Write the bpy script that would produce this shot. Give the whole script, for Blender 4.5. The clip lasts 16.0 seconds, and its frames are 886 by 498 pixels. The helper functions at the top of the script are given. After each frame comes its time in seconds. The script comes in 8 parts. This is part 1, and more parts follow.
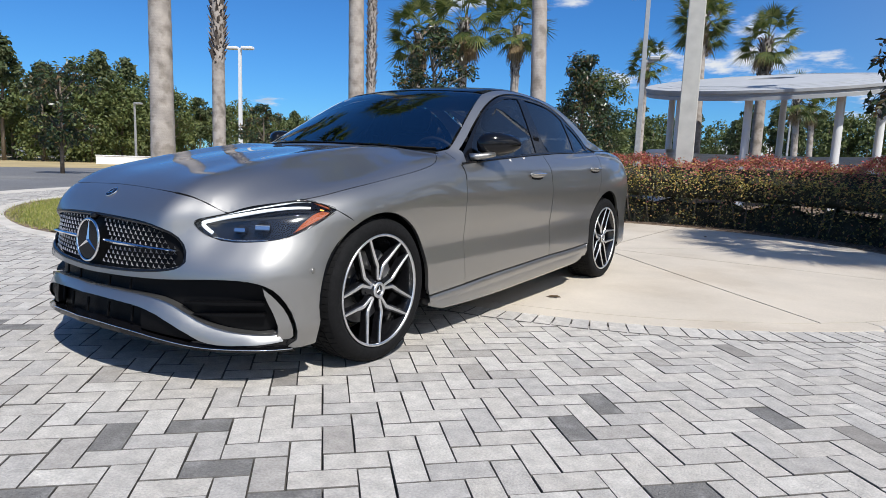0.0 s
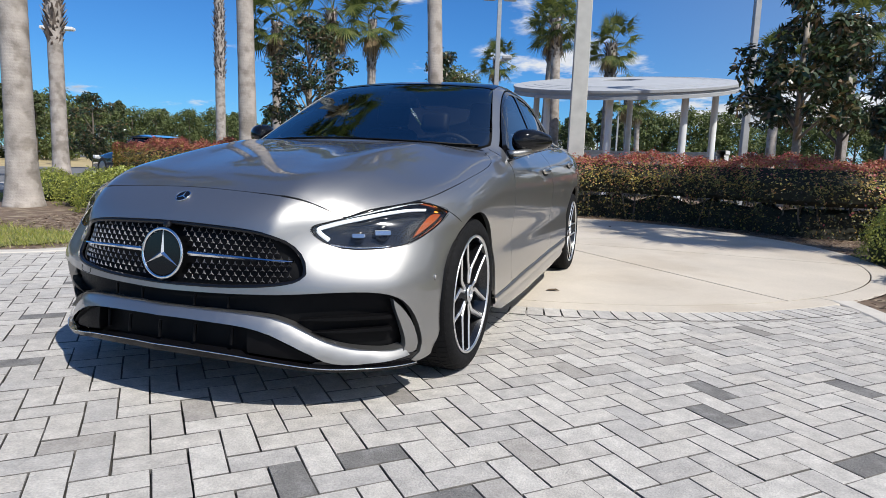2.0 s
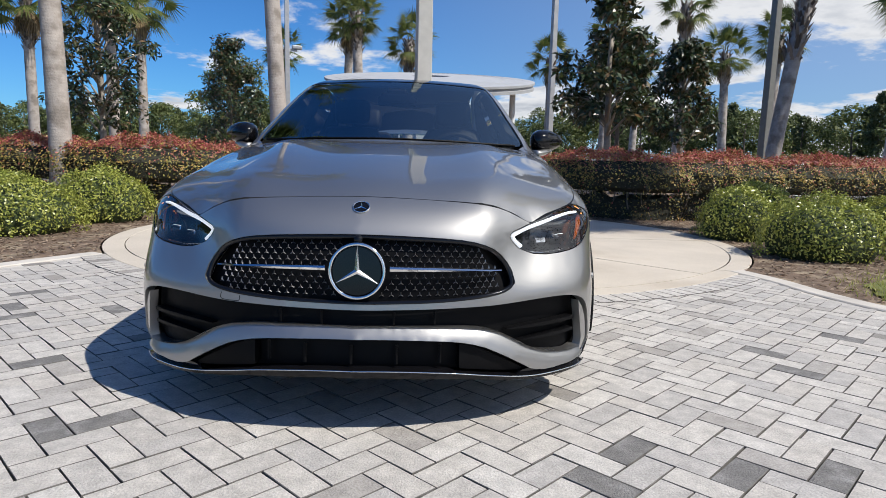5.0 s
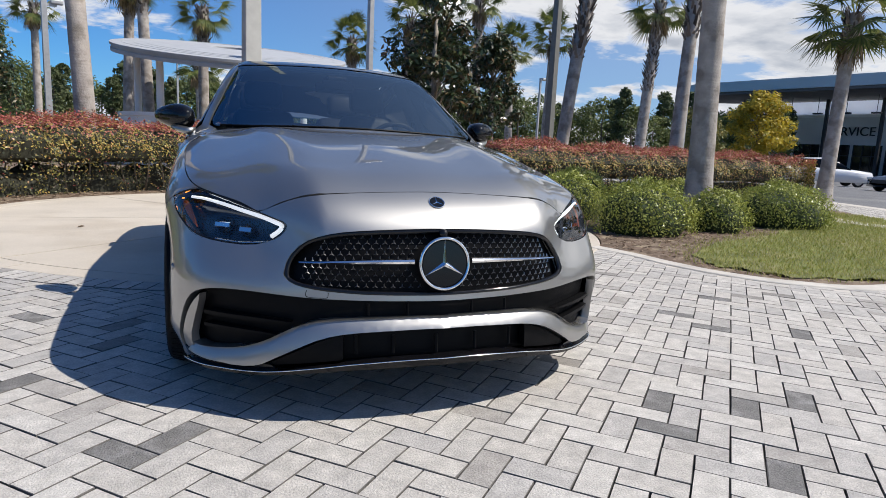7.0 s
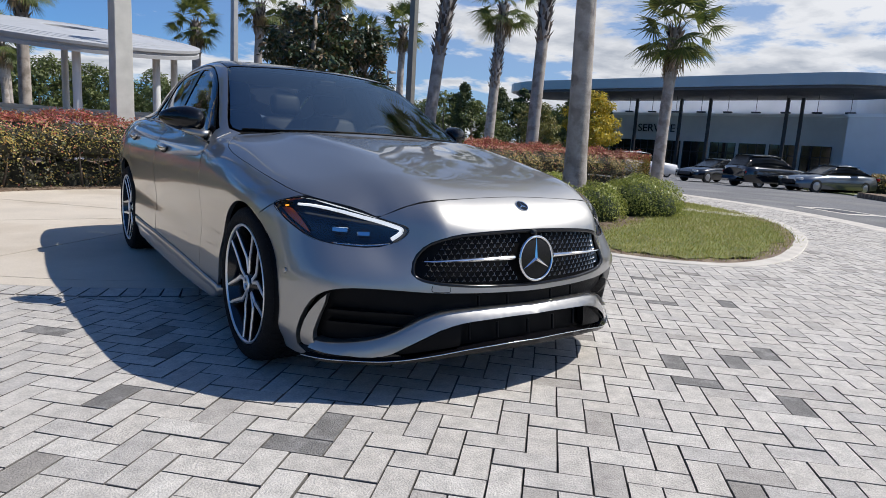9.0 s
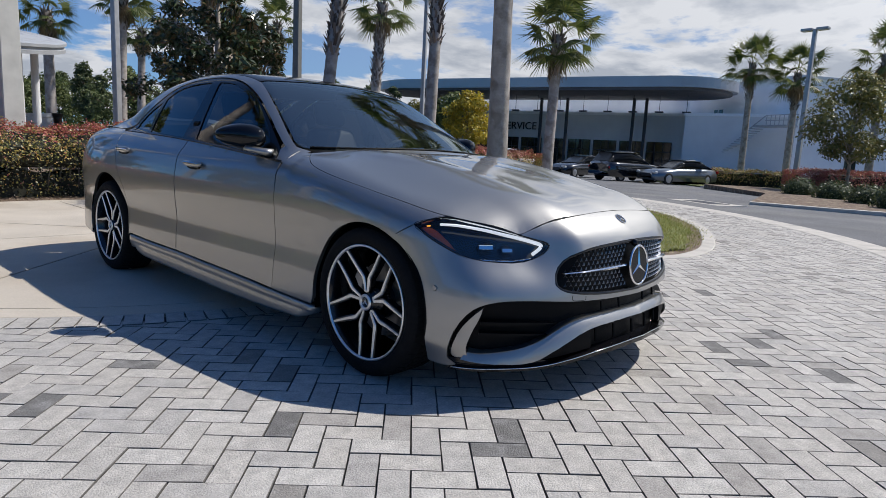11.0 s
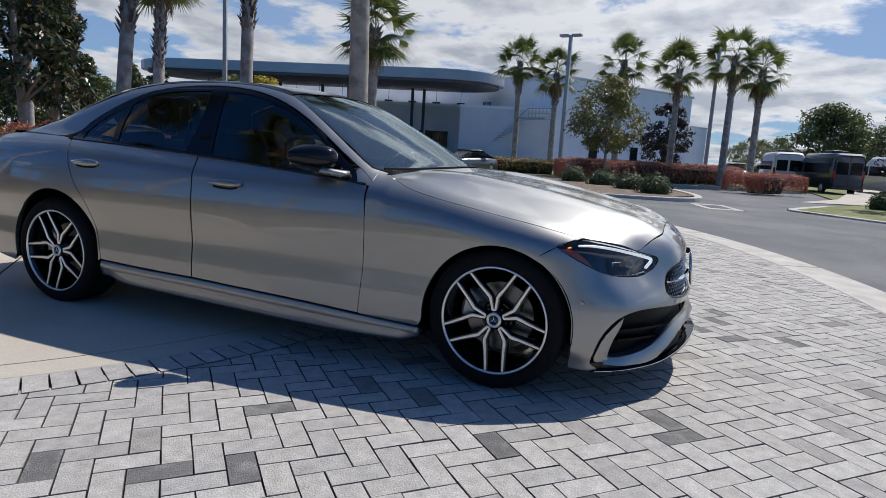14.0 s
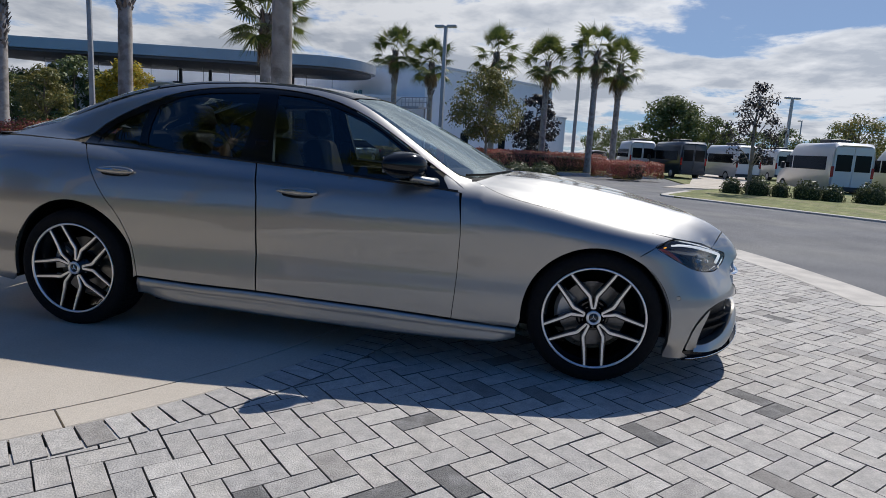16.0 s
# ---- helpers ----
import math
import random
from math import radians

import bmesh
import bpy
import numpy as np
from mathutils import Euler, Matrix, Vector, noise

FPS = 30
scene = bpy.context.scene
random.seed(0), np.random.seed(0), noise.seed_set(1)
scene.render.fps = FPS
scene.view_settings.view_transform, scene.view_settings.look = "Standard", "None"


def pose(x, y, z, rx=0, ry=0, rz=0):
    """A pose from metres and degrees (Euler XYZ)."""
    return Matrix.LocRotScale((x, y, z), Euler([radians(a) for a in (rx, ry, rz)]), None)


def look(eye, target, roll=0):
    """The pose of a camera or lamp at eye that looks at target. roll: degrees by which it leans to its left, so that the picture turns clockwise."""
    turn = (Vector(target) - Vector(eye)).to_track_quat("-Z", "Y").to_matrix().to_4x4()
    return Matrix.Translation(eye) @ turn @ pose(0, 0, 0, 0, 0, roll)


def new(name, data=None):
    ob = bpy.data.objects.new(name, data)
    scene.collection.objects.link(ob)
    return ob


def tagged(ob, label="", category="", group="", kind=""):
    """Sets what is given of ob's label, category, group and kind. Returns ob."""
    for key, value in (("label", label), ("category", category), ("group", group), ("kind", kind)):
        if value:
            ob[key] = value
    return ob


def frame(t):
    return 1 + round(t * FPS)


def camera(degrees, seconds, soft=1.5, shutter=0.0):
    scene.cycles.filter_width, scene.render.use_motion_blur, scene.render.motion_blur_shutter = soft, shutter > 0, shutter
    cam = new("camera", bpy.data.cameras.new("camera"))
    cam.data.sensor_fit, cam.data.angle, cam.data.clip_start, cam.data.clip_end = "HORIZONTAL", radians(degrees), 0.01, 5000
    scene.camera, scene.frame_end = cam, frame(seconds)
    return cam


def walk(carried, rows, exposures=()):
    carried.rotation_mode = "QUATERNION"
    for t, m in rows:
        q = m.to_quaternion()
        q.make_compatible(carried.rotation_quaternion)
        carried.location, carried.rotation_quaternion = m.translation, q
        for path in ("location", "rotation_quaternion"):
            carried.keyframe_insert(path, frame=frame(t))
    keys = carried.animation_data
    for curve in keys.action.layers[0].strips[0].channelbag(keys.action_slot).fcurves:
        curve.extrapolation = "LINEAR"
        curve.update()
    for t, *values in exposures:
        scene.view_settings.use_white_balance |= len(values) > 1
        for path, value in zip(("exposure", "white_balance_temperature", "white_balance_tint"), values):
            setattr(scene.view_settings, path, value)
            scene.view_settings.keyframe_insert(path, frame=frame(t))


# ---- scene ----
cam = camera(70.7, 16.0, soft=0.8)
PATH = [
    (0, (2.655, -2.138, 0.918), (1.551, -0.494, 0.636), 2.1),
    (0.5, (2.395, -2.251, 0.927), (1.38, -0.551, 0.641), 2.0),
    (1, (2.151, -2.368, 0.914), (1.25, -0.605, 0.632), 2.2),
    (1.5, (1.904, -2.468, 0.923), (1.131, -0.644, 0.646), 2.0),
    (2, (1.654, -2.539, 0.895), (0.99, -0.674, 0.613), 2.0),
    (2.5, (1.393, -2.618, 0.915), (0.804, -0.727, 0.64), 1.7),
    (3, (1.145, -2.694, 0.917), (0.668, -0.771, 0.642), 1.4),
    (3.5, (0.949, -2.746, 0.918), (0.591, -0.798, 0.635), 1.3),
    (3.7, (0.857, -2.756, 0.915), (0.555, -0.8, 0.627), 1.2),
    (5.8, (-0.16, -2.789, 0.896), (0.114, -0.828, 0.613), 1.9),
    (6, (-0.26, -2.773, 0.91), (0.084, -0.824, 0.621), 2.0),
    (6.5, (-0.49, -2.768, 0.898), (0.037, -0.861, 0.599), 2.5),
    (7, (-0.743, -2.757, 0.929), (-0.041, -0.913, 0.603), 2.8),
    (7.5, (-1.003, -2.728, 0.93), (-0.154, -0.946, 0.605), 2.8),
    (8, (-1.254, -2.689, 0.947), (-0.297, -0.965, 0.613), 3.0),
    (8.5, (-1.503, -2.659, 0.952), (-0.434, -1.002, 0.62), 3.3),
    (9, (-1.724, -2.592, 0.958), (-0.572, -0.99, 0.63), 3.4),
    (9.2, (-1.817, -2.541, 0.961), (-0.628, -0.966, 0.635), 3.4),
    (11.3, (-2.752, -1.932, 1.004), (-1.253, -0.646, 0.688), 2.9),
    (11.5, (-2.825, -1.876, 1.004), (-1.309, -0.611, 0.686), 2.9),
    (12, (-3.02, -1.73, 1.004), (-1.45, -0.535, 0.682), 3.0),
    (12.5, (-3.2, -1.53, 1.017), (-1.55, -0.446, 0.699), 3.3),
    (13, (-3.329, -1.259, 1.048), (-1.604, -0.299, 0.731), 3.4),
    (13.5, (-3.476, -0.998, 1.078), (-1.688, -0.16, 0.764), 3.5),
    (14, (-3.592, -0.78, 1.102), (-1.752, -0.066, 0.783), 3.4),
    (14.5, (-3.677, -0.528, 1.107), (-1.803, 0.092, 0.786), 3.1),
    (15, (-3.765, -0.262, 1.112), (-1.866, 0.271, 0.783), 3.1),
    (15.5, (-3.871, 0.017, 1.13), (-1.942, 0.431, 0.802), 3.0),
    (16, (-3.958, 0.293, 1.134), (-2.009, 0.596, 0.802), 3.3),
]
walk(cam, [(t, look(eye, target, roll)) for t, eye, target, roll in PATH],
     exposures=[(0.0, 0.0, 6280, 10), (3.5, 0.02, 6400, 10), (6.5, 0.04, 6480, 11), (9.0, -0.02, 6400, 11), (11.5, -0.24, 6330, 11), (13.5, -0.26, 6310, 11), (14.5, -0.33, 6290, 11), (16.0, -0.38, 6310, 11)])

# ---- sky, sun, exposure ----
SUN_DIR = Vector((0.67, -0.37, 1.0)).normalized()
world = bpy.data.worlds.new("sky")
scene.world = world
world.use_nodes = True
wn, wl = world.node_tree.nodes, world.node_tree.links
wn.clear()
w_out = wn.new("ShaderNodeOutputWorld")
w_bg = wn.new("ShaderNodeBackground")
w_sky = wn.new("ShaderNodeTexSky")
w_sky.sky_type = "NISHITA"
w_sky.sun_disc = False
w_sky.sun_elevation = math.asin(SUN_DIR.z)
w_sky.sun_rotation = math.atan2(SUN_DIR.x, SUN_DIR.y)
w_sky.air_density, w_sky.dust_density, w_sky.ozone_density = 1.0, 0.0, 4.0
w_bg.inputs["Strength"].default_value = 0.088
# cumulus: noise on a flattened dome, more of it towards +x
w_co = wn.new("ShaderNodeTexCoord")
w_sep = wn.new("ShaderNodeSeparateXYZ")
wl.new(w_co.outputs["Generated"], w_sep.inputs[0])


def wmath(op, a, b=None, c=None):
    n = wn.new("ShaderNodeMath")
    n.operation = op
    for k, v in enumerate((a, b, c)):
        if v is None:
            continue
        if isinstance(v, (int, float)):
            n.inputs[k].default_value = v
        else:
            wl.new(v, n.inputs[k])
    return n.outputs[0]


w_h = wmath("ADD", wmath("MAXIMUM", w_sep.outputs["Z"], 0.0), 0.16)
w_comb = wn.new("ShaderNodeCombineXYZ")
wl.new(wmath("DIVIDE", w_sep.outputs["X"], w_h), w_comb.inputs[0])
wl.new(wmath("DIVIDE", w_sep.outputs["Y"], w_h), w_comb.inputs[1])
w_comb.inputs[2].default_value = 2.35
w_big = wn.new("ShaderNodeTexNoise")
w_big.inputs["Scale"].default_value = 1.05
w_big.inputs["Detail"].default_value = 9
w_big.inputs["Roughness"].default_value = 0.6
w_big.inputs["Distortion"].default_value = 0.15
wl.new(w_comb.outputs[0], w_big.inputs["Vector"])
# cover grows towards the east side of the sky
w_cover = wmath("MULTIPLY_ADD", wmath("ADD", w_sep.outputs["X"], wmath("MULTIPLY", w_sep.outputs["Y"], 0.10)), 0.15, wmath("MULTIPLY_ADD", wmath("MAXIMUM", wmath("SUBTRACT", w_sep.outputs["Z"], 0.28), 0.0), -0.40, -0.540))
w_dens = wn.new("ShaderNodeMapRange")
w_dens.interpolation_type = "SMOOTHSTEP"
w_dens.inputs["From Min"].default_value = 0.0
w_dens.inputs["From Max"].default_value = 0.075
wl.new(wmath("ADD", w_big.outputs[0], w_cover), w_dens.inputs["Value"])
w_core = wn.new("ShaderNodeMapRange")
w_core.inputs["From Min"].default_value = 0.06
w_core.inputs["From Max"].default_value = 0.22
w_fine = wn.new("ShaderNodeTexNoise")
w_fine.inputs["Scale"].default_value = 3.6
w_fine.inputs["Detail"].default_value = 6
wl.new(w_comb.outputs[0], w_fine.inputs["Vector"])
wl.new(wmath("ADD", wmath("ADD", w_big.outputs[0], w_cover), wmath("MULTIPLY_ADD", w_fine.outputs[0], 0.55, -0.275)), w_core.inputs["Value"])
w_cloud = wn.new("ShaderNodeMix")
w_cloud.data_type = "RGBA"
w_cloud.inputs["A"].default_value = (9.6, 9.8, 10.1, 1)
w_cloud.inputs["B"].default_value = (5.6, 6.1, 6.9, 1)
wl.new(w_core.outputs[0], w_cloud.inputs["Factor"])
w_mix = wn.new("ShaderNodeMix")
w_mix.data_type = "RGBA"
wl.new(w_dens.outputs[0], w_mix.inputs["Factor"])
w_tint = wn.new("ShaderNodeMix")
w_tint.data_type, w_tint.blend_type, w_tint.clamp_result = "RGBA", "MULTIPLY", False
w_tint.inputs["Factor"].default_value = 1.0
w_tint.inputs["B"].default_value = (0.38, 0.82, 1.29, 1)
wl.new(w_sky.outputs[0], w_tint.inputs["A"])
# thin high veil, denser towards the east
w_veil = wn.new("ShaderNodeMix")
w_veil.data_type = "RGBA"
w_veil.inputs["B"].default_value = (5.2, 6.2, 7.6, 1)
wl.new(w_tint.outputs["Result"], w_veil.inputs["A"])
w_thin = wn.new("ShaderNodeMapRange")
w_thin.inputs["From Min"].default_value = -0.2
w_thin.inputs["From Max"].default_value = 0.9
w_thin.inputs["To Max"].default_value = 0.62
wl.new(w_sep.outputs["X"], w_thin.inputs["Value"])
wl.new(w_thin.outputs[0], w_veil.inputs["Factor"])
wl.new(w_veil.outputs["Result"], w_mix.inputs["A"])
w_dot = wn.new("ShaderNodeVectorMath")
w_dot.operation = "DOT_PRODUCT"
w_dot.inputs[1].default_value = SUN_DIR
wl.new(w_co.outputs["Generated"], w_dot.inputs[0])
w_lit = wmath("MULTIPLY_ADD", wmath("POWER", wmath("MAXIMUM", w_dot.outputs["Value"], 0.0), 5.0), 1.6, 0.92)
w_glow = wn.new("ShaderNodeVectorMath")
w_glow.operation = "SCALE"
wl.new(w_cloud.outputs["Result"], w_glow.inputs[0])
wl.new(w_lit, w_glow.inputs["Scale"])
wl.new(w_glow.outputs[0], w_mix.inputs["B"])
wl.new(w_mix.outputs["Result"], w_bg.inputs["Color"])
wl.new(w_bg.outputs[0], w_out.inputs[0])

sun = new("sun", bpy.data.lights.new("sun", "SUN"))
sun.data.energy = 5.0
sun.data.angle = radians(0.53)
sun.data.color = (1.0, 0.955, 0.88)
sun.matrix_world = look(SUN_DIR * 50, (0, 0, 0))
scene.view_settings.exposure = 0.0

# ---- materials ----


def material(name, base, rough=0.5, metal=0.0, vary=0.0, scale=8.0, bump=0.0, bump_scale=60.0, random_by="", dark=None,
             spec=0.5, coat=0.0, second=None, second_at=(0.5, 0.62), second_scale=3.0, transmission=0.0, backlit=0.0, ior=1.5, at=None, speck=0.0):
    """A surface with two scales of variation: vary/scale is the large one, bump the fine relief; random_by 'island' or 'object' varies whole pieces."""
    m = bpy.data.materials.new(name)
    m.use_nodes = True
    nt = m.node_tree
    n, l = nt.nodes, nt.links
    b = n["Principled BSDF"]
    b.inputs["Roughness"].default_value = rough
    b.inputs["Metallic"].default_value = metal
    b.inputs["Specular IOR Level"].default_value = spec
    b.inputs["IOR"].default_value = ior
    b.inputs["Coat Weight"].default_value = coat
    b.inputs["Coat Roughness"].default_value = 0.03
    b.inputs["Transmission Weight"].default_value = transmission
    place = n.new("ShaderNodeNewGeometry")
    colour = None
    rgb = n.new("ShaderNodeRGB")
    rgb.outputs[0].default_value = (*base, 1)
    colour = rgb.outputs[0]

    def mixed(fac, a, bb, kind="MIX"):
        x = n.new("ShaderNodeMix")
        x.data_type = "RGBA"
        x.blend_type = kind
        x.clamp_result = False
        for key, v in (("Factor", fac), ("A", a), ("B", bb)):
            if isinstance(v, (int, float)):
                x.inputs[key].default_value = v
            elif isinstance(v, tuple):
                x.inputs[key].default_value = (*v, 1)
            else:
                l.new(v, x.inputs[key])
        return x.outputs["Result"]

    def ranged(v, a, bb, c, d):
        x = n.new("ShaderNodeMapRange")
        for key, q in (("From Min", a), ("From Max", bb), ("To Min", c), ("To Max", d)):
            x.inputs[key].default_value = q
        l.new(v, x.inputs["Value"])
        return x.outputs[0]

    def noised(s, detail=5.0):
        x = n.new("ShaderNodeTexNoise")
        x.inputs["Scale"].default_value = s
        x.inputs["Detail"].default_value = detail
        l.new(place.outputs["Position"], x.inputs["Vector"])
        return x.outputs[0]

    if second:
        colour = mixed(ranged(noised(second_scale), second_at[0], second_at[1], 0, 1), colour, second)
    if random_by:
        if random_by == "island":
            r = n.new("ShaderNodeNewGeometry").outputs["Random Per Island"]
        else:
            r = n.new("ShaderNodeObjectInfo").outputs["Random"]
        if dark:
            ramp = n.new("ShaderNodeValToRGB")
            ramp.color_ramp.interpolation = "LINEAR"
            e = ramp.color_ramp.elements
            e[0].position, e[0].color = 0.0, (*dark[0], 1)
            e[1].position, e[1].color = 1.0, (*dark[-1], 1)
            for k, c in enumerate(dark[1:-1]):
                q = e.new(at[k] if at else (k + 1) / (len(dark) - 1))
                q.color = (*c, 1)
            l.new(r, ramp.inputs[0])
            colour = ramp.outputs[0]
        else:
            colour = mixed(1.0, colour, _grey(n, l, ranged(r, 0, 1, 0.72, 1.28)), "MULTIPLY")
    if vary:
        colour = mixed(1.0, colour, _grey(n, l, ranged(noised(scale), 0.25, 0.75, 1 - vary, 1 + vary)), "MULTIPLY")
        rr = ranged(noised(scale * 2.3), 0.3, 0.7, max(0.02, rough - 0.5 * vary * rough), min(1.0, rough + 0.5 * vary * rough))
        l.new(rr, b.inputs["Roughness"])
    l.new(colour, b.inputs["Base Color"])
    if speck:
        colour = mixed(1.0, colour, _grey(n, l, ranged(noised(120, 4), 0.30, 0.70, 1 - speck, 1 + speck)), "MULTIPLY")
        l.new(colour, b.inputs["Base Color"])
    if bump:
        bp = n.new("ShaderNodeBump")
        bp.inputs["Strength"].default_value = bump
        bp.inputs["Distance"].default_value = 0.01
        l.new(noised(bump_scale, 8), bp.inputs["Height"])
        l.new(bp.outputs[0], b.inputs["Normal"])
    if backlit:
        tr = n.new("ShaderNodeBsdfTranslucent")
        l.new(colour, tr.inputs["Color"])
        ms = n.new("ShaderNodeMixShader")
        ms.inputs[0].default_value = backlit
        l.new(b.outputs[0], ms.inputs[1])
        l.new(tr.outputs[0], ms.inputs[2])
        l.new(ms.outputs[0], n["Material Output"].inputs["Surface"])
    return m


def _grey(n, l, v):
    c = n.new("ShaderNodeCombineColor")
    for k in range(3):
        l.new(v, c.inputs[k])
    return c.outputs[0]


ASPHALT = material("asphalt", (0.155, 0.155, 0.158), 0.9, vary=0.18, scale=0.6, bump=0.5, bump_scale=220, second=(0.195, 0.192, 0.184), second_scale=0.25, speck=0.2)
CONCRETE = material("pale_concrete", (0.55, 0.488, 0.402), 0.85, vary=0.10, scale=1.5, bump=0.25, bump_scale=180, second=(0.49, 0.425, 0.34), second_scale=0.9, speck=0.08)
KERB = material("kerb_concrete", (0.55, 0.51, 0.45), 0.85, vary=0.18, scale=4, bump=0.35, bump_scale=120)
PAVE_RAMP = [(0.235, 0.218, 0.196), (0.35, 0.325, 0.293), (0.425, 0.403, 0.374), (0.478, 0.446, 0.400), (0.53, 0.502, 0.458)]
PAVER = material("paver", (0.4, 0.39, 0.37), 0.85, vary=0.20, scale=17, bump=0.6, bump_scale=150, random_by="island", dark=PAVE_RAMP, at=(0.04, 0.12, 0.5), speck=0.15)
PAVER_ONE = material("paver_single", (0.4, 0.39, 0.37), 0.85, vary=0.20, scale=17, bump=0.6, bump_scale=150, random_by="object", dark=PAVE_RAMP, at=(0.04, 0.12, 0.5), speck=0.15)
PAVER_DARK = material("paver_stained", (0.19, 0.182, 0.170), 0.85, vary=0.2, scale=14, bump=0.9, bump_scale=170, second=(0.27, 0.26, 0.245), second_scale=9, speck=0.2)
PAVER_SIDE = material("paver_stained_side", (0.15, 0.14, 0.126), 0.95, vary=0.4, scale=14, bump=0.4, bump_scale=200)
JOINT = material("joint_sand", (0.085, 0.078, 0.068), 0.95, vary=0.4, scale=9, bump=0.4, bump_scale=150)
MULCH = material("mulch", (0.16, 0.11, 0.075), 0.95, vary=0.35, scale=6, bump=1.0, bump_scale=70, second=(0.28, 0.22, 0.15), second_scale=5)
CHIP = material("mulch_chip", (0.2, 0.14, 0.09), 0.9, random_by="island", dark=[(0.10, 0.065, 0.04), (0.22, 0.15, 0.10), (0.36, 0.28, 0.20)])
LAWN = material("lawn_soil", (0.165, 0.18, 0.05), 0.95, vary=0.45, scale=3.5, bump=1.0, bump_scale=90, second=(0.27, 0.235, 0.11), second_at=(0.50, 0.70), second_scale=0.9)
GRASS = material("grass_blade", (0.1, 0.15, 0.03), 0.6, random_by="island", dark=[(0.18, 0.22, 0.038), (0.31, 0.335, 0.062), (0.41, 0.395, 0.10), (0.50, 0.43, 0.20)], backlit=0.3)
DRY = material("dry_field", (0.42, 0.33, 0.17), 0.95, vary=0.2, scale=0.4, bump=0.6, bump_scale=20)
# near-black solids: the shade inside the hedges put into colour
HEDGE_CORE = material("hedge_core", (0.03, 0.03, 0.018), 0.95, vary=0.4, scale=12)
HEDGE_RED = material("hedge_leaf_red", (0.2, 0.06, 0.05), 0.45, random_by="island", dark=[(0.30, 0.06, 0.06), (0.47, 0.115, 0.105), (0.52, 0.19, 0.13), (0.34, 0.20, 0.08)], backlit=0.25)
HEDGE_GREEN = material("hedge_leaf_green", (0.15, 0.13, 0.03), 0.42, random_by="island", dark=[(0.07, 0.085, 0.02), (0.21, 0.20, 0.045), (0.50, 0.38, 0.09), (0.40, 0.20, 0.07)], backlit=0.25)
# darker copy of the green leaf: shade low in the hedge put into colour
HEDGE_SHADED = material("hedge_leaf_shaded", (0.05, 0.055, 0.025), 0.5, random_by="island", dark=[(0.02, 0.028, 0.012), (0.05, 0.055, 0.022), (0.10, 0.095, 0.035), (0.06, 0.035, 0.03)], backlit=0.08)
BUSH_LEAF = material("bush_leaf", (0.1, 0.15, 0.03), 0.32, random_by="island", dark=[(0.10, 0.13, 0.025), (0.29, 0.33, 0.055), (0.50, 0.50, 0.12), (0.20, 0.25, 0.042)], backlit=0.25)
SHRUB_LEAF = material("dark_shrub_leaf", (0.06, 0.08, 0.025), 0.4, random_by="island", dark=[(0.04, 0.06, 0.02), (0.09, 0.115, 0.035), (0.17, 0.18, 0.06)], backlit=0.15)
# core colour is near black to stand in for shade between shrub leaves
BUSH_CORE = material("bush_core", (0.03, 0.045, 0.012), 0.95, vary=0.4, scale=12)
MAGNOLIA = material("magnolia_leaf", (0.04, 0.07, 0.03), 0.30, random_by="island", dark=[(0.018, 0.035, 0.014), (0.035, 0.058, 0.022), (0.06, 0.085, 0.032), (0.17, 0.10, 0.045)], backlit=0.08)
WOOD_LEAF = material("tree_leaf", (0.05, 0.08, 0.02), 0.6, random_by="island", dark=[(0.07, 0.10, 0.03), (0.13, 0.17, 0.05), (0.19, 0.21, 0.07), (0.09, 0.12, 0.04)], backlit=0.3)
PINE_LEAF = material("pine_leaf", (0.05, 0.07, 0.03), 0.7, random_by="island", dark=[(0.06, 0.085, 0.03), (0.10, 0.13, 0.05), (0.15, 0.16, 0.07)], backlit=0.25)
GOLD_LEAF = material("gold_leaf", (0.4, 0.26, 0.03), 0.5, random_by="island", dark=[(0.22, 0.23, 0.03), (0.52, 0.38, 0.03), (0.66, 0.48, 0.05), (0.32, 0.31, 0.05)], backlit=0.4)
OLIVE_LEAF = material("olive_leaf", (0.15, 0.15, 0.04), 0.5, random_by="island", dark=[(0.10, 0.12, 0.03), (0.20, 0.20, 0.06), (0.30, 0.24, 0.07)], backlit=0.3)
DARK_LEAF = material("plum_leaf", (0.04, 0.03, 0.035), 0.5, random_by="island", dark=[(0.02, 0.022, 0.022), (0.05, 0.045, 0.045), (0.08, 0.05, 0.05)], backlit=0.1)
FROND = material("palm_frond", (0.1, 0.14, 0.04), 0.42, random_by="island", dark=[(0.05, 0.08, 0.02), (0.10, 0.135, 0.033), (0.20, 0.21, 0.055), (0.075, 0.105, 0.028)], backlit=0.35)
FROND_DEAD = material("dead_frond", (0.3, 0.22, 0.12), 0.8, random_by="island", dark=[(0.18, 0.12, 0.07), (0.36, 0.27, 0.15)], backlit=0.2)
PALM_BARK = material("palm_bark", (0.40, 0.355, 0.315), 0.9, vary=0.26, scale=5, bump=0.7, bump_scale=40, second=(0.27, 0.235, 0.2), second_scale=4)
pb_n, pb_l = PALM_BARK.node_tree.nodes, PALM_BARK.node_tree.links
pb_w = pb_n.new("ShaderNodeTexWave")
pb_w.bands_direction = "Z"
pb_w.inputs["Scale"].default_value = 6.5
pb_w.inputs["Distortion"].default_value = 2.0
pb_w.inputs["Detail"].default_value = 3
pb_w.inputs["Detail Scale"].default_value = 1.5
pb_l.new(pb_n["Geometry"].outputs["Position"], pb_w.inputs["Vector"])
pb_b = pb_n.new("ShaderNodeBump")
pb_b.inputs["Strength"].default_value = 0.09
pb_b.inputs["Distance"].default_value = 0.012
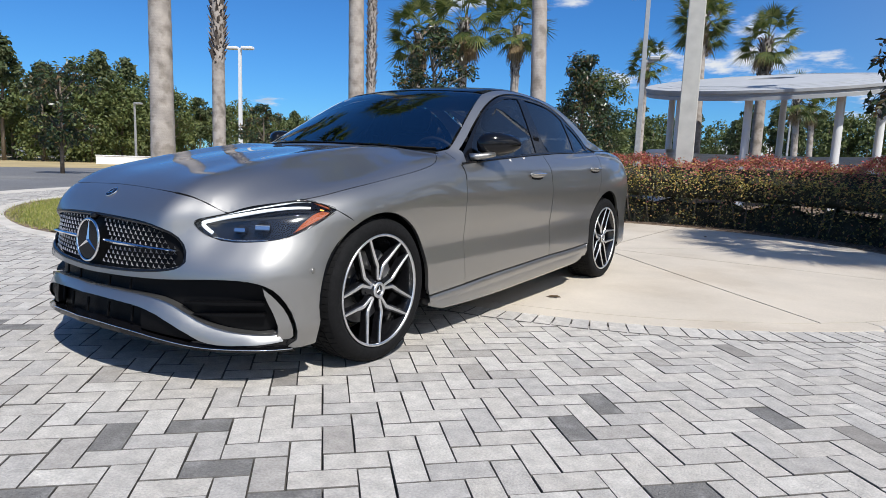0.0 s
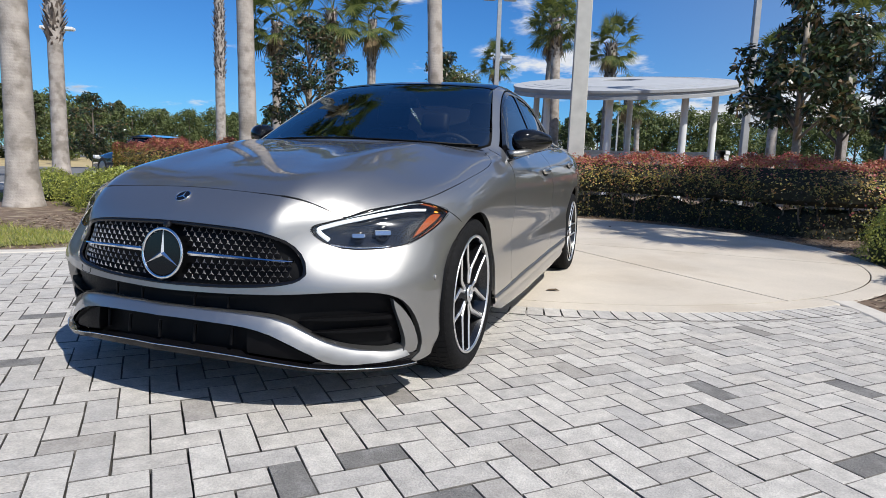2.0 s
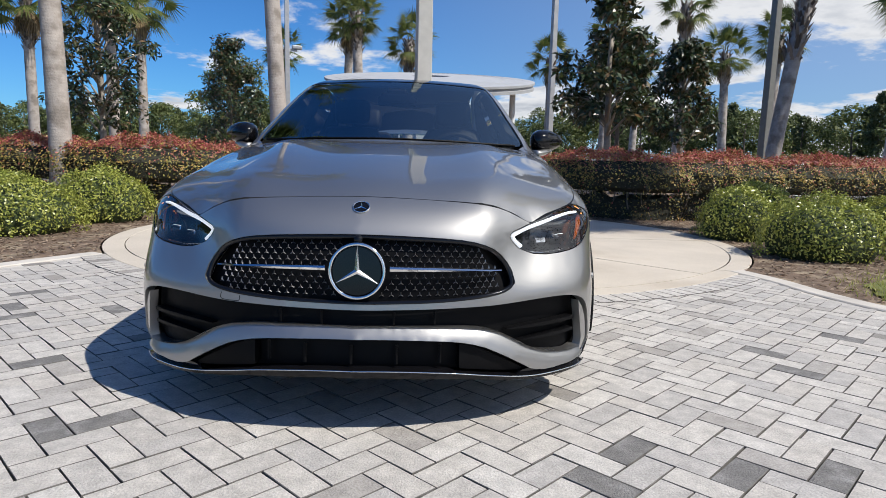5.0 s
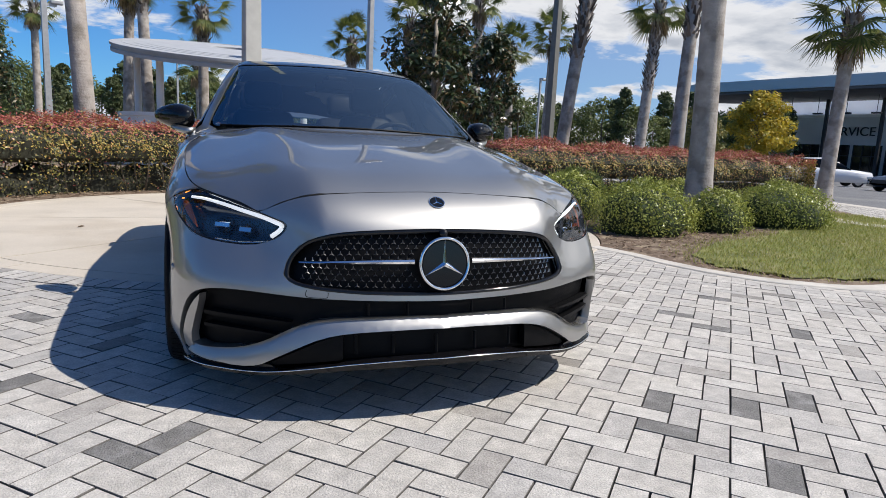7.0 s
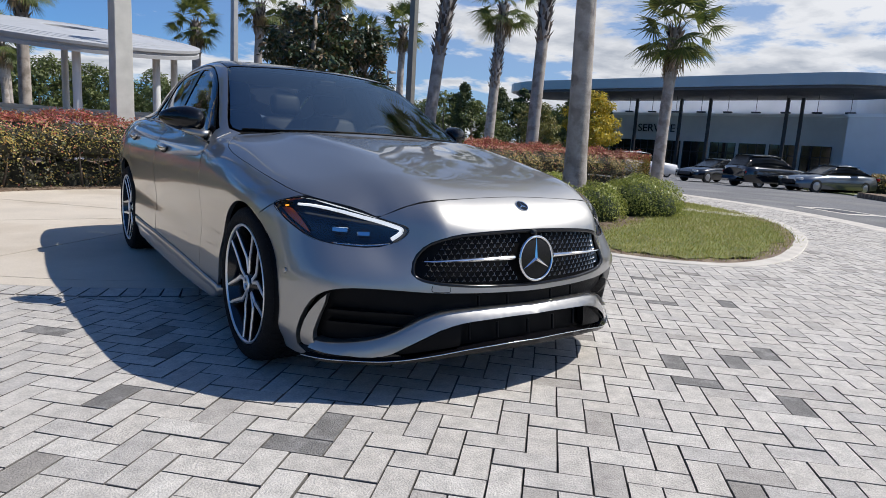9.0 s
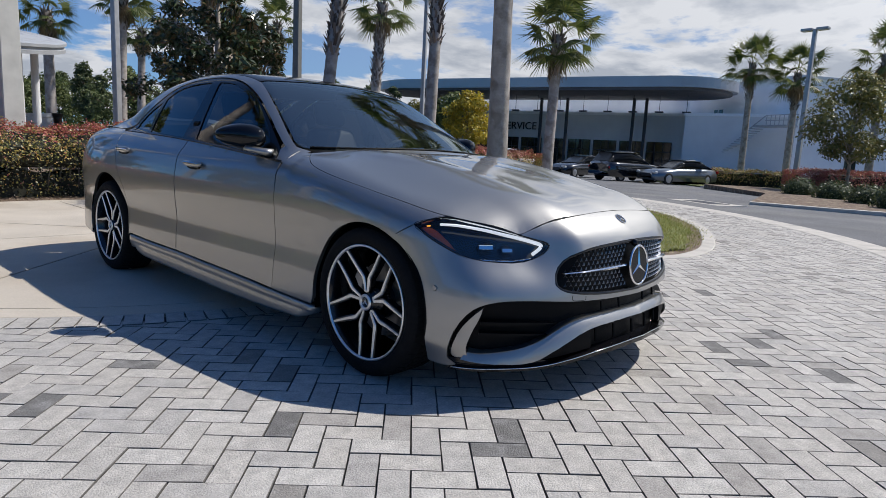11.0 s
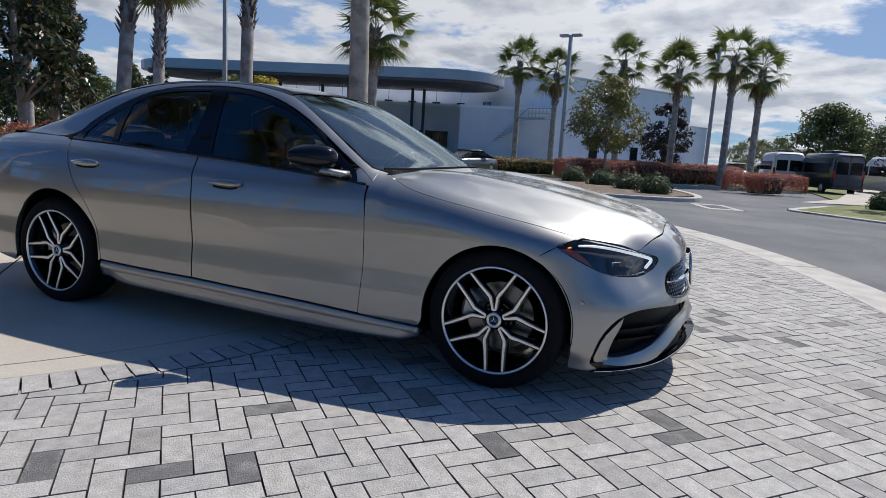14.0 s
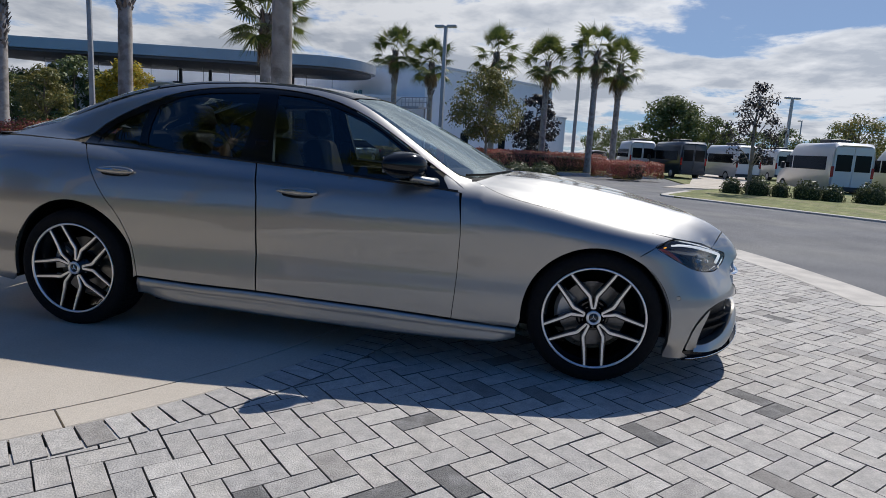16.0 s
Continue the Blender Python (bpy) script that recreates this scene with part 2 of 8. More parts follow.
pb_l.new(pb_w.outputs[0], pb_b.inputs["Height"])
pb_l.new(pb_n["Bump"].outputs[0], pb_b.inputs["Normal"])
pb_l.new(pb_b.outputs[0], pb_n["Principled BSDF"].inputs["Normal"])
BOOT = material("palm_boot", (0.18, 0.14, 0.11), 0.9, random_by="island", dark=[(0.07, 0.055, 0.045), (0.20, 0.16, 0.13), (0.30, 0.25, 0.21)])
BARK = material("bark", (0.16, 0.13, 0.10), 0.9, vary=0.3, scale=9, bump=0.8, bump_scale=50)
PALE_BARK = material("pale_bark", (0.32, 0.28, 0.23), 0.9, vary=0.3, scale=9, bump=0.6, bump_scale=50)
POLE_CONC = material("pole_concrete", (0.50, 0.485, 0.44), 0.8, vary=0.12, scale=5, bump=0.25, bump_scale=120)
POLE_METAL = material("pole_metal", (0.42, 0.42, 0.42), 0.45, 0.3, vary=0.15, scale=6)
BRONZE = material("bronze_paint", (0.19, 0.185, 0.165), 0.5, 0.2, vary=0.15, scale=6)
WHITE = material("white_paint", (0.76, 0.76, 0.75), 0.5, vary=0.06, scale=1.5)
SOFFIT = material("soffit_panel", (0.42, 0.43, 0.44), 0.6, vary=0.08, scale=3)
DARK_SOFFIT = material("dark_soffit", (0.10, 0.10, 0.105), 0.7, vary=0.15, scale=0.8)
FASCIA = material("canopy_fascia", (0.42, 0.43, 0.44), 0.45, 0.4, vary=0.08, scale=0.4)
WALL_WHITE = material("wall_stucco", (0.90, 0.90, 0.89), 0.85, vary=0.07, scale=0.5, bump=0.2, bump_scale=40)
WALL_GREY = material("wall_grey", (0.76, 0.75, 0.73), 0.85, vary=0.08, scale=0.5)
DARK_STEEL = material("dark_steel", (0.035, 0.035, 0.04), 0.5, vary=0.2, scale=3)
SHOP_GLASS = material("shop_glass", (0.015, 0.02, 0.025), 0.06, spec=0.8)
LAMP_LENS = material("lamp_lens", (0.75, 0.75, 0.72), 0.25)
SIGN_BLACK = material("sign_black", (0.02, 0.02, 0.02), 0.5)
ROAD_PAINT = material("road_paint", (0.72, 0.72, 0.70), 0.8, vary=0.2, scale=8)
CAR_BLACK = material("black_car_paint", (0.012, 0.012, 0.014), 0.18, coat=1.0)
CAR_GREY = material("grey_car_paint", (0.16, 0.18, 0.20), 0.28, 0.6, coat=1.0)
CAR_WHITE = material("white_car_paint", (0.72, 0.72, 0.73), 0.3, coat=0.6)
CAR_NAVY = material("navy_car_paint", (0.02, 0.03, 0.05), 0.3, coat=0.8)
FAR_GLASS = material("dark_car_glass", (0.008, 0.009, 0.011), 0.12, spec=0.16)
FAR_TYRE = material("far_tyre", (0.02, 0.02, 0.02), 0.8)
FAR_RIM = material("far_rim", (0.5, 0.5, 0.52), 0.35, 0.8)
RED_LENS = material("red_lens", (0.35, 0.01, 0.01), 0.2)

# ---- mesh helpers ----


def mesh_ob(name, verts, faces, mat, parent=None, label="", smooth=False, mats=None, face_mats=None):
    """One mesh object from vertices and faces."""
    me = bpy.data.meshes.new(name)
    me.from_pydata([tuple(v) for v in verts], [], [tuple(int(q) for q in f) for f in faces])
    for k in (mats or [mat]):
        me.materials.append(k)
    if face_mats is not None:
        me.polygons.foreach_set("material_index", np.asarray(face_mats, dtype=np.int32))
    if smooth:
        me.polygons.foreach_set("use_smooth", np.ones(len(me.polygons), dtype=bool))
    me.update()
    ob = new(name, me)
    if parent:
        ob.parent = parent
    if label:
        ob["label"] = label
    return ob


def part(name, bm, mat, parent, label="", smooth=False):
    me = bpy.data.meshes.new(name)
    bm.to_mesh(me)
    bm.free()
    me.materials.append(mat)
    if smooth:
        me.polygons.foreach_set("use_smooth", np.ones(len(me.polygons), dtype=bool))
    ob = new(name, me)
    ob.parent = parent
    if label:
        ob["label"] = label
    return ob


def root(name, m, label, category, group="", kind=""):
    ob = new(name)
    ob.empty_display_size = 0.1
    ob.matrix_basis = m
    return tagged(ob, label, category, group, kind)


def box_bm(x0, x1, y0, y1, z0, z1, bevel=0.0, seg=2):
    bm = bmesh.new()
    bmesh.ops.create_cube(bm, size=1, matrix=Matrix.Translation(((x0 + x1) / 2, (y0 + y1) / 2, (z0 + z1) / 2)) @ Matrix.Diagonal((x1 - x0, y1 - y0, z1 - z0, 1)))
    if bevel:
        bmesh.ops.bevel(bm, geom=bm.edges[:], offset=bevel, segments=seg, affect="EDGES", profile=0.5)
    return bm


def tube(path, radii, seg=12, closed_ends=True):
    """Vertices and faces of a tube along path, with a radius at each point."""
    path = [Vector(p) for p in path]
    verts, faces = [], []
    up = Vector((0, 0, 1))
    for i, p in enumerate(path):
        d = (path[min(i + 1, len(path) - 1)] - path[max(i - 1, 0)]).normalized()
        a = d.cross(up if abs(d.z) < 0.95 else Vector((1, 0, 0))).normalized()
        b = d.cross(a)
        for k in range(seg):
            t = 2 * math.pi * k / seg
            verts.append(p + (a * math.cos(t) + b * math.sin(t)) * radii[i])
    for i in range(len(path) - 1):
        for k in range(seg):
            q = i * seg
            faces.append((q + k, q + (k + 1) % seg, q + seg + (k + 1) % seg, q + seg + k))
    if closed_ends:
        faces.append(tuple(range(seg))[::-1])
        faces.append(tuple(range((len(path) - 1) * seg, len(path) * seg)))
    return verts, faces


def revolve(profile, seg=32, axis="z"):
    """A turned form from (radius, height) pairs."""
    verts, faces = [], []
    for r, h in profile:
        for k in range(seg):
            t = 2 * math.pi * k / seg
            c, s = r * math.cos(t), r * math.sin(t)
            verts.append((c, s, h) if axis == "z" else (h, c, s))
    for i in range(len(profile) - 1):
        for k in range(seg):
            q = i * seg
            faces.append((q + k, q + (k + 1) % seg, q + seg + (k + 1) % seg, q + seg + k))
    return verts, faces


def prism(poly, z0, z1):
    """A flat polygon raised from z0 to z1."""
    n = len(poly)
    verts = [(x, y, z0) for x, y in poly] + [(x, y, z1) for x, y in poly]
    faces = [tuple(range(n, 2 * n))] + [(k, (k + 1) % n, n + (k + 1) % n, n + k) for k in range(n)]
    return verts, faces


def leaf_mesh(points, normals, length, width, rng, fold=0.25, droop=0.0):
    """Many small folded leaves: four corners each, turned at random about their normals."""
    n = len(points)
    p = np.asarray(points, float)
    nn = np.asarray(normals, float) + rng.normal(0, 0.55, (n, 3))
    nn /= np.linalg.norm(nn, axis=1)[:, None] + 1e-9
    r = rng.normal(0, 1, (n, 3))
    r[:, 2] -= droop
    a = r - (r * nn).sum(1)[:, None] * nn
    a /= np.linalg.norm(a, axis=1)[:, None] + 1e-9
    b = np.cross(nn, a)
    s = rng.uniform(0.7, 1.3, n)[:, None]
    L, W = length * s, width * s
    v = np.empty((n, 4, 3))
    v[:, 0] = p
    v[:, 1] = p + a * L * 0.5 + b * W * 0.5 + nn * W * fold
    v[:, 2] = p + a * L
    v[:, 3] = p + a * L * 0.5 - b * W * 0.5 + nn * W * fold
    f = np.arange(n * 4).reshape(n, 4)
    return v.reshape(-1, 3), f


def quick_ob(name, v, f, mats, parent=None, idx=None, label=""):
    """A large mesh of quads, made fast."""
    me = bpy.data.meshes.new(name)
    v, f = np.asarray(v, np.float32), np.asarray(f, np.int32)
    k = f.shape[1]
    me.vertices.add(len(v))
    me.vertices.foreach_set("co", v.ravel())
    me.loops.add(f.size)
    me.loops.foreach_set("vertex_index", f.ravel())
    me.polygons.add(len(f))
    me.polygons.foreach_set("loop_start", np.arange(0, f.size, k, dtype=np.int32))
    me.polygons.foreach_set("loop_total", np.full(len(f), k, dtype=np.int32))
    for m in mats:
        me.materials.append(m)
    if idx is not None:
        me.polygons.foreach_set("material_index", np.asarray(idx, np.int32))
    me.update(calc_edges=True)
    ob = new(name, me)
    if parent:
        ob.parent = parent
    if label:
        ob["label"] = label
    return ob


RING = Vector((0.2, 11.1))      # centre of the round planted island
PAD = Vector((0.22, 4.65))      # centre of the round concrete pad
PAD_R = 3.47


def arc(c, r, a0, a1, n):
    return [(c[0] + r * math.cos(radians(a0 + (a1 - a0) * k / n)), c[1] + r * math.sin(radians(a0 + (a1 - a0) * k / n))) for k in range(n + 1)]


def spline(pts, n):
    """Smooth open curve through 2D or 3D points."""
    p = np.array(pts, float)
    q = np.linspace(0, len(p) - 1, n)
    out = []
    for u in q:
        i = min(int(u), len(p) - 2)
        f = u - i
        p0, p1, p2, p3 = p[max(i - 1, 0)], p[i], p[i + 1], p[min(i + 2, len(p) - 1)]
        out.append(tuple(0.5 * (2 * p1 + (p2 - p0) * f + (2 * p0 - 5 * p1 + 4 * p2 - p3) * f * f + (3 * p1 - p0 - 3 * p2 + p3) * f ** 3)))
    return out

# ---- ground ----


def lie(x, y):
    """Height of the asphalt, which falls gently away from the island."""
    return -0.05 - 0.35 * min(1.0, max(0.0, (math.hypot(x - RING[0], y - RING[1]) - 14.1) / 25.9))


v, f = [], []
for k, r in enumerate((0.0, 14.1, 40, 120, 400, 1500)):
    for j in range(48):
        a = 2 * math.pi * j / 48
        v.append((RING[0] + max(r, 0.01) * math.cos(a), RING[1] + max(r, 0.01) * math.sin(a), (-0.05, -0.05, -0.40, -0.40, -0.4, -0.4)[k]))
for k in range(5):
    for j in range(48):
        f.append((k * 48 + j, k * 48 + (j + 1) % 48, k * 48 + 48 + (j + 1) % 48, k * 48 + 48 + j))
tagged(mesh_ob("ground", v, f, ASPHALT), "worn grey asphalt driveway and parking lot", "ground", kind="structure")

# bed under the pavers
v, f = prism(arc(RING, 13.6, 0, 357, 119), -0.049, -0.022)
tagged(mesh_ob("paver_bed", v, f, JOINT), "dark sand bed between the pavers", "pavement", kind="structure")


def ring_mesh(name, c, r0, r1, z0, z1, a0, a1, n, mat, label, category="kerb"):
    """A flat-topped curved strip with rounded shoulders."""
    prof = [(r0, z0), (r0, z1 - 0.008), (r0 + 0.01, z1), (r1 - 0.01, z1), (r1, z1 - 0.008), (r1, z0)]
    v, f = [], []
    for k in range(n + 1):
        a = radians(a0 + (a1 - a0) * k / n)
        for r, z in prof:
            v.append((c[0] + r * math.cos(a), c[1] + r * math.sin(a), z))
    m = len(prof)
    for k in range(n):
        for j in range(m - 1):
            f.append((k * m + j, k * m + j + 1, k * m + m + j + 1, k * m + m + j))
    f += [tuple(range(m)), tuple(range(n * m, n * m + m))[::-1]]
    return tagged(mesh_ob(name, v, f, mat), label, category, kind="structure")


for k in range(30):
    ring_mesh("road_band", RING, 13.58, 14.05, -0.06, 0.004, k * 12 + 0.05, k * 12 + 11.95, 8, KERB, "flush concrete band between pavers and asphalt", "kerb")

# round concrete pad: border ring and sectors with open joints
for k in range(8):
    ring_mesh("pad_border", PAD, PAD_R - 0.20, PAD_R, -0.04, 0.004, k * 45 + 5.07, k * 45 + 49.93, 14, CONCRETE, "tan concrete border of the round pad", "pavement")
for k in range(8):
    a0, a1 = k * 45 - 45.7 + 0.12, k * 45 - 0.7 - 0.12
    v, f = prism([(PAD[0] + 0.02 * math.cos(radians((a0 + a1) / 2)), PAD[1] + 0.02 * math.sin(radians((a0 + a1) / 2)))] + arc(PAD, PAD_R - 0.2035, a0, a1, 14), -0.04, 0.003)
    tagged(mesh_ob("pad_slab", v, f, CONCRETE), "smooth tan concrete slab of the round pad", "pavement", kind="structure")

# planted island round the pad, with the kerb of its two front tips
KERB_E = spline([(2.80, 2.47), (2.92, 2.05), (2.99, 1.58), (3.14, 1.12), (3.48, 0.70), (4.09, 0.42), (5.36, 0.62), (7.63, 1.62), (9.62, 3.25), (11.2, 5.8)], 60)
KERB_W = spline([(-2.62, 2.62), (-2.93, 2.09), (-3.13, 1.7), (-3.3, 1.3), (-3.65, 0.98), (-4.24, 0.84), (-5.41, 0.9), (-7.2, 1.45), (-8.9, 2.6), (-10.4, 4.6), (-11.0, 5.8)], 60)
back = [p for p in arc(RING, 12.1, -25.5, 205.5, 80)]
pad_edge = arc(PAD, PAD_R + 0.012, 212, -38, 70)
island = [tuple(p) for p in KERB_E] + back[1:-1] + [tuple(p) for p in KERB_W[::-1]] + pad_edge[1:-1]
bm = bmesh.new()
vs = [bm.verts.new((x, y, 0.0)) for x, y in island]
bm.faces.new(vs)
bmesh.ops.triangulate(bm, faces=bm.faces[:])
me = bpy.data.meshes.new("planting_bed")
bm.to_mesh(me)
bm.free()
me.materials.append(MULCH)
tagged(new("planting_bed", me), "brown bark mulch bed round the concrete pad", "mulch bed", kind="structure")


def strip(name, line, width, z0, z1, mat, label, category="kerb"):
    """A strip with a flat top that follows a line on the ground, to its left."""
    v, f = [], []
    n = len(line)
    for i, p in enumerate(line):
        a, b = np.array(line[max(i - 1, 0)]), np.array(line[min(i + 1, n - 1)])
        d = (b - a) / np.linalg.norm(b - a)
        q = np.array((-d[1], d[0])) * width
        for s, z in ((0, z0), (0, z1 - 0.008), (0.06, z1), (0.94, z1), (1, z1 - 0.008), (1, z0)):
            v.append((p[0] + q[0] * s, p[1] + q[1] * s, z))
    for i in range(n - 1):
        for j in range(5):
            f.append((i * 6 + j, i * 6 + j + 1, i * 6 + 7 + j, i * 6 + 6 + j))
    f += [(0, 1, 2, 3, 4, 5), tuple(range(n * 6 - 6, n * 6))[::-1]]
    return tagged(mesh_ob(name, v, f, mat), label, category, kind="structure")


for line, w in ((KERB_E, 0.16), (KERB_W, -0.16)):
    strip("kerb", line, w, -0.05, 0.009, KERB, "pale concrete kerb round the planting bed")
    strip("kerb", line, -w * 0.7, -0.05, -0.003, KERB, "mortar haunch along the kerb under the cut pavers")

LAWN_E = spline([(3.34, 1.50), (3.52, 1.08), (4.12, 0.68), (5.3, 0.86), (7.5, 1.8), (9.3, 3.3), (10.7, 5.2), (10.0, 6.3), (8.9, 5.4), (6.9, 3.7), (4.9, 2.8), (3.8, 2.15), (3.34, 1.50)], 70)
LAWN_W = spline([(-3.42, 1.95), (-3.68, 1.36), (-4.3, 1.09), (-5.4, 1.1), (-7.0, 1.65), (-8.6, 2.8), (-10.0, 4.7), (-9.4, 5.4), (-7.6, 3.4), (-5.5, 2.3), (-4.2, 2.25), (-3.42, 1.95)], 70)
for poly in (LAWN_E, LAWN_W):
    bm = bmesh.new()
    c = np.mean(poly, axis=0)
    worn = [np.array(p) + (c - np.array(p)) / np.linalg.norm(c - np.array(p)) * (0.10 + 0.07 * math.sin(2.1 * k) + 0.05 * math.sin(5.3 * k)) for k, p in enumerate(poly[:-1])]
    bm.faces.new([bm.verts.new((x, y, 0.012)) for x, y in worn])
    bmesh.ops.triangulate(bm, faces=bm.faces[:])
    me = bpy.data.meshes.new("lawn")
    bm.to_mesh(me)
    bm.free()
    me.materials.append(LAWN)
    tagged(new("lawn", me), "thin green and yellow lawn at the tip of the bed", "lawn", kind="structure")


def inside(poly, pts):
    """Which of the points lie in the polygon."""
    x, y = pts[:, 0], pts[:, 1]
    ok = np.zeros(len(pts), bool)
    n = len(poly)
    for i in range(n):
        x0, y0 = poly[i][:2]
        x1, y1 = poly[(i + 1) % n][:2]
        if y0 == y1:
            continue
        cross = ((y0 > y) != (y1 > y)) & (x < (x1 - x0) * (y - y0) / (y1 - y0) + x0)
        ok ^= cross
    return ok


def off_kerb(pts):
    """Which of the points lie clear of the bed's kerb."""
    edge = np.r_[KERB_E, KERB_W]
    return np.array([np.min(np.hypot(edge[:, 0] - x, edge[:, 1] - y)) for x, y in pts]) > 0.18


rng = np.random.default_rng(4)
for poly in (LAWN_E, LAWN_W):
    P = np.array(poly)
    pts = rng.uniform(P.min(0) - 0.4, P.max(0) + 0.4, (90000, 2))
    pts = pts[inside(poly, pts + rng.normal(0, 0.13, pts.shape)) & inside(island, pts)]
    pts = pts[off_kerb(pts)][:30000]
    n = len(pts)
    a = rng.uniform(0, 2 * math.pi, n)
    h = rng.uniform(0.018, 0.05, n)
    lean = rng.normal(0, 0.02, (n, 2))
    v = np.zeros((n, 3, 3))
    v[:, 0] = np.c_[pts + 0.004 * np.c_[np.cos(a), np.sin(a)], np.full(n, 0.01)]
    v[:, 1] = np.c_[pts - 0.004 * np.c_[np.cos(a), np.sin(a)], np.full(n, 0.01)]
    v[:, 2] = np.c_[pts + lean, h + 0.01]
    tagged(quick_ob("grass", v.reshape(-1, 3), np.arange(n * 3).reshape(n, 3), [GRASS]), "short grass blades, partly dry", "grass", kind="stuff")

# bark chips on the bed near the pad and the bushes
pts = rng.uniform((-7, 0.8), (8, 9.2), (60000, 2))
d = np.hypot(pts[:, 0] - PAD[0], pts[:, 1] - PAD[1])
pts = pts[inside(island, pts) & (d < 6.2) & ~inside(LAWN_E, pts) & ~inside(LAWN_W, pts)]
pts = pts[off_kerb(pts)][:14000]
lv, lf = leaf_mesh(np.c_[pts, np.full(len(pts), 0.012)], np.tile((0, 0, 3.0), (len(pts), 1)), 0.05, 0.018, rng)
tagged(quick_ob("bark_chips", lv, lf, [CHIP]), "scattered bark chips and dry leaves", "mulch", kind="stuff")

# ---- hedge ----


def hedge(line, width, height, name="hedge", label="", density=1500, seed=1, leaf=0.045, red_from=0.72, leggy=False):
    """A clipped hedge along a line: dark core and several thousand leaves, red on top and olive on the sides; a leggy
    one overhangs its bare, shaded stems and has darker leaves low down for shade.
    """
    r = np.random.default_rng(seed)
    top = root(name, pose(0, 0, 0 if math.hypot(line[0][0] - RING[0], line[0][1] - RING[1]) < 14 else lie(*line[0]) + 0.05), label, "hedge")
    n = len(line)
    P = np.array(line, float)
    seg = np.diff(P, axis=0)
    L = np.linalg.norm(seg, axis=1)
    cum = np.r_[0, np.cumsum(L)]
    v, f = [], []
    w = width * 0.43
    nrm = []
    for i in range(n):
        d = P[min(i + 1, n - 1)] - P[max(i - 1, 0)]
        d /= np.linalg.norm(d)
        q = np.array((-d[1], d[0]))
        nrm.append(q)
        half = ((0.30, 0.43), (0.72, 0.50), (0.86, 0.72), (0.55, 0.92)) if leggy else ((0.50, 0.0), (0.66, 0.34), (0.95, 0.8), (0.8, 0.93))
        for s, z in [(-a, b * height) for a, b in half] + [(a, b * height) for a, b in half[::-1]]:
            v.append((*(P[i] + q * s * w), z))
    for i in range(n - 1):
        for j in range(7):
            f.append((i * 8 + j, i * 8 + j + 1, i * 8 + 9 + j, i * 8 + 8 + j))
    f += [tuple(range(8)), tuple(range(n * 8 - 8, n * 8))[::-1]]
    for i0, i1 in ((0, 1), (n - 1, n - 2)):
        d = P[i1] - P[i0]
        d = d / np.linalg.norm(d) * width * 0.4
        for j in range(8):
            a = v[i0 * 8 + j]
            c = P[i0]
            v[i0 * 8 + j] = (c[0] + (a[0] - c[0]) * 0.55 + d[0], c[1] + (a[1] - c[1]) * 0.55 + d[1], a[2] * 0.9)
    f += [(i * 8, i * 8 + 8, i * 8 + 15, i * 8 + 7) for i in range(n - 1)]
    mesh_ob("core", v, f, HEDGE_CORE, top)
    nrm = np.array(nrm)

    def at(u):
        i = np.clip(np.searchsorted(cum, u) - 1, 0, n - 2)
        t = ((u - cum[i]) / L[i])[:, None]
        return P[i] * (1 - t) + P[i + 1] * t, nrm[i] * (1 - t) + nrm[i + 1] * t
    total = cum[-1]
    per = 2 * height + width
    m = int(total * per * density)
    u = r.uniform(0, total, m)
    s = r.uniform(0, per, m)
    c, q = at(u)
    side = np.where(s < height, -1.0, np.where(s > height + width, 1.0, 0.0))
    z = np.where(side != 0, np.where(s < height, s, per - s), height)
    rise = np.clip(z / height - 0.52, 0, 1) / 0.62 if leggy else np.zeros(m)
    reach = np.clip(0.46 + 1.1 * (z / height - 0.12), 0.46, 1) * np.sqrt(1 - rise ** 2) if leggy else np.clip(0.78 + 0.5 * z / height, 0, 1)
    off = np.where(side != 0, side * width / 2 * reach, (s - height - width / 2) * (0.66 if leggy else 1))
    # uneven clipped surface
    wob = 0.05 * np.sin(u * 3.1 + z * 4) + 0.045 * np.sin(u * 7.7 + off * 9 + z * 3) + 0.03 * np.sin(u * 15.1 + z * 11) + r.normal(0, 0.03, m)
    p = np.c_[c + q * (off + np.where(side != 0, side * wob, 0))[:, None], z + np.where(side == 0, wob, 0)]
    nn = np.where((side != 0)[:, None], np.c_[q * side[:, None], 0.35 + 1.6 * rise], np.tile((0, 0, 1.0), (m, 1)))
    # thinner, with gaps, towards the foot
    keep = r.uniform(0, 1, m) < (0.72 + 0.28 * np.sin(u * 9.3 + 2 * np.sin(z * 7)) * np.sin(z * 13 + u * 2.1)) * np.where(side != 0, np.clip((z / height - 0.36) * 3.4, 0.5, 1) if leggy else np.clip((z / height - 0.12) * 2.4, 0.16, 1), 1)
    p, nn, z, side = p[keep], nn[keep], z[keep], side[keep]
    for i0, i1 in ((0, 1), (n - 1, n - 2)):
        d = (P[i0] - P[i1]) / np.linalg.norm(P[i0] - P[i1])
        q0 = np.array((-d[1], d[0]))
        me = int(width * height * density * 2.2)
        a = r.uniform(-math.pi / 2, math.pi / 2, me)
        dep = r.uniform(0.0, 0.25, me) + 0.22 * np.cos(a)
        zz = r.uniform(0.12, 1, me) * height
        p = np.r_[p, np.c_[P[i0] + d * (dep - 0.15)[:, None] + q0 * (np.sin(a) * width * 0.5)[:, None], zz]]
        nn = np.r_[nn, np.c_[np.tile(d, (me, 1)), np.full(me, 0.4)]]
        z = np.r_[z, zz]
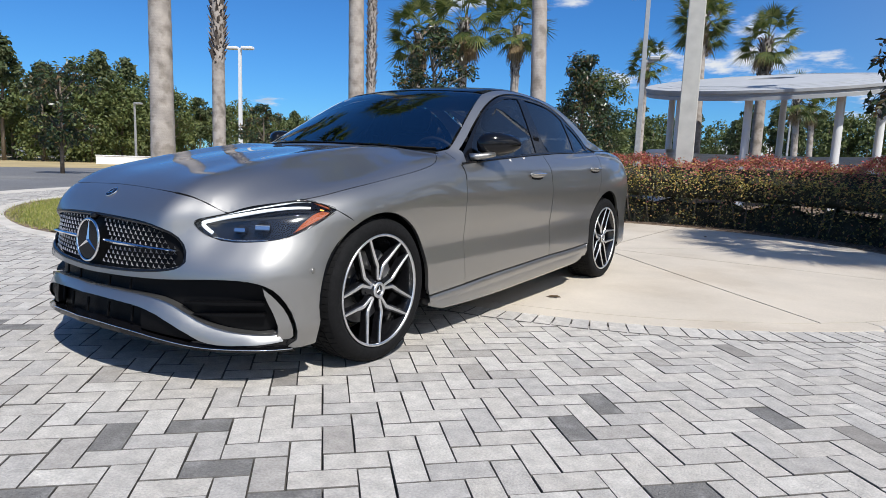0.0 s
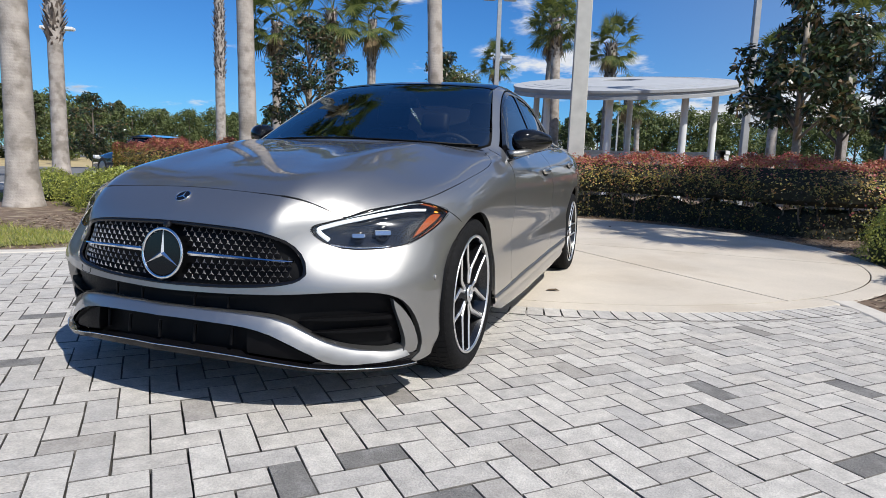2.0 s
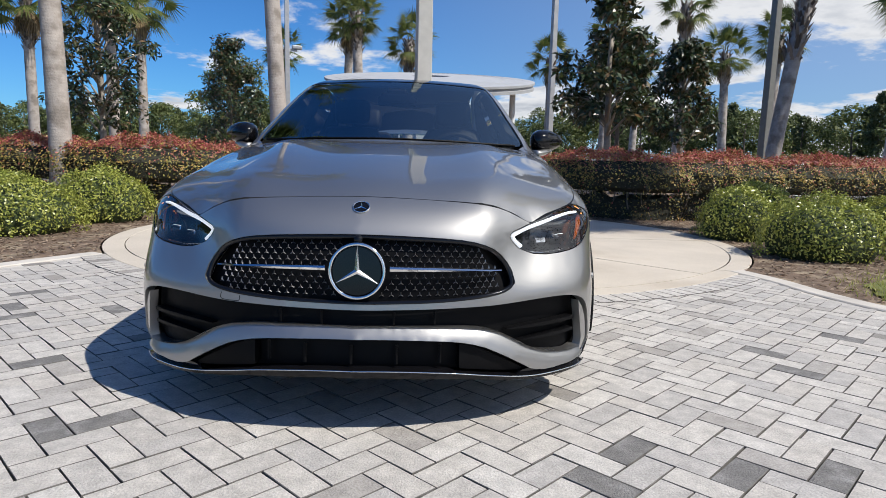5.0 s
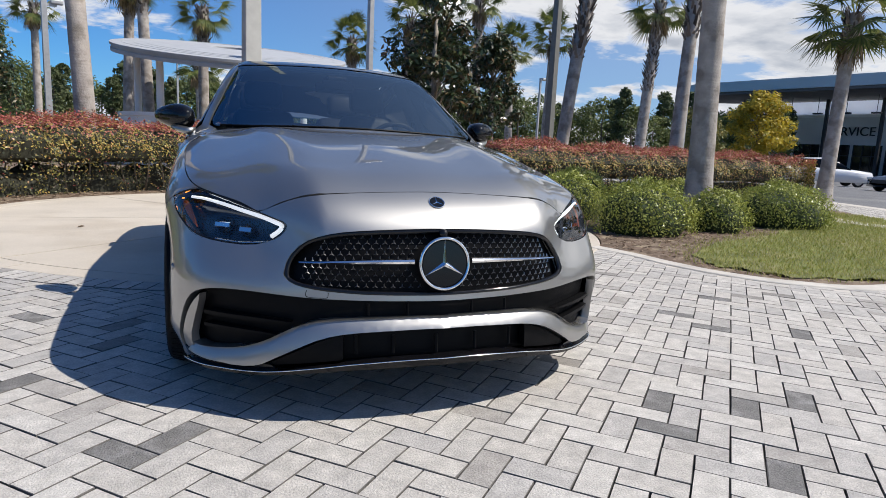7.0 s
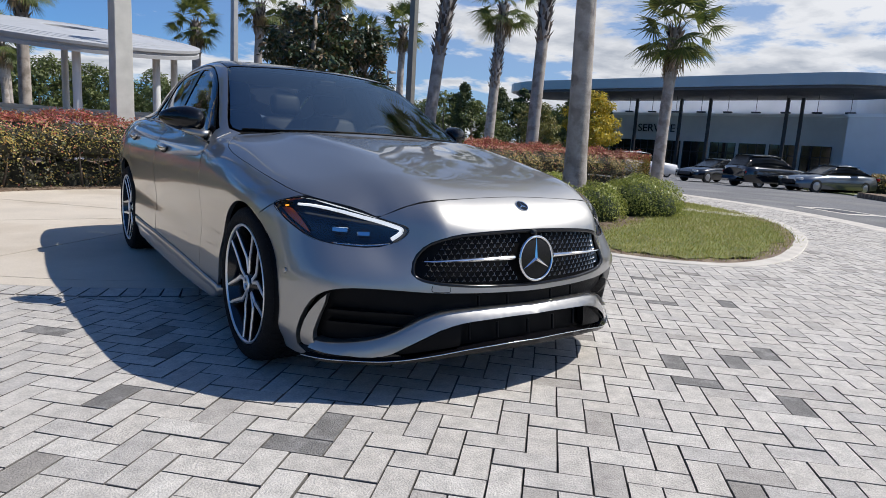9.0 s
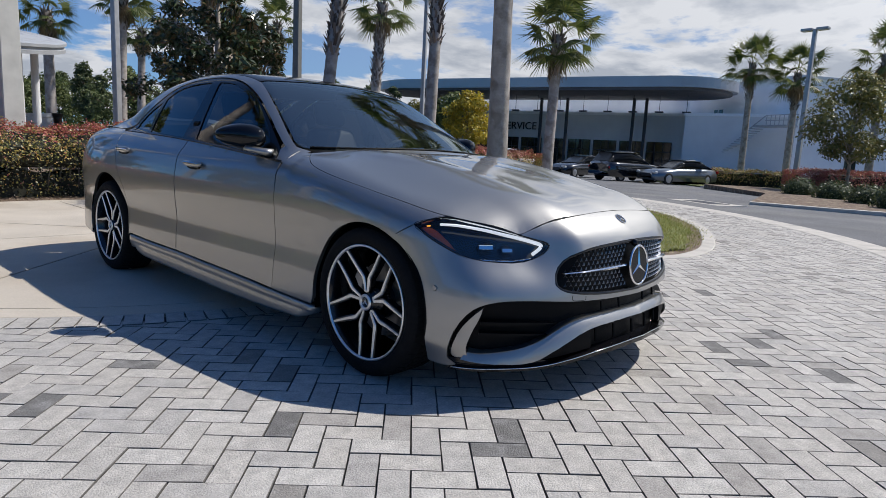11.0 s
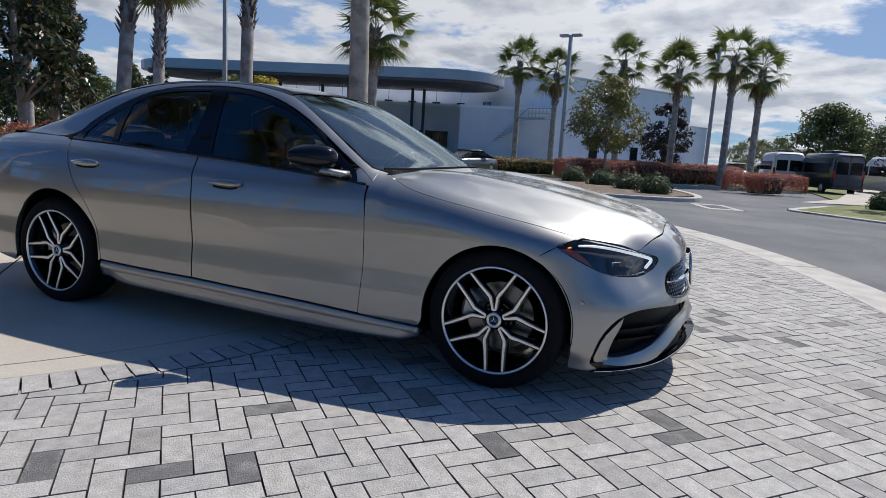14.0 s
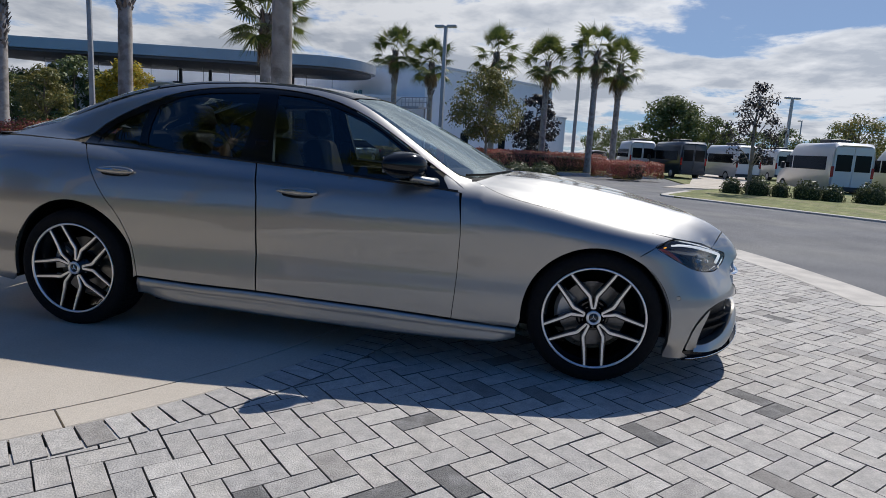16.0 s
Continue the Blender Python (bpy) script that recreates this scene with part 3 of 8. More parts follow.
    lv, lf = leaf_mesh(p, nn, leaf, leaf * 0.55, r)
    red = (r.uniform(0, 1, len(p)) < np.clip((z / height - red_from) * 3.6, 0.03, 0.93)).astype(int)
    # more dark leaves towards the foot, standing in for shade
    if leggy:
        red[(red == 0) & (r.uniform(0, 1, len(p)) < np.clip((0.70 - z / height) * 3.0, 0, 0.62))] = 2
    quick_ob("foliage", lv, lf, [HEDGE_GREEN, HEDGE_RED, HEDGE_SHADED], top, red)
    if leggy:
        # added near-black block that fills the hedge foot as deep shade would
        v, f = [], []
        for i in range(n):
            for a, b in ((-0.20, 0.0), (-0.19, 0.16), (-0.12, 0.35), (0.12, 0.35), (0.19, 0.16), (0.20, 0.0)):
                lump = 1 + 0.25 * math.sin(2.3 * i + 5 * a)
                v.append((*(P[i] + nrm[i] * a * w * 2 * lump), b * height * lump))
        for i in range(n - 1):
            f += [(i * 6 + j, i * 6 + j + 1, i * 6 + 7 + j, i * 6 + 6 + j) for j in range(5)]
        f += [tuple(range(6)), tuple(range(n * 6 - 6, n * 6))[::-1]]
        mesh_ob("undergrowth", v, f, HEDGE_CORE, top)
        v, f = [], []
        for u0 in np.arange(0.1, total, 0.13):
            c, q = at(np.array([u0 + r.uniform(-0.05, 0.05)]))
            foot = c[0] + q[0] * r.uniform(-0.22, 0.22) * width
            head = foot + r.uniform(-0.16, 0.16, 2)
            pv, pf = tube([(*foot, -0.03), (*((foot + head) / 2 + r.uniform(-0.03, 0.03, 2)), 0.28 * height), (*head, 0.66 * height)], [0.017, 0.013, 0.008], 5)
            k = len(v)
            v.extend(pv)
            f.extend(tuple(i + k for i in g) for g in pf)
        mesh_ob("bare_wood", v, f, BARK, top, "thin bare brown stems", smooth=True)
    return top


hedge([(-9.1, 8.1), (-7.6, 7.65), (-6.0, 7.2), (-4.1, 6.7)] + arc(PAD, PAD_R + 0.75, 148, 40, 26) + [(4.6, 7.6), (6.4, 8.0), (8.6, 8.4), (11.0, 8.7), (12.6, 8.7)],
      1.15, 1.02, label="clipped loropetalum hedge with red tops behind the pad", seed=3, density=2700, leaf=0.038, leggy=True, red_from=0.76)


def bush(x, y, rx, ry, h, seed, label="round clipped evergreen shrub in the mulch", mats=(BUSH_CORE, BUSH_LEAF), dens=3400, leaf=0.034):
    r = np.random.default_rng(seed)
    top = root("shrub", pose(x, y, 0 if math.hypot(x - RING[0], y - RING[1]) < 13 else lie(x, y) + 0.08), label, "shrub")
    n = int(dens * 2.2 * math.pi * rx * h)
    d = r.normal(0, 1, (n, 3))
    d /= np.linalg.norm(d, axis=1)[:, None]
    d[:, 2] = np.abs(d[:, 2]) * 1.0 - 0.25
    lump = 1 + 0.09 * np.sin(d[:, 0] * 7 + seed) * np.sin(d[:, 1] * 6 + 2 * seed) + 0.05 * np.sin(d[:, 2] * 11 + d[:, 0] * 9) + r.normal(0, 0.055, n)
    p = np.c_[d[:, 0] * rx * lump, d[:, 1] * ry * lump, h * 0.30 + d[:, 2] * h * 0.92 * lump]
    p[:, 2] = np.maximum(p[:, 2], 0.03)
    keep = r.uniform(0, 1, n) < np.clip(0.34 + 0.95 * p[:, 2] / h, 0, 0.92)
    p, d = p[keep], d[keep]
    lv, lf = leaf_mesh(p, d, leaf, leaf * 0.5, r)
    bm = bmesh.new()
    bmesh.ops.create_icosphere(bm, subdivisions=3, radius=1)
    for q in bm.verts:
        q.co.x *= rx * 0.84
        q.co.y *= ry * 0.84
        q.co.z = max(0.0, h * 0.28 + q.co.z * h * 0.58)
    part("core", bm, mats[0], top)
    quick_ob("foliage", lv, lf, [mats[1]], top)
    return top


for k, (x, y, rx, ry, h) in enumerate([(4.2, 3.48, 0.62, 0.60, 0.62), (4.05, 4.95, 0.48, 0.5, 0.64), (5.48, 3.62, 0.42, 0.42, 0.52), (4.6, 5.6, 0.55, 0.52, 0.68), (7.1, 4.05, 0.74, 0.68, 0.62),
                                        (5.7, 5.5, 0.45, 0.45, 0.5), (8.1, 5.0, 0.6, 0.6, 0.55), (6.6, 5.7, 0.5, 0.5, 0.55),
                                        (-4.3, 4.0, 0.72, 0.68, 0.6), (-5.5, 4.3, 0.75, 0.6, 0.62), (-4.0, 5.3, 0.6, 0.55, 0.66), (-6.7, 4.9, 0.6, 0.6, 0.55), (-8.2, 5.2, 0.55, 0.5, 0.5), (-5.4, 5.4, 0.6, 0.5, 0.6)]):
    bush(x, y, rx, ry, h, 20 + k)

# ---- palms ----


def palm_crown(seed, n=26, size=1.0, dead=6):
    """A crown of pleated fan leaves on long stalks: webbed to half their length, then split tips that hang; dead ones below."""
    r = np.random.default_rng(seed)
    V, F, I = [], [], []
    down = Vector((0, 0, -1))

    def add(a, b, c, d, k):
        q = len(V)
        V.extend((a, b, c, d))
        F.append((q, q + 1, q + 2, q + 3))
        I.append(k)
    for k in range(n + dead):
        old = k >= n
        t = min(1.0, k / n)
        az = k * 2.39996 + r.uniform(-0.4, 0.4)
        el = math.radians(86 - 120 * t ** 0.9 + r.uniform(-12, 12)) if not old else math.radians(-70 + r.uniform(-12, 12))
        ln = size * r.uniform(0.55, 0.92) * (0.5 if old else 1)
        out = Vector((math.cos(az), math.sin(az), 0))
        sidev = Vector((-math.sin(az), math.cos(az), 0))
        base = out * 0.10 + Vector((0, 0, 0.22 - 0.55 * t))
        d = out * math.cos(el) + Vector((0, 0, math.sin(el)))
        mid = base + d * ln * 0.55
        tip = mid + (d + down * 0.22).normalized() * ln * 0.45
        w = 0.015
        add(base - sidev * w, base + sidev * w, mid + sidev * w * 0.8, mid - sidev * w * 0.8, int(old))
        add(mid - sidev * w * 0.8, mid + sidev * w * 0.8, tip + sidev * w * 0.6, tip - sidev * w * 0.6, int(old))
        fwd = (tip - mid).normalized()
        twist = r.uniform(-0.6, 0.6)
        nrm = fwd.cross(sidev).normalized()
        sd = (sidev * math.cos(twist) + nrm * math.sin(twist)).normalized()
        nrm = fwd.cross(sd).normalized()
        if nrm.z < 0:
            nrm = -nrm
        blades = 24
        R = size * r.uniform(0.62, 0.82) * (0.75 if old else 1)
        rib = []
        for j in range(blades):
            a = math.radians(-112 + 224 * j / (blades - 1) + r.uniform(-1.5, 1.5))
            bd = (fwd * math.cos(a) + sd * math.sin(a) * (0.45 if old else 0.95) - nrm * 0.26 * abs(math.sin(a))).normalized()
            rr = R * (0.74 + 0.26 * math.cos(a * 0.7)) * r.uniform(0.92, 1.05)
            rib.append((bd, rr, tip + bd * rr * 0.46 + down * 0.03 * rr + nrm * (0.010 if j % 2 else -0.010)))
        for j in range(blades - 1):
            (d0, r0, p0), (d1, r1, p1) = rib[j], rib[j + 1]
            add(tip, p0, (p0 + p1) / 2 + nrm * 0.006, p1, int(old))
        for j in range(blades):
            bd, rr, p = rib[j]
            wid = bd.cross(nrm).normalized() * (0.024 * size)
            sag = (0.04 + 0.22 * r.uniform()) * rr + (0.3 * R if old else 0)
            end = tip + bd * rr * 0.98 + down * sag
            add(p + wid, end + wid * 0.1, end - wid * 0.1, p - wid, int(old))
    return V, F, I


CROWNS = []
for k in range(3):
    V, F, I = palm_crown(50 + k, 34 - 2 * k, 1.0, 6 + 3 * k)
    me = bpy.data.meshes.new("crown")
    me.from_pydata(V, [], F)
    me.materials.append(FROND)
    me.materials.append(FROND_DEAD)
    me.polygons.foreach_set("material_index", np.array(I, np.int32))
    CROWNS.append(me)


def palm(x, y, h, r0, r1, lean=(0, 0), boots=0.0, kind=0, size=1.0, seed=0, label="tall fan palm with a ringed grey trunk", crown=True):
    """A palm: ringed trunk with a swollen foot, old leaf bases up to boots metres below the crown, and the fan crown."""
    r = np.random.default_rng(seed + 7)
    top = root("palm_tree", pose(x, y, 0 if math.hypot(x - RING[0], y - RING[1]) < 13 else lie(x, y), 0, 0, 40 * seed), label, "palm tree")
    m = Matrix.Rotation(-radians(40 * seed), 4, "Z")
    n = max(24, int(h * 14))
    path, rad = [], []
    for k in range(n + 1):
        t = k / n
        c = m @ Vector((lean[0] * t ** 1.3, lean[1] * t ** 1.3, h * t - 0.05))
        path.append(c)
        rad.append((r0 + (r1 - r0) * min(1, t * 1.15)) * (1 + r.uniform(-0.012, 0.016)) + 0.10 * math.exp(-t * h / 0.35))
    v, f = tube(path, rad, 18)
    mesh_ob("trunk", v, f, PALM_BARK, top, smooth=True)
    end = path[-1]
    if boots:
        V, F = [], []
        cnt = int(boots * 74)
        for k in range(cnt):
            t = 1 - boots / h * (1 - k / cnt)
            i = min(int(t * n), n - 1)
            c = path[i]
            a = k * 2.39996 + r.uniform(-0.3, 0.3)
            o = Vector((math.cos(a), math.sin(a), 0))
            s = Vector((-math.sin(a), math.cos(a), 0))
            rr = rad[i]
            ln = r.uniform(0.07, 0.34)
            o = (o + s * r.uniform(-0.5, 0.5)).normalized()
            b0 = c + o * rr * 0.9
            q = len(V)
            fl = r.uniform(0.15, 0.62)
            V += [b0 + s * 0.05, b0 - s * 0.05, b0 + o * (0.03 + ln * fl) + Vector((0, 0, ln)) + s * 0.018, b0 + o * (0.03 + ln * fl) + Vector((0, 0, ln)) - s * 0.018, b0 + Vector((0, 0, 0.13)) + o * 0.03]
            F += [(q, q + 1, q + 3, q + 2), (q, q + 2, q + 4), (q + 1, q + 4, q + 3), (q + 2, q + 3, q + 4)]
        mesh_ob("stub_skirt", V, F, BOOT, top, "old brown leaf stubs")
    if crown:
        ob = new("crown", CROWNS[kind % 3])
        ob.parent = top
        ob.matrix_basis = Matrix.Translation(end) @ Matrix.Diagonal((size, size, size, 1))
    return top


palm(-7.35, 4.1, 7.2, 0.20, 0.16, seed=1)
palm(-5.3, 6.7, 7.4, 0.155, 0.125, (-0.15, 0), seed=2, kind=1)
palm(-2.5, 8.6, 7.0, 0.155, 0.12, (-0.35, 0.1), seed=3, kind=2)
palm(6.2, 4.75, 5.8, 0.185, 0.145, (-0.35, -0.12), seed=4, size=1.12)
SHAG = "fan palm with shaggy old leaf stubs below the crown"
palm(-14.05, 10.15, 8.5, 0.20, 0.17, boots=4.8, seed=5, kind=1, label=SHAG)
palm(-21.4, 25.7, 14.0, 0.27, 0.22, boots=9, seed=6, kind=2, size=1.3, label=SHAG)
palm(-15.6, 32.1, 9.2, 0.26, 0.24, boots=3.0, seed=7, kind=0, size=1.6, label=SHAG)
palm(9.0, 13.6, 7.6, 0.19, 0.17, (1.1, 0.3), boots=3.9, seed=8, kind=1, label=SHAG)
palm(17.9, 21.5, 8.0, 0.25, 0.22, (0.6, 0.2), boots=4.0, seed=9, kind=0, size=1.25, label=SHAG)
palm(11.3, 11.35, 7.3, 0.19, 0.16, (0.35, 0.1), boots=3.2, seed=10, kind=2, label=SHAG)
palm(13.64, 8.55, 4.65, 0.165, 0.15, (0.3, 0.1), boots=1.2, seed=11, kind=0, size=1.0, label=SHAG)
palm(-9.7, 17.1, 5.9, 0.17, 0.15, boots=1.2, seed=60, kind=2, size=1.1, label=SHAG)
palm(-14.6, 21.0, 6.6, 0.19, 0.17, boots=2.0, seed=61, kind=1, size=1.15, label=SHAG)
for k, (x, y, h) in enumerate([(43.1, 12.0, 8.2), (43.4, 9.3, 7.5), (39.9, 4.2, 7.9), (39.5, 0.7, 7.3), (38.9, -2.4, 8.0), (40.5, -4.1, 7.5)]):
    palm(x, y, h, 0.22, 0.18, (0.25 * (k % 3 - 1), 0), boots=2.4, seed=12 + k, kind=k, size=1.32, label="fan palm on the parking island by the showroom")
for k, (x, y, h, q) in enumerate([(-2.6, 21.6, 6.3, 1.1), (-0.85, 23.0, 5.6, 1.1), (-3.6, 24.5, 6.6, 1.2), (-1.1, 40.0, 5.5, 1.5), (5.4, 26.0, 5.6, 1.15), (7.6, 25.0, 6.6, 1.2), (13.2, 25.5, 6.0, 1.2), (9.6, 21.5, 7.0, 1.1), (16.0, 27.0, 7.2, 1.3), (-0.8, 46.7, 5.9, 1.6), (-9.0, 36.0, 7.4, 1.3), (10.8, 31.0, 6.4, 1.2)]):
    palm(x, y, h, 0.20, 0.17, (0.2 * (k % 3 - 1), 0.1), boots=1.4, seed=30 + k, kind=k, size=q * 0.74, label="fan palm behind the round pavilion")

# ---- leafy trees ----


def leafy(name, x, y, h, spread, trunk_h, mat, seed, leaf=0.12, n=5200, bark=BARK, clumps=60, label="", droop=0.5, shape="round", trunk_r=0.07):
    """A tapered trunk with limbs, and a crown of many leaves gathered in clumps with gaps between."""
    r = np.random.default_rng(seed)
    top = root(name, pose(x, y, 0 if math.hypot(x - RING[0], y - RING[1]) < 13 else lie(x, y)), label, "tree")
    V, F = [], []

    def limb(p, rad):
        v, f = tube(p, rad, 7)
        q = len(V)
        V.extend(v)
        F.extend(tuple(i + q for i in g) for g in f)
    limb([(0, 0, -0.05), (0.03 * h * 0.2, 0, h * 0.3), (0, 0.02 * h, h * 0.62), (0, 0, h * 0.93)], [trunk_r * 1.25, trunk_r, trunk_r * 0.7, trunk_r * 0.2])
    cen, cr = [], []
    for k in range(clumps):
        t = r.uniform(0, 1)
        z = trunk_h + (h - trunk_h) * t
        if shape == "cone":
            w = spread * (1.05 - 0.8 * t) * (0.5 + 0.5 * min(1, t * 6 + 0.4))
        else:
            w = spread * math.sqrt(max(0.03, 1 - (2 * t - 0.92) ** 2 * 0.92))
        a = k * 2.39996 + r.uniform(-0.5, 0.5)
        q = w * r.uniform(0.35, 1.0)
        c = np.array((q * math.cos(a), q * math.sin(a), z))
        cen.append(c)
        cr.append(spread * (r.uniform(0.12, 0.24) if mat == MAGNOLIA else r.uniform(0.17, 0.30)))
        if k % (12 if name == "forest_tree" else 3) == 0:
            zb = max(trunk_h * 0.8, z - q * 0.8)
            limb([(0, 0, zb), (c[0] * 0.5, c[1] * 0.5, (zb + z) / 2 + 0.05 * h), tuple(c)], [trunk_r * 0.42, trunk_r * 0.26, trunk_r * 0.08])
    mesh_ob("trunk", V, F, bark, top, smooth=True)
    pick = r.integers(0, clumps, n)
    cen, cr = np.array(cen), np.array(cr)
    d = r.normal(0, 1, (n, 3))
    d /= np.linalg.norm(d, axis=1)[:, None]
    p = cen[pick] + d * (cr[pick] * r.uniform(0.25, 1.05, n) ** 0.5)[:, None] * np.array((1, 1, 0.75))
    lv, lf = leaf_mesh(p, d + np.array((0, 0, 0.5)), leaf, leaf * (0.36 if mat == MAGNOLIA else 0.5), r, droop=droop)
    quick_ob("crown", lv, lf, [mat], top)
    return top


MAG = "young magnolia with glossy dark leaves in the bed"
leafy("magnolia_tree", 3.6, 9.6, 4.4, 1.15, 1.75, MAGNOLIA, 61, leaf=0.15, n=6200, clumps=64, label=MAG, shape="cone", bark=PALE_BARK)
leafy("magnolia_tree", 6.0, 12.0, 3.7, 1.0, 1.5, MAGNOLIA, 62, leaf=0.15, n=5400, clumps=58, label=MAG, shape="cone", bark=PALE_BARK)
leafy("magnolia_tree", -7.6, 12.3, 4.45, 1.28, 1.5, MAGNOLIA, 63, leaf=0.15, n=4200, clumps=70, label=MAG, bark=PALE_BARK)
leafy("magnolia_tree", -9.6, 28.0, 6.4, 1.95, 0.9, MAGNOLIA, 64, leaf=0.2, n=7000, clumps=80, label=MAG, shape="cone")
leafy("magnolia_tree", 5.5, 15.5, 4.6, 1.3, 2.0, MAGNOLIA, 65, leaf=0.16, n=3600, clumps=54, label=MAG, shape="cone")
leafy("magnolia_tree", -31.0, 26.0, 4.3, 1.75, 0.8, MAGNOLIA, 66, leaf=0.24, n=3600, clumps=50, label="round glossy-leaved tree on the far lawn")
leafy("magnolia_tree", -24.8, 10.5, 4.6, 1.4, 0.9, MAGNOLIA, 67, leaf=0.2, n=3200, clumps=46, label="dark round tree on the far verge")
leafy("shade_tree", -12.6, 38.6, 7.2, 2.6, 0.8, WOOD_LEAF, 74, leaf=0.22, n=7000, clumps=80, label="broad green tree beyond the hedge")
leafy("golden_tree", 24.0, 20.5, 4.2, 1.5, 1.1, GOLD_LEAF, 68, leaf=0.17, n=9000, clumps=75, label="small tree turning yellow by the service building")
leafy("golden_tree", 27.0, 27.5, 4.2, 1.6, 1.0, OLIVE_LEAF, 69, leaf=0.18, n=4200, clumps=50, label="olive green tree beyond the hedge")
leafy("young_tree", 31.3, 3.7, 5.4, 2.15, 1.9, OLIVE_LEAF, 70, leaf=0.17, n=7600, clumps=80, label="young shade tree on the parking island", bark=PALE_BARK)
leafy("plum_tree", 47.5, 1.3, 5.6, 1.9, 0.9, DARK_LEAF, 71, leaf=0.24, n=5200, clumps=60, label="dark-leaved tree before the white wall")
leafy("shade_tree", 81.0, -15.2, 8.6, 4.4, 1.2, WOOD_LEAF, 75, leaf=0.42, n=9000, clumps=110, label="broad dark green tree behind the parked vans", trunk_r=0.2)
leafy("shade_tree", 84.0, -21.0, 6.6, 3.0, 1.0, WOOD_LEAF, 77, leaf=0.30, n=4000, clumps=60, label="broad dark green tree behind the parked vans", trunk_r=0.16)
leafy("golden_tree", 70.0, -32.4, 6.8, 3.6, 1.2, OLIVE_LEAF, 76, leaf=0.30, n=4200, clumps=70, label="tall tree turning yellow behind the parked vans", trunk_r=0.16)
leafy("bare_tree", 21.6, -7.4, 4.2, 1.05, 1.3, DARK_LEAF, 72, leaf=0.12, n=1900, clumps=50, label="thin tree losing its leaves on the lawn", bark=PALE_BARK)

# far woods: a ring of trees beyond the lots
r = random.Random(5)
k = 0
# last arc, 165 to 218, is unseen: added to darken the car's side reflections
for a0, a1, rad, hmin, hmax, cnt in ((149, 164, 62, 6.3, 8.6, 20), (141, 150, 66, 5.0, 7.4, 12), (128, 142, 96, 5.5, 7.6, 22), (104, 129, 104, 6.0, 8.2, 30), (72, 106, 80, 5.8, 8.0, 40), (40, 74, 66, 5.0, 7.2, 40), (-34, -3, 92, 3.8, 5.8, 30), (100, 165, 125, 7.0, 8.8, 40), (165, 218, 60, 6.5, 9.0, 30)):
    for j in range(cnt):
        a = radians(a0 + (a1 - a0) * (j + r.uniform(0.1, 0.9)) / cnt)
        d = rad * r.uniform(0.93, 1.12)
        h = r.uniform(hmin, hmax)
        pine = r.random() < (0.3 if a1 > 0 else 0.05)
        leafy("forest_tree", d * math.cos(a), d * math.sin(a), h * (1.15 if pine else 1), h * (0.16 if pine else 0.44 if a1 > 0 else 0.46), h * (0.45 if pine else 0.04), PINE_LEAF if pine else WOOD_LEAF, 200 + k,
              leaf=h * 0.048, n=2600, clumps=60, label="tall pine in the far woods" if pine else "broad green tree in the far woods", trunk_r=h * 0.016)
        k += 1
tagged(mesh_ob("dry_grass_verge", *prism([(-75, 14), (-26, 7.5), (-22, 11), (-26, 40), (-70, 60)], -0.45, -0.385), DRY), "dry verge before the woods", "lawn", kind="structure")
wall = root("garden_wall", pose(-47.0, 26.1, -0.42, 0, 0, 61), "low white wall at the edge of the woods", "wall")
part("wall_body", box_bm(-2.6, 2.4, -0.12, 0.12, 0, 0.68, 0.02, 1), WHITE, wall)
part("coping", box_bm(-2.66, 2.46, -0.17, 0.17, 0.681, 0.75, 0.015, 1), WHITE, wall)
strip("footpath", spline([(11.2, 6.5), (9.96, 5.40), (9.40, 4.55), (9.5, 3.9), (9.62, 3.35)], 24), -0.55, -0.03, 0.016, KERB, "narrow pale path across the lawn tip", "path")

# ---- light poles ----


def square_pole(x, y, h, w0, w1, label, mat=POLE_CONC, turn=20):
    top = root("light_pole", pose(x, y, 0 if math.hypot(x - RING[0], y - RING[1]) < 13 else lie(x, y), 0, 0, turn), label, "light pole")
    bm = box_bm(-w0 / 2, w0 / 2, -w0 / 2, w0 / 2, -0.05, h, 0.012, 1)
    for q in bm.verts:
        t = q.co.z / h
        s = 1 + (w1 / w0 - 1) * t
        q.co.x *= s
        q.co.y *= s
    part("shaft", bm, mat, top)
    return top


def shoebox(parent, x, z, s, mat=POLE_METAL):
    """A flat lamp head on a short arm."""
    part("arm", box_bm(min(0, x), max(0, x), -0.04, 0.04, z - 0.05, z + 0.03), mat, parent)
    bm = box_bm(x - 0.34 * s, x + 0.34 * s, -0.2 * s, 0.2 * s, z - 0.07 * s, z + 0.09 * s, 0.04 * s, 2)
    head = part("lamp_head", bm, mat, parent)
    part("lens", box_bm(x - 0.27 * s, x + 0.27 * s, -0.15 * s, 0.15 * s, z - 0.085 * s, z - 0.068 * s), LAMP_LENS, head)


square_pole(0.0, 9.1, 9.0, 0.30, 0.21, "thick square concrete light pole behind the hedge", turn=12)
square_pole(11.1, 17.95, 10.0, 0.27, 0.2, "slim square bronze light pole among the palms", BRONZE)
p = square_pole(-7.4, 30.4, 9.45, 0.27, 0.2, "double-headed lot light on a grey pole", POLE_METAL)
shoebox(p, 0.55, 9.45, 1.0, WHITE)
shoebox(p, -0.55, 9.45, 1.0, WHITE)
part("camera_arm", box_bm(-0.05, 0.5, -0.05, 0.05, 6.3, 6.42), POLE_METAL, p)
part("camera_housing", box_bm(0.25, 0.75, -0.14, 0.14, 6.4, 6.6, 0.05), POLE_METAL, p)
p = square_pole(-37.1, 29.0, 9.0, 0.25, 0.2, "white double-headed lot light", WHITE, 25)
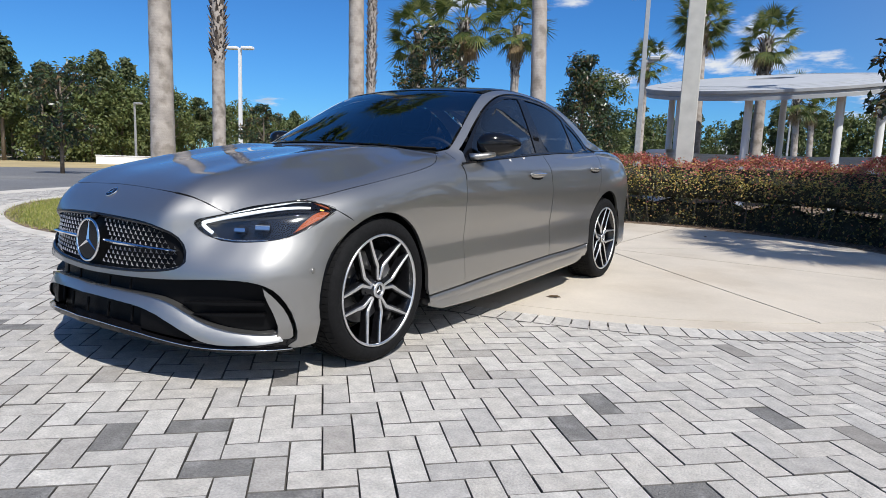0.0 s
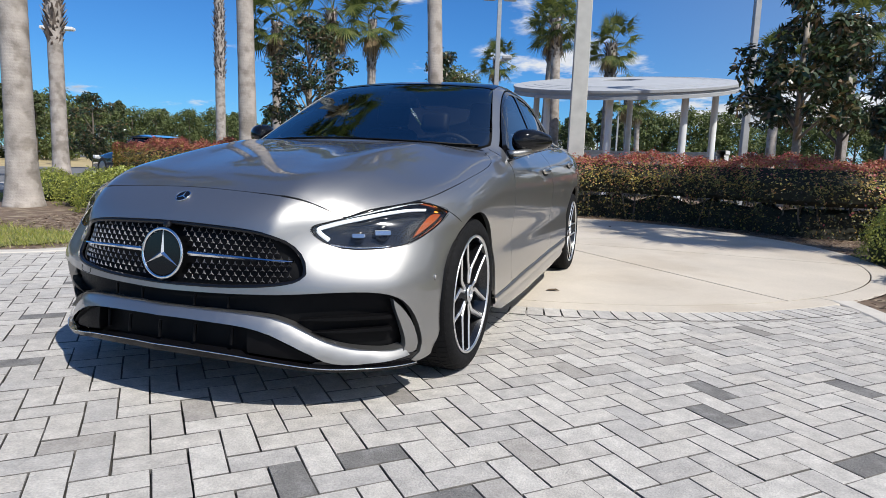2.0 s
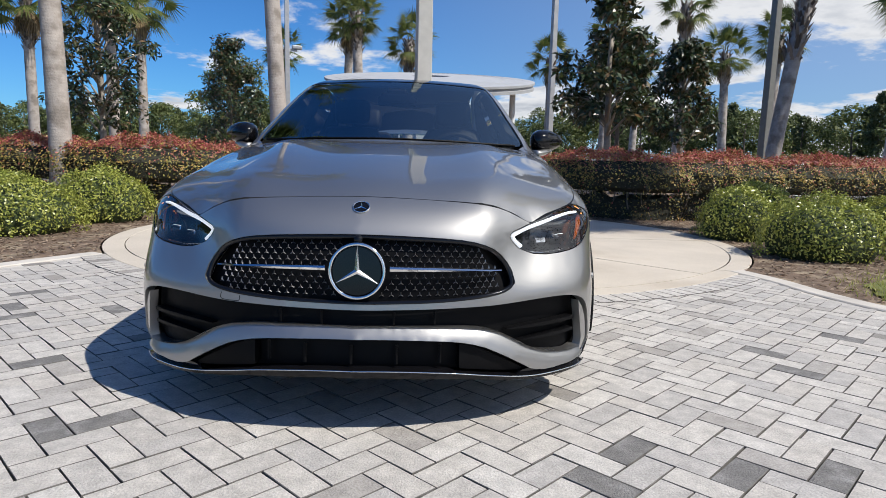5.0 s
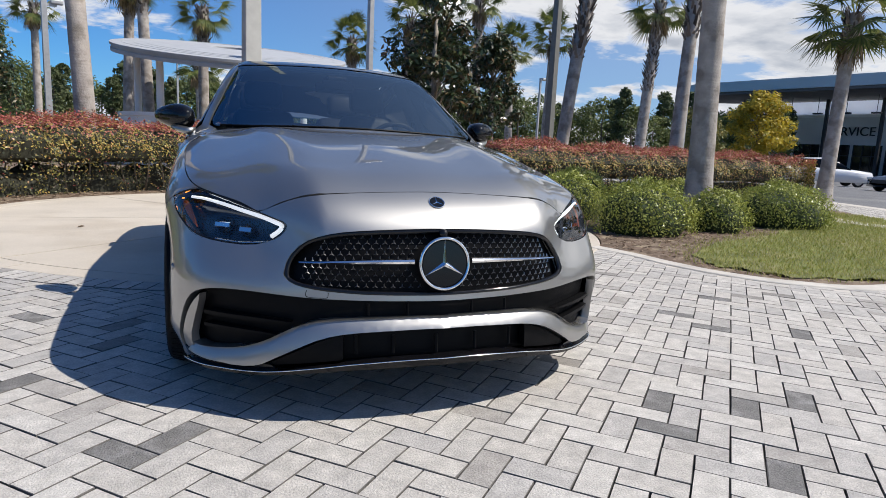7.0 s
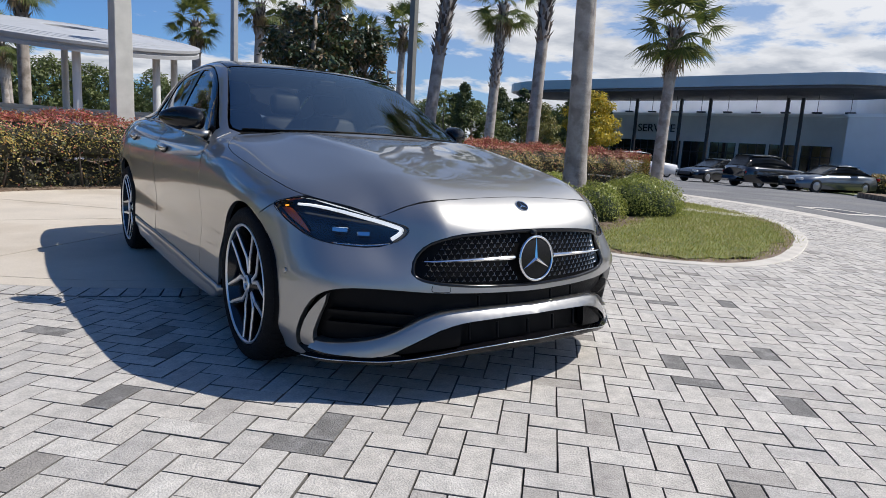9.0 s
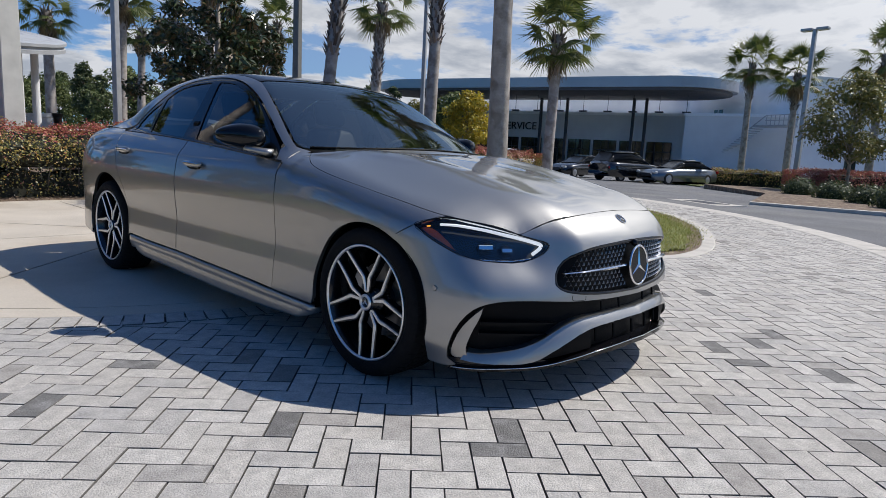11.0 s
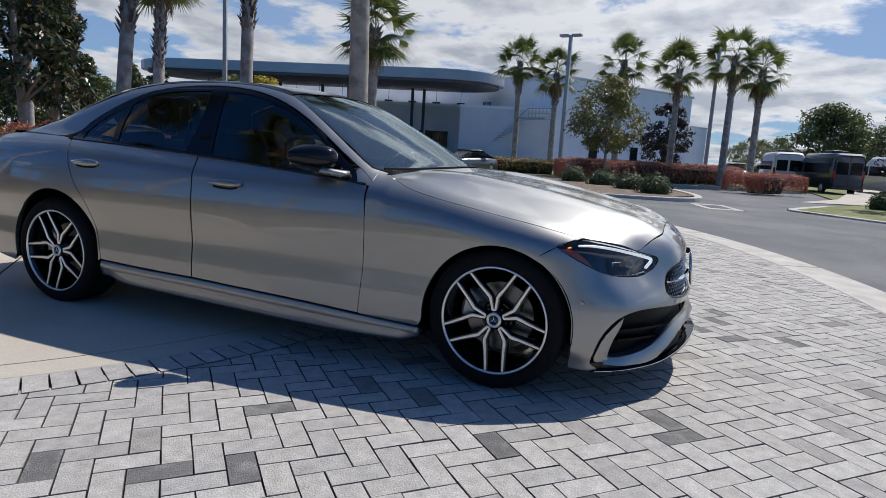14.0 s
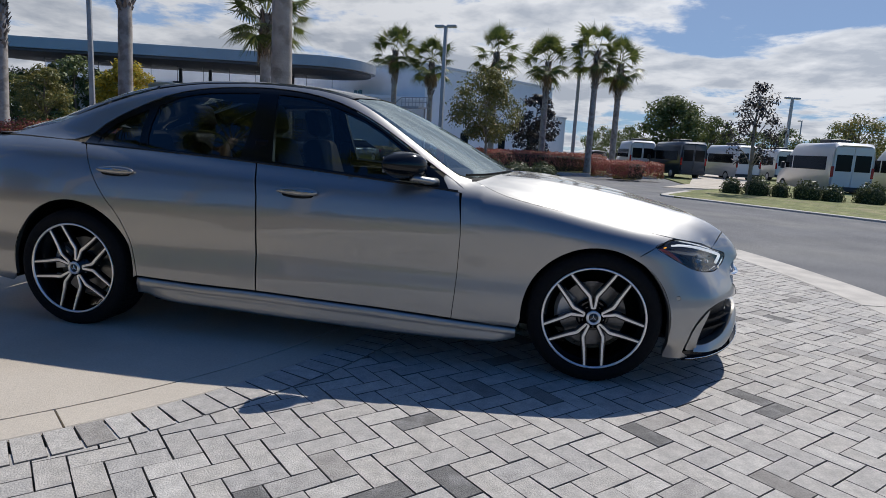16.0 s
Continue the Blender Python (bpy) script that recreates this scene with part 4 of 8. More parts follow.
shoebox(p, 0.6, 9.0, 1.3, WHITE)
shoebox(p, -0.6, 9.0, 1.3, WHITE)
for x, y, h, t in ((38.8, 7.6, 9.2, 80), (42.5, -1.5, 8.9, 85), (58.7, -21.3, 7.4, 110)):
    p = square_pole(x, y, h, 0.26, 0.2, "lot light on a grey pole", POLE_METAL, t)
    shoebox(p, 0.42, h, 0.95)
    shoebox(p, -0.42, h, 0.95)
for x, y, h in ((14.6, 14.9, 6.5), (20.5, 36.0, 6.0), (-3.0, 55, 7.5), (3.2, 13.6, 8.0), (93.6, -35.0, 7.6), (-48, 27, 5.0)):
    p = square_pole(x, y, h, 0.15, 0.12, "thin grey street light", POLE_METAL)
    shoebox(p, 0.35, h, 0.9)

# ---- round pavilion ----
pav = root("pavilion", pose(0.05, 18.1, 0), "round white open pavilion with a tilted disc roof on columns", "pavilion")
ROOF_M = Matrix.Translation((0, 0, 3.42)) @ Matrix.Rotation(radians(10.5), 4, "X")
v, f = revolve([(0.62, -0.14), (3.22, -0.17), (3.24, -0.20), (3.36, -0.20), (3.36, -0.11), (3.33, -0.10), (3.33, -0.03), (3.38, -0.025), (3.38, 0.045), (3.30, 0.055), (0.68, 0.14), (0.62, 0.12), (0.62, -0.14)], 80)
mesh_ob("roof", [ROOF_M @ Vector(q) for q in v], f, SOFFIT, pav, "pale disc roof with a stepped rim and a round opening")
for k in range(3):
    rr = 2.4 + k * 0.31
    z = 0.14 - 0.0325 * (rr - 0.68) + 0.001
    v, f = revolve([(rr, z - 0.02), (rr, z + 0.004), (rr + 0.05, z + 0.004), (rr + 0.05, z - 0.02)], 72)
    mesh_ob("roof_ring", [ROOF_M @ Vector(q) for q in v], f, SOFFIT, pav)
for k in (0, 2, 4, 5, 6, 7):
    a = radians(45 * k - 2)
    cx, cy = 2.7 * math.cos(a), 2.7 * math.sin(a)
    zt = 3.42 + cy * math.tan(radians(10.5)) - 0.15
    v, f = revolve([(0.13, -0.02), (0.13, 0.10), (0.105, 0.12), (0.095, zt - 0.1), (0.13, zt - 0.08), (0.13, zt)], 20)
    mesh_ob("column", [(q[0] + cx, q[1] + cy, q[2]) for q in v], f, WHITE, pav)
v, f = [], []
for k in range(33):
    a = radians(-20 + 250 * k / 32)
    for rr, z in ((3.0, -0.02), (3.0, 1.32), (2.97, 1.34), (2.97, 1.44), (3.23, 1.44), (3.23, 1.34), (3.2, 1.32), (3.2, -0.02)):
        v.append((rr * math.cos(a), rr * math.sin(a), z))
for k in range(32):
    for j in range(7):
        f.append((k * 8 + j, k * 8 + j + 1, k * 8 + 9 + j, k * 8 + 8 + j))
mesh_ob("seat_wall", v, f, WHITE, pav, "low white curved wall")

# ---- service building with its long canopy ----
CAN_M = Matrix.Translation((57.0, 34.0, -0.4)) @ Matrix.Rotation(radians(-78), 4, "Z")
canopy = root("service_canopy", CAN_M, "long grey canopy with a rounded end over the service drive", "canopy")
prof = arc((10.4, 0), 5.6, -90, 90, 24) + [(-18.5, 5.6)] + arc((-18.5, 0), 5.6, 90, 270, 10)[1:]
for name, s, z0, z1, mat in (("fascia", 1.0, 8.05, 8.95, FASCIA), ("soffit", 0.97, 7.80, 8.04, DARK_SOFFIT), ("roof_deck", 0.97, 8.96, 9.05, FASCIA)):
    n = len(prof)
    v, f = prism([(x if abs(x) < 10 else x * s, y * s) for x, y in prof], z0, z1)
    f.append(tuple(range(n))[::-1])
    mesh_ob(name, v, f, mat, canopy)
for x in (7.0, 5.7, -1.7, -4.8, -9.9, -16.0):
    part("post", box_bm(x - 0.14, x + 0.14, 3.0, 3.28, -0.01, 7.81), DARK_STEEL, canopy)
for k in range(12):
    x = -17 + 2.6 * k
    hang = part("pendant", box_bm(x - 0.4, x + 0.4, -0.2, 0.2, 6.1, 6.25, 0.03), DARK_STEEL, canopy)
    part("hanger", box_bm(x - 0.02, x + 0.02, -0.02, 0.02, 6.25, 7.81), DARK_STEEL, hang)

service = root("service_building", CAN_M, "grey stucco service building with dark shop windows", "building")
part("wall", box_bm(-24, 22, 6.0, 16, -0.01, 6.2), WALL_GREY, service)
part("parapet", box_bm(-24.1, 22.1, 5.9, 16.1, 6.2, 6.5), WALL_WHITE, service)
part("east_wing", box_bm(12.0, 21.0, -2.6, 5.88, -0.01, 5.7), WALL_GREY, service)
part("wing_parapet", box_bm(11.9, 21.1, -2.7, 5.86, 5.7, 5.95), WALL_WHITE, service)
part("roof_block", box_bm(-22, 14, 9, 15.8, 6.5, 8.2), WALL_WHITE, service)
for k in range(8):
    x = -14.2 + 3.0 * k
    win = part("window", box_bm(x, x + 2.6, 5.9, 5.97, 0.1, 3.4), SHOP_GLASS, service, "dark shop window")
    for j in range(4):
        part("mullion", box_bm(x + 0.867 * j - 0.03, x + 0.867 * j + 0.03, 5.83, 5.9, 0.1, 3.4), DARK_STEEL, win)
    part("transom", box_bm(x, x + 2.6, 5.85, 5.9, 2.27, 2.35), DARK_STEEL, win)
for x in (13.0, 15.6):
    part("roof_unit", box_bm(x, x + 1.6, 8, 10, 6.5, 7.3, 0.05), WALL_WHITE, service)
cu = bpy.data.curves.new("sign_text", "FONT")
cu.body, cu.size, cu.extrude, cu.align_x = "SERVICE", 1.25, 0.05, "CENTER"
tmp = bpy.data.objects.new("sign_text", cu)
scene.collection.objects.link(tmp)
dg = bpy.context.evaluated_depsgraph_get()
me = bpy.data.meshes.new_from_object(tmp.evaluated_get(dg))
bpy.data.objects.remove(tmp)
me.materials.clear()
me.materials.append(SIGN_BLACK)
sign = new("sign_lettering", me)
sign.parent = service
sign["label"] = "black SERVICE letters"
sign.matrix_basis = pose(-8.6, 5.84, 4.35, 90, 0, 0)

hall = root("showroom_hall", pose(60, 13, -0.4, 0, 0, -32), "large white stucco hall with an outside stair", "building")
part("wall", box_bm(0, 24, 0, 16, -0.01, 9.2), WALL_WHITE, hall)
part("coping", box_bm(-0.15, 24.15, -0.15, 16.15, 9.2, 9.45), WALL_GREY, hall)
part("low_wing", box_bm(24, 30.5, 1.5, 14, -0.01, 5.9), WALL_WHITE, hall)
part("wing_coping", box_bm(24.16, 30.6, 1.4, 14.1, 5.9, 6.1), WALL_GREY, hall)
w = part("window", box_bm(-0.06, 0.02, 9.6, 10.9, 5.9, 6.9), SHOP_GLASS, hall)
part("mullion", box_bm(-0.1, -0.062, 10.2, 10.28, 5.9, 6.9), WALL_WHITE, w)
for x in (6, 13, 19):
    w = part("window", box_bm(x, x + 1.3, -0.06, 0.02, 1.2, 2.8), SHOP_GLASS, hall)
    part("frame", box_bm(x - 0.08, x + 1.38, -0.1, -0.062, 2.8, 2.9), WALL_GREY, w)
stair = root("outside_stair", pose(56.6, 14.6, -0.4, 0, 0, 65), "grey steel outside stair with railings", "stairs")
for k in range(17):
    part("step", box_bm(5.0 - k * 0.27, 5.27 - k * 0.27, -0.6, 0.6, 1.5 + k * 0.19, 1.56 + k * 0.19), POLE_METAL, stair)
part("landing", box_bm(-2.6, 0.6, -0.7, 0.7, 4.70, 4.85), POLE_METAL, stair)
part("landing_post", box_bm(-2.5, -2.38, -0.6, -0.48, -0.01, 4.7), POLE_METAL, stair)
low = part("lower_landing", box_bm(5.3, 8.6, -0.7, 0.7, 1.35, 1.5), POLE_METAL, stair)
part("landing_base", box_bm(5.5, 8.4, -0.5, 0.5, -0.01, 1.35), WALL_GREY, low)
for k in range(8):
    part("railing_post", box_bm(5.35 + k * 0.45, 5.4 + k * 0.45, -0.7, -0.65, 1.5, 2.5), POLE_METAL, stair)
    part("railing_post", box_bm(-2.55 + k * 0.43, -2.5 + k * 0.43, -0.7, -0.65, 4.85, 5.8), POLE_METAL, stair)
for z in (2.0, 2.45):
    part("railing", box_bm(5.3, 8.6, -0.72, -0.64, z, z + 0.06), POLE_METAL, stair)
    part("railing", box_bm(-2.6, 0.6, -0.72, -0.64, z + 3.3, z + 3.36), POLE_METAL, stair)
bm = box_bm(0, 5.6, -0.72, -0.64, 0, 0.07)
bm.transform(Matrix.Translation((0.6, 0, 5.7)) @ Matrix.Rotation(radians(35), 4, "Y"))
part("stair_rail", bm, POLE_METAL, stair)

# parking islands, verges and driveways
for name, poly, mat, z, lab in (
        ("parking_island", [(16.6, 3.5), (17.5, -0.1), (20, -0.9), (25, 0.5), (29, 3.5), (30.5, 7), (29, 9.3), (23.6, 5.0)], MULCH, 0.08, "kerbed parking island with shrubs"),
        ("parking_island", [(31, 10), (29.5, 6), (34, 1.5), (40, -7), (46, -8), (48, 4), (47, 15), (36, 15)], LAWN, 0.06, "long planted island before the showroom"),
        ("verge", [(29, -12), (32, -7.5), (110, -11), (110, -60), (60, -50)], LAWN, 0.02, "mown grass verge with parked vans"),
        ("verge", [(12.6, -8.3), (17.3, -3.9), (18.2, -3.6), (21.5, -5.1), (29, -9.8), (38, -30), (20, -28)], LAWN, 0.05, "grass corner island with low shrubs"),
        ("footpath", [(26, -5), (32, -7.5), (60, -14), (58, -18), (30, -11.5)], CONCRETE, 0.015, "pale concrete path crossing")):
    zz = lie(*poly[0])
    v, f = prism(poly, zz - 0.3, zz + z)
    tagged(mesh_ob(name, v, f, mat), lab, "path" if mat == CONCRETE else "planting", kind="structure")
for poly in ([(16.6, 3.5), (17.5, -0.1), (20, -0.9), (25, 0.5), (29, 3.5)], [(12.6, -8.3), (14.6, -6.4), (17.2, -4.0), (17.9, -3.6), (18.9, -3.9), (21.5, -5.1)], [(31, 10), (29.5, 6), (34, 1.5), (40, -7)]):
    strip("kerb", spline(poly, 24), -0.25, lie(*poly[0]) - 0.3, lie(*poly[0]) + (0.055 if poly[0][0] < 13 else 0.085), KERB, "concrete kerb of a parking island")
hedge([(31.0, 5.4), (34, 3.5), (38, 0.4), (42, -2.8)], 2.4, 1.12, label="dark red clipped hedge on the parking island", red_from=0.1, seed=8, density=800, leaf=0.065)
hedge([(32, -3.2), (33.6, -4.4), (35.2, -5.6)], 2.2, 0.95, label="red clipped hedge by the path", red_from=0.1, seed=9, density=800, leaf=0.065)
hedge([(33, 13), (36, 10.5), (38, 7.5)], 1.3, 0.9, label="grey-green low hedge before the showroom", red_from=2.0, seed=10, density=420, leaf=0.09)
for k, (x, y, rx, h) in enumerate([(23.5, 2.7, 0.75, 0.7), (25.0, 4.2, 0.7, 0.75), (19.5, 0.4, 0.65, 0.7), (21.5, 1.4, 0.7, 0.65),
                                    (22.0, -6.9, 0.42, 0.62), (21.7, -7.75, 0.55, 0.75), (21.3, -8.45, 0.36, 0.6), (20.9, -9.25, 0.55, 0.72), (20.6, -10.0, 0.42, 0.62), (20.7, -11.3, 0.6, 0.78), (20.3, -12.3, 0.5, 0.7)]):
    bush(x, y, rx, rx * 0.9, h, 60 + k, "low clipped shrub on a parking island", mats=(BUSH_CORE, SHRUB_LEAF), dens=420, leaf=0.08)
for x, y, a in ((16.2, -1.5, 15), (15.0, 4.2, 60)):
    v, f = prism([(-1.0, -0.5), (1.0, -0.5), (1.0, 0.5), (-1.0, 0.5)], -0.05, 0.012)
    ob = tagged(mesh_ob("drain_apron", v, f, KERB), "concrete apron of a road drain", "drain", kind="structure")
    ob.matrix_basis = pose(x, y, lie(x, y), 0, 0, a)
    g = part("grate", box_bm(-0.6, 0.6, -0.3, 0.3, 0.0125, 0.018), DARK_STEEL, ob)
for k in range(7):
    v, f = prism([(-0.06, -2.4), (0.06, -2.4), (0.06, 2.4), (-0.06, 2.4)], -0.02, 0.006)
    ob = tagged(mesh_ob("parking_line", v, f, ROAD_PAINT), "worn white parking line", "road marking", kind="structure")
    ob.matrix_basis = pose(32.5 + 0.5 * k, 13.0 + 2.7 * k, lie(32.5 + 0.5 * k, 13.0 + 2.7 * k), 0, 0, 60)

# ---- parked vehicles ----


def loft_body(stations, seg=10):
    """A body through cross-sections: each station is (y, half width, bottom, top, roundness)."""
    v, f = [], []
    for y, w, z0, z1, q in stations:
        for k in range(seg * 2 + 1):
            t = math.pi * k / (seg * 2)
            c, s = math.cos(t), math.sin(t)
            v.append((w * math.copysign(abs(c) ** q, c), y, z0 + (z1 - z0) * abs(s) ** q))
    m = seg * 2 + 1
    for i in range(len(stations) - 1):
        for k in range(m - 1):
            f.append((i * m + k, i * m + m + k, i * m + m + k + 1, i * m + k + 1))
        f.append((i * m, i * m + m - 1, i * m + m + m - 1, i * m + m))
    f += [tuple(range(m))[::-1], tuple(range((len(stations) - 1) * m, len(stations) * m))]
    return v, f


def far_wheels(top, half, axles, r):
    for y in axles:
        for s in (-1, 1):
            v, f = revolve([(r * 0.2, -0.09), (r * 0.95, -0.09), (r, -0.06), (r, 0.06), (r * 0.95, 0.09), (r * 0.7, 0.10), (r * 0.68, 0.08), (0.01, 0.08)], 20, "x")
            w = mesh_ob("wheel", [(s * (half - 0.09 + q[0]), q[1] + y, q[2] + r) for q in v], f, FAR_TYRE, top)
            v, f = revolve([(0.01, 0.105), (r * 0.25, 0.105), (r * 0.64, 0.085)], 20, "x")
            mesh_ob("rim", [(s * (half - 0.09 + q[0]), q[1] + y, q[2] + r) for q in v], f, FAR_RIM, w)


def far_car(x, y, turn, paint, kind, label):
    top = root("parked_car", pose(x, y, lie(x, y), 0, 0, turn), label, "car", "parked cars")
    if kind == "sedan":
        body = [(-2.35, 0.55, 0.35, 0.62, 0.6), (-2.25, 0.8, 0.24, 0.74, 0.45), (-1.4, 0.9, 0.2, 0.86, 0.4), (-0.7, 0.91, 0.2, 0.95, 0.4), (1.3, 0.91, 0.2, 1.0, 0.4), (2.1, 0.86, 0.24, 0.98, 0.45), (2.33, 0.7, 0.35, 0.85, 0.6)]
        cab = [(-0.95, 0.74, 0.85, 0.95, 0.5), (-0.1, 0.7, 0.85, 1.38, 0.45), (0.5, 0.68, 0.85, 1.44, 0.45), (1.2, 0.68, 0.85, 1.36, 0.5), (1.95, 0.7, 0.85, 1.0, 0.5)]
    else:
        body = [(-2.35, 0.6, 0.4, 0.8, 0.6), (-2.2, 0.85, 0.3, 0.95, 0.4), (-1.3, 0.95, 0.26, 1.05, 0.35), (-0.7, 0.96, 0.26, 1.1, 0.35), (1.6, 0.96, 0.26, 1.15, 0.35), (2.25, 0.9, 0.3, 1.12, 0.4), (2.36, 0.75, 0.4, 1.0, 0.6)]
        cab = [(-0.95, 0.8, 1.0, 1.1, 0.5), (-0.2, 0.76, 1.0, 1.6, 0.4), (0.6, 0.74, 1.0, 1.72, 0.4), (1.8, 0.72, 1.0, 1.66, 0.45), (2.2, 0.72, 1.0, 1.15, 0.5)]
    v, f = loft_body(body)
    mesh_ob("body", v, f, paint, top, smooth=True)
    v, f = loft_body(cab)
    mesh_ob("glasshouse", v, f, FAR_GLASS, top, smooth=True)
    z1 = max(s[3] for s in cab)
    roof = [(y0, w * 0.93, z1 - 0.10, zt + 0.012, q) for y0, w, z0, zt, q in cab[1:-1]]
    v, f = loft_body(roof)
    mesh_ob("roof", v, f, paint, top, smooth=True)
    for s in (-1, 1):
        part("headlight", box_bm(s * 0.62 - 0.16, s * 0.62 + 0.16, -2.3, -2.12, 0.60, 0.72, 0.03), LAMP_LENS, top)
        part("tail_light", box_bm(s * 0.66 - 0.16, s * 0.66 + 0.16, 2.15, 2.33, 0.72, 0.86, 0.03), RED_LENS, top)
    part("grille", box_bm(-0.4, 0.4, -2.40, -2.3, 0.42, 0.62, 0.03), DARK_STEEL, top)
    far_wheels(top, 0.9, (-1.42, 1.4), 0.33)
    return top


far_car(33.0, 12.3, 246, CAR_GREY, "sedan", "grey sedan parked before the service building")
far_car(32.0, 14.9, 74, CAR_BLACK, "suv", "black wagon parked before the service building")
far_car(33.3, 18.9, 262, CAR_BLACK, "sedan", "black sedan parked before the service building")
far_car(36.0, 26.0, 60, CAR_WHITE, "suv", "white car parked beyond the golden tree")
far_car(-15.05, 14.3, 255, CAR_BLACK, "sedan", "dark sedan parked behind the hedge")
far_car(12.0, 42.0, 80, CAR_WHITE, "sedan", "white sedan parked behind the pavilion")
far_car(56.0, -4.0, 100, CAR_WHITE, "suv", "white car parked by the hall")
far_car(60.0, -8.0, 100, CAR_NAVY, "suv", "dark car parked by the hall")


def van(x, y, turn, paint, label):
    top = root("parked_van", pose(x, y, lie(x, y) + 0.03, 0, 0, turn), label, "van", "parked vans")
    body = [(-2.95, 0.75, 0.45, 0.95, 0.5), (-2.8, 0.92, 0.35, 1.15, 0.35), (-2.2, 0.98, 0.32, 1.45, 0.3), (-1.5, 0.99, 0.32, 2.25, 0.25), (-1.0, 0.99, 0.32, 2.6, 0.2), (2.8, 0.99, 0.32, 2.62, 0.2), (2.95, 0.95, 0.4, 2.5, 0.25)]
    v, f = loft_body(body, 12)
    mesh_ob("body", v, f, paint, top, smooth=True)
    for s in (-1, 1):
        part("side_window", box_bm(s * 1.0 - 0.015, s * 1.0 + 0.015, -0.9, 2.5, 1.3, 1.95, 0.01), FAR_GLASS, top)
        part("cab_window", box_bm(s * 0.985 - 0.02, s * 0.985 + 0.02, -1.75, -1.05, 1.3, 1.95, 0.01), FAR_GLASS, top)
        part("tail_light", box_bm(s * 0.9 - 0.07, s * 0.9 + 0.07, 2.93, 2.98, 1.0, 1.5, 0.02), RED_LENS, top)
        part("mirror", box_bm(s * 1.12 - 0.1, s * 1.12 + 0.1, -1.9, -1.78, 1.25, 1.6, 0.03), DARK_STEEL, top)
        door = part("rear_door", box_bm(*sorted((s * 0.008, s * 0.86)), 2.93, 2.972, 0.52, 2.42, 0.015, 1), paint, top)
        part("rear_window", box_bm(*sorted((s * 0.07, s * 0.78)), 2.965, 2.982, 1.28, 2.05, 0.006, 1), FAR_GLASS, door)
    part("bumper", box_bm(-0.94, 0.94, 2.9, 3.05, 0.34, 0.56, 0.04, 2), DARK_STEEL, top)
    part("roof_unit", box_bm(-0.5, 0.5, 0.5, 1.6, 2.59, 2.80, 0.06, 2), DARK_STEEL, top)
    part("windshield", box_bm(-0.8, 0.8, -2.05, -1.95, 1.35, 2.0, 0.01), FAR_GLASS, top)
    far_wheels(top, 1.0, (-1.9, 1.75), 0.36)
    return top


for x, y, a, m, lab in ((50.2, -6.8, 95, CAR_WHITE, "white high-roof van parked on the grass"), (45.6, -9.1, 106, CAR_NAVY, "dark blue van parked on the grass"), (47.7, -13.4, 106, CAR_WHITE, "white passenger van parked between two others"),
                        (54.2, -18.8, 96, CAR_WHITE, "white box van parked among others on the grass"), (31.3, -13.7, 94, CAR_WHITE, "white passenger van beside the low shrubs"), (32.6, -18.6, 93, CAR_WHITE, "white van parked at the end of the row")):
    van(x, y, a, m, lab)

# fallen leaves and twigs on the pad and pavers
FALLEN = material("fallen_leaf", (0.10, 0.065, 0.035), 0.8, vary=0.3, scale=40)
for x, y, a, ln in ((0.89, 1.80, 20, 0.10), (-3.11, 6.68, 70, 0.12), (-2.96, 7.00, 10, 0.09), (-1.9, 3.9, 50, 0.08), (0.9, 6.9, 120, 0.09)):
    v = [(0, 0, 0.002), (ln * 0.3, ln * 0.17, 0.010), (ln * 0.75, ln * 0.12, 0.014), (ln, 0, 0.004), (ln * 0.75, -ln * 0.13, 0.012), (ln * 0.3, -ln * 0.18, 0.008), (ln * 0.5, 0, 0.003)]
    v += [(p[0], p[1], p[2] + 0.002) for p in v]
    f = [(6, k, (k + 1) % 6) for k in range(6)] + [(13, 7 + (k + 1) % 6, 7 + k) for k in range(6)] + [(k, 7 + k, 7 + (k + 1) % 6, (k + 1) % 6) for k in range(6)]
    ob = tagged(mesh_ob("fallen_leaf", v, f, FALLEN), "dry brown leaf lying on the concrete pad", "leaf", "fallen leaves")
    ob.matrix_basis = pose(x, y, 0.0035, 0, 0, a)

# ---- the car: one smooth body field, from which every panel is cut ----
def pchip(xs, ys):
    """A smooth curve through the given points that does not overshoot."""
    xs, ys = np.array(xs, float), np.array(ys, float)
    h, d = np.diff(xs), np.diff(ys) / np.diff(xs)
    m = np.zeros(len(xs))
    for i in range(1, len(xs) - 1):
        if d[i - 1] * d[i] > 0:
            w1, w2 = 2 * h[i] + h[i - 1], h[i] + 2 * h[i - 1]
            m[i] = (w1 + w2) / (w1 / d[i - 1] + w2 / d[i])
    m[0], m[-1] = d[0], d[-1]

    def at(x):
        x = np.clip(np.asarray(x, float), xs[0], xs[-1])
        i = np.clip(np.searchsorted(xs, x) - 1, 0, len(xs) - 2)
        t = (x - xs[i]) / h[i]
        return ys[i] * (1 + 2 * t) * (1 - t) ** 2 + m[i] * h[i] * t * (1 - t) ** 2 + ys[i + 1] * t * t * (3 - 2 * t) + m[i + 1] * h[i] * t * t * (t - 1)
    return at


def smax(a, b, k):
    h = np.maximum(k - np.abs(a - b), 0) / k
    return np.maximum(a, b) + h * h * k * 0.25


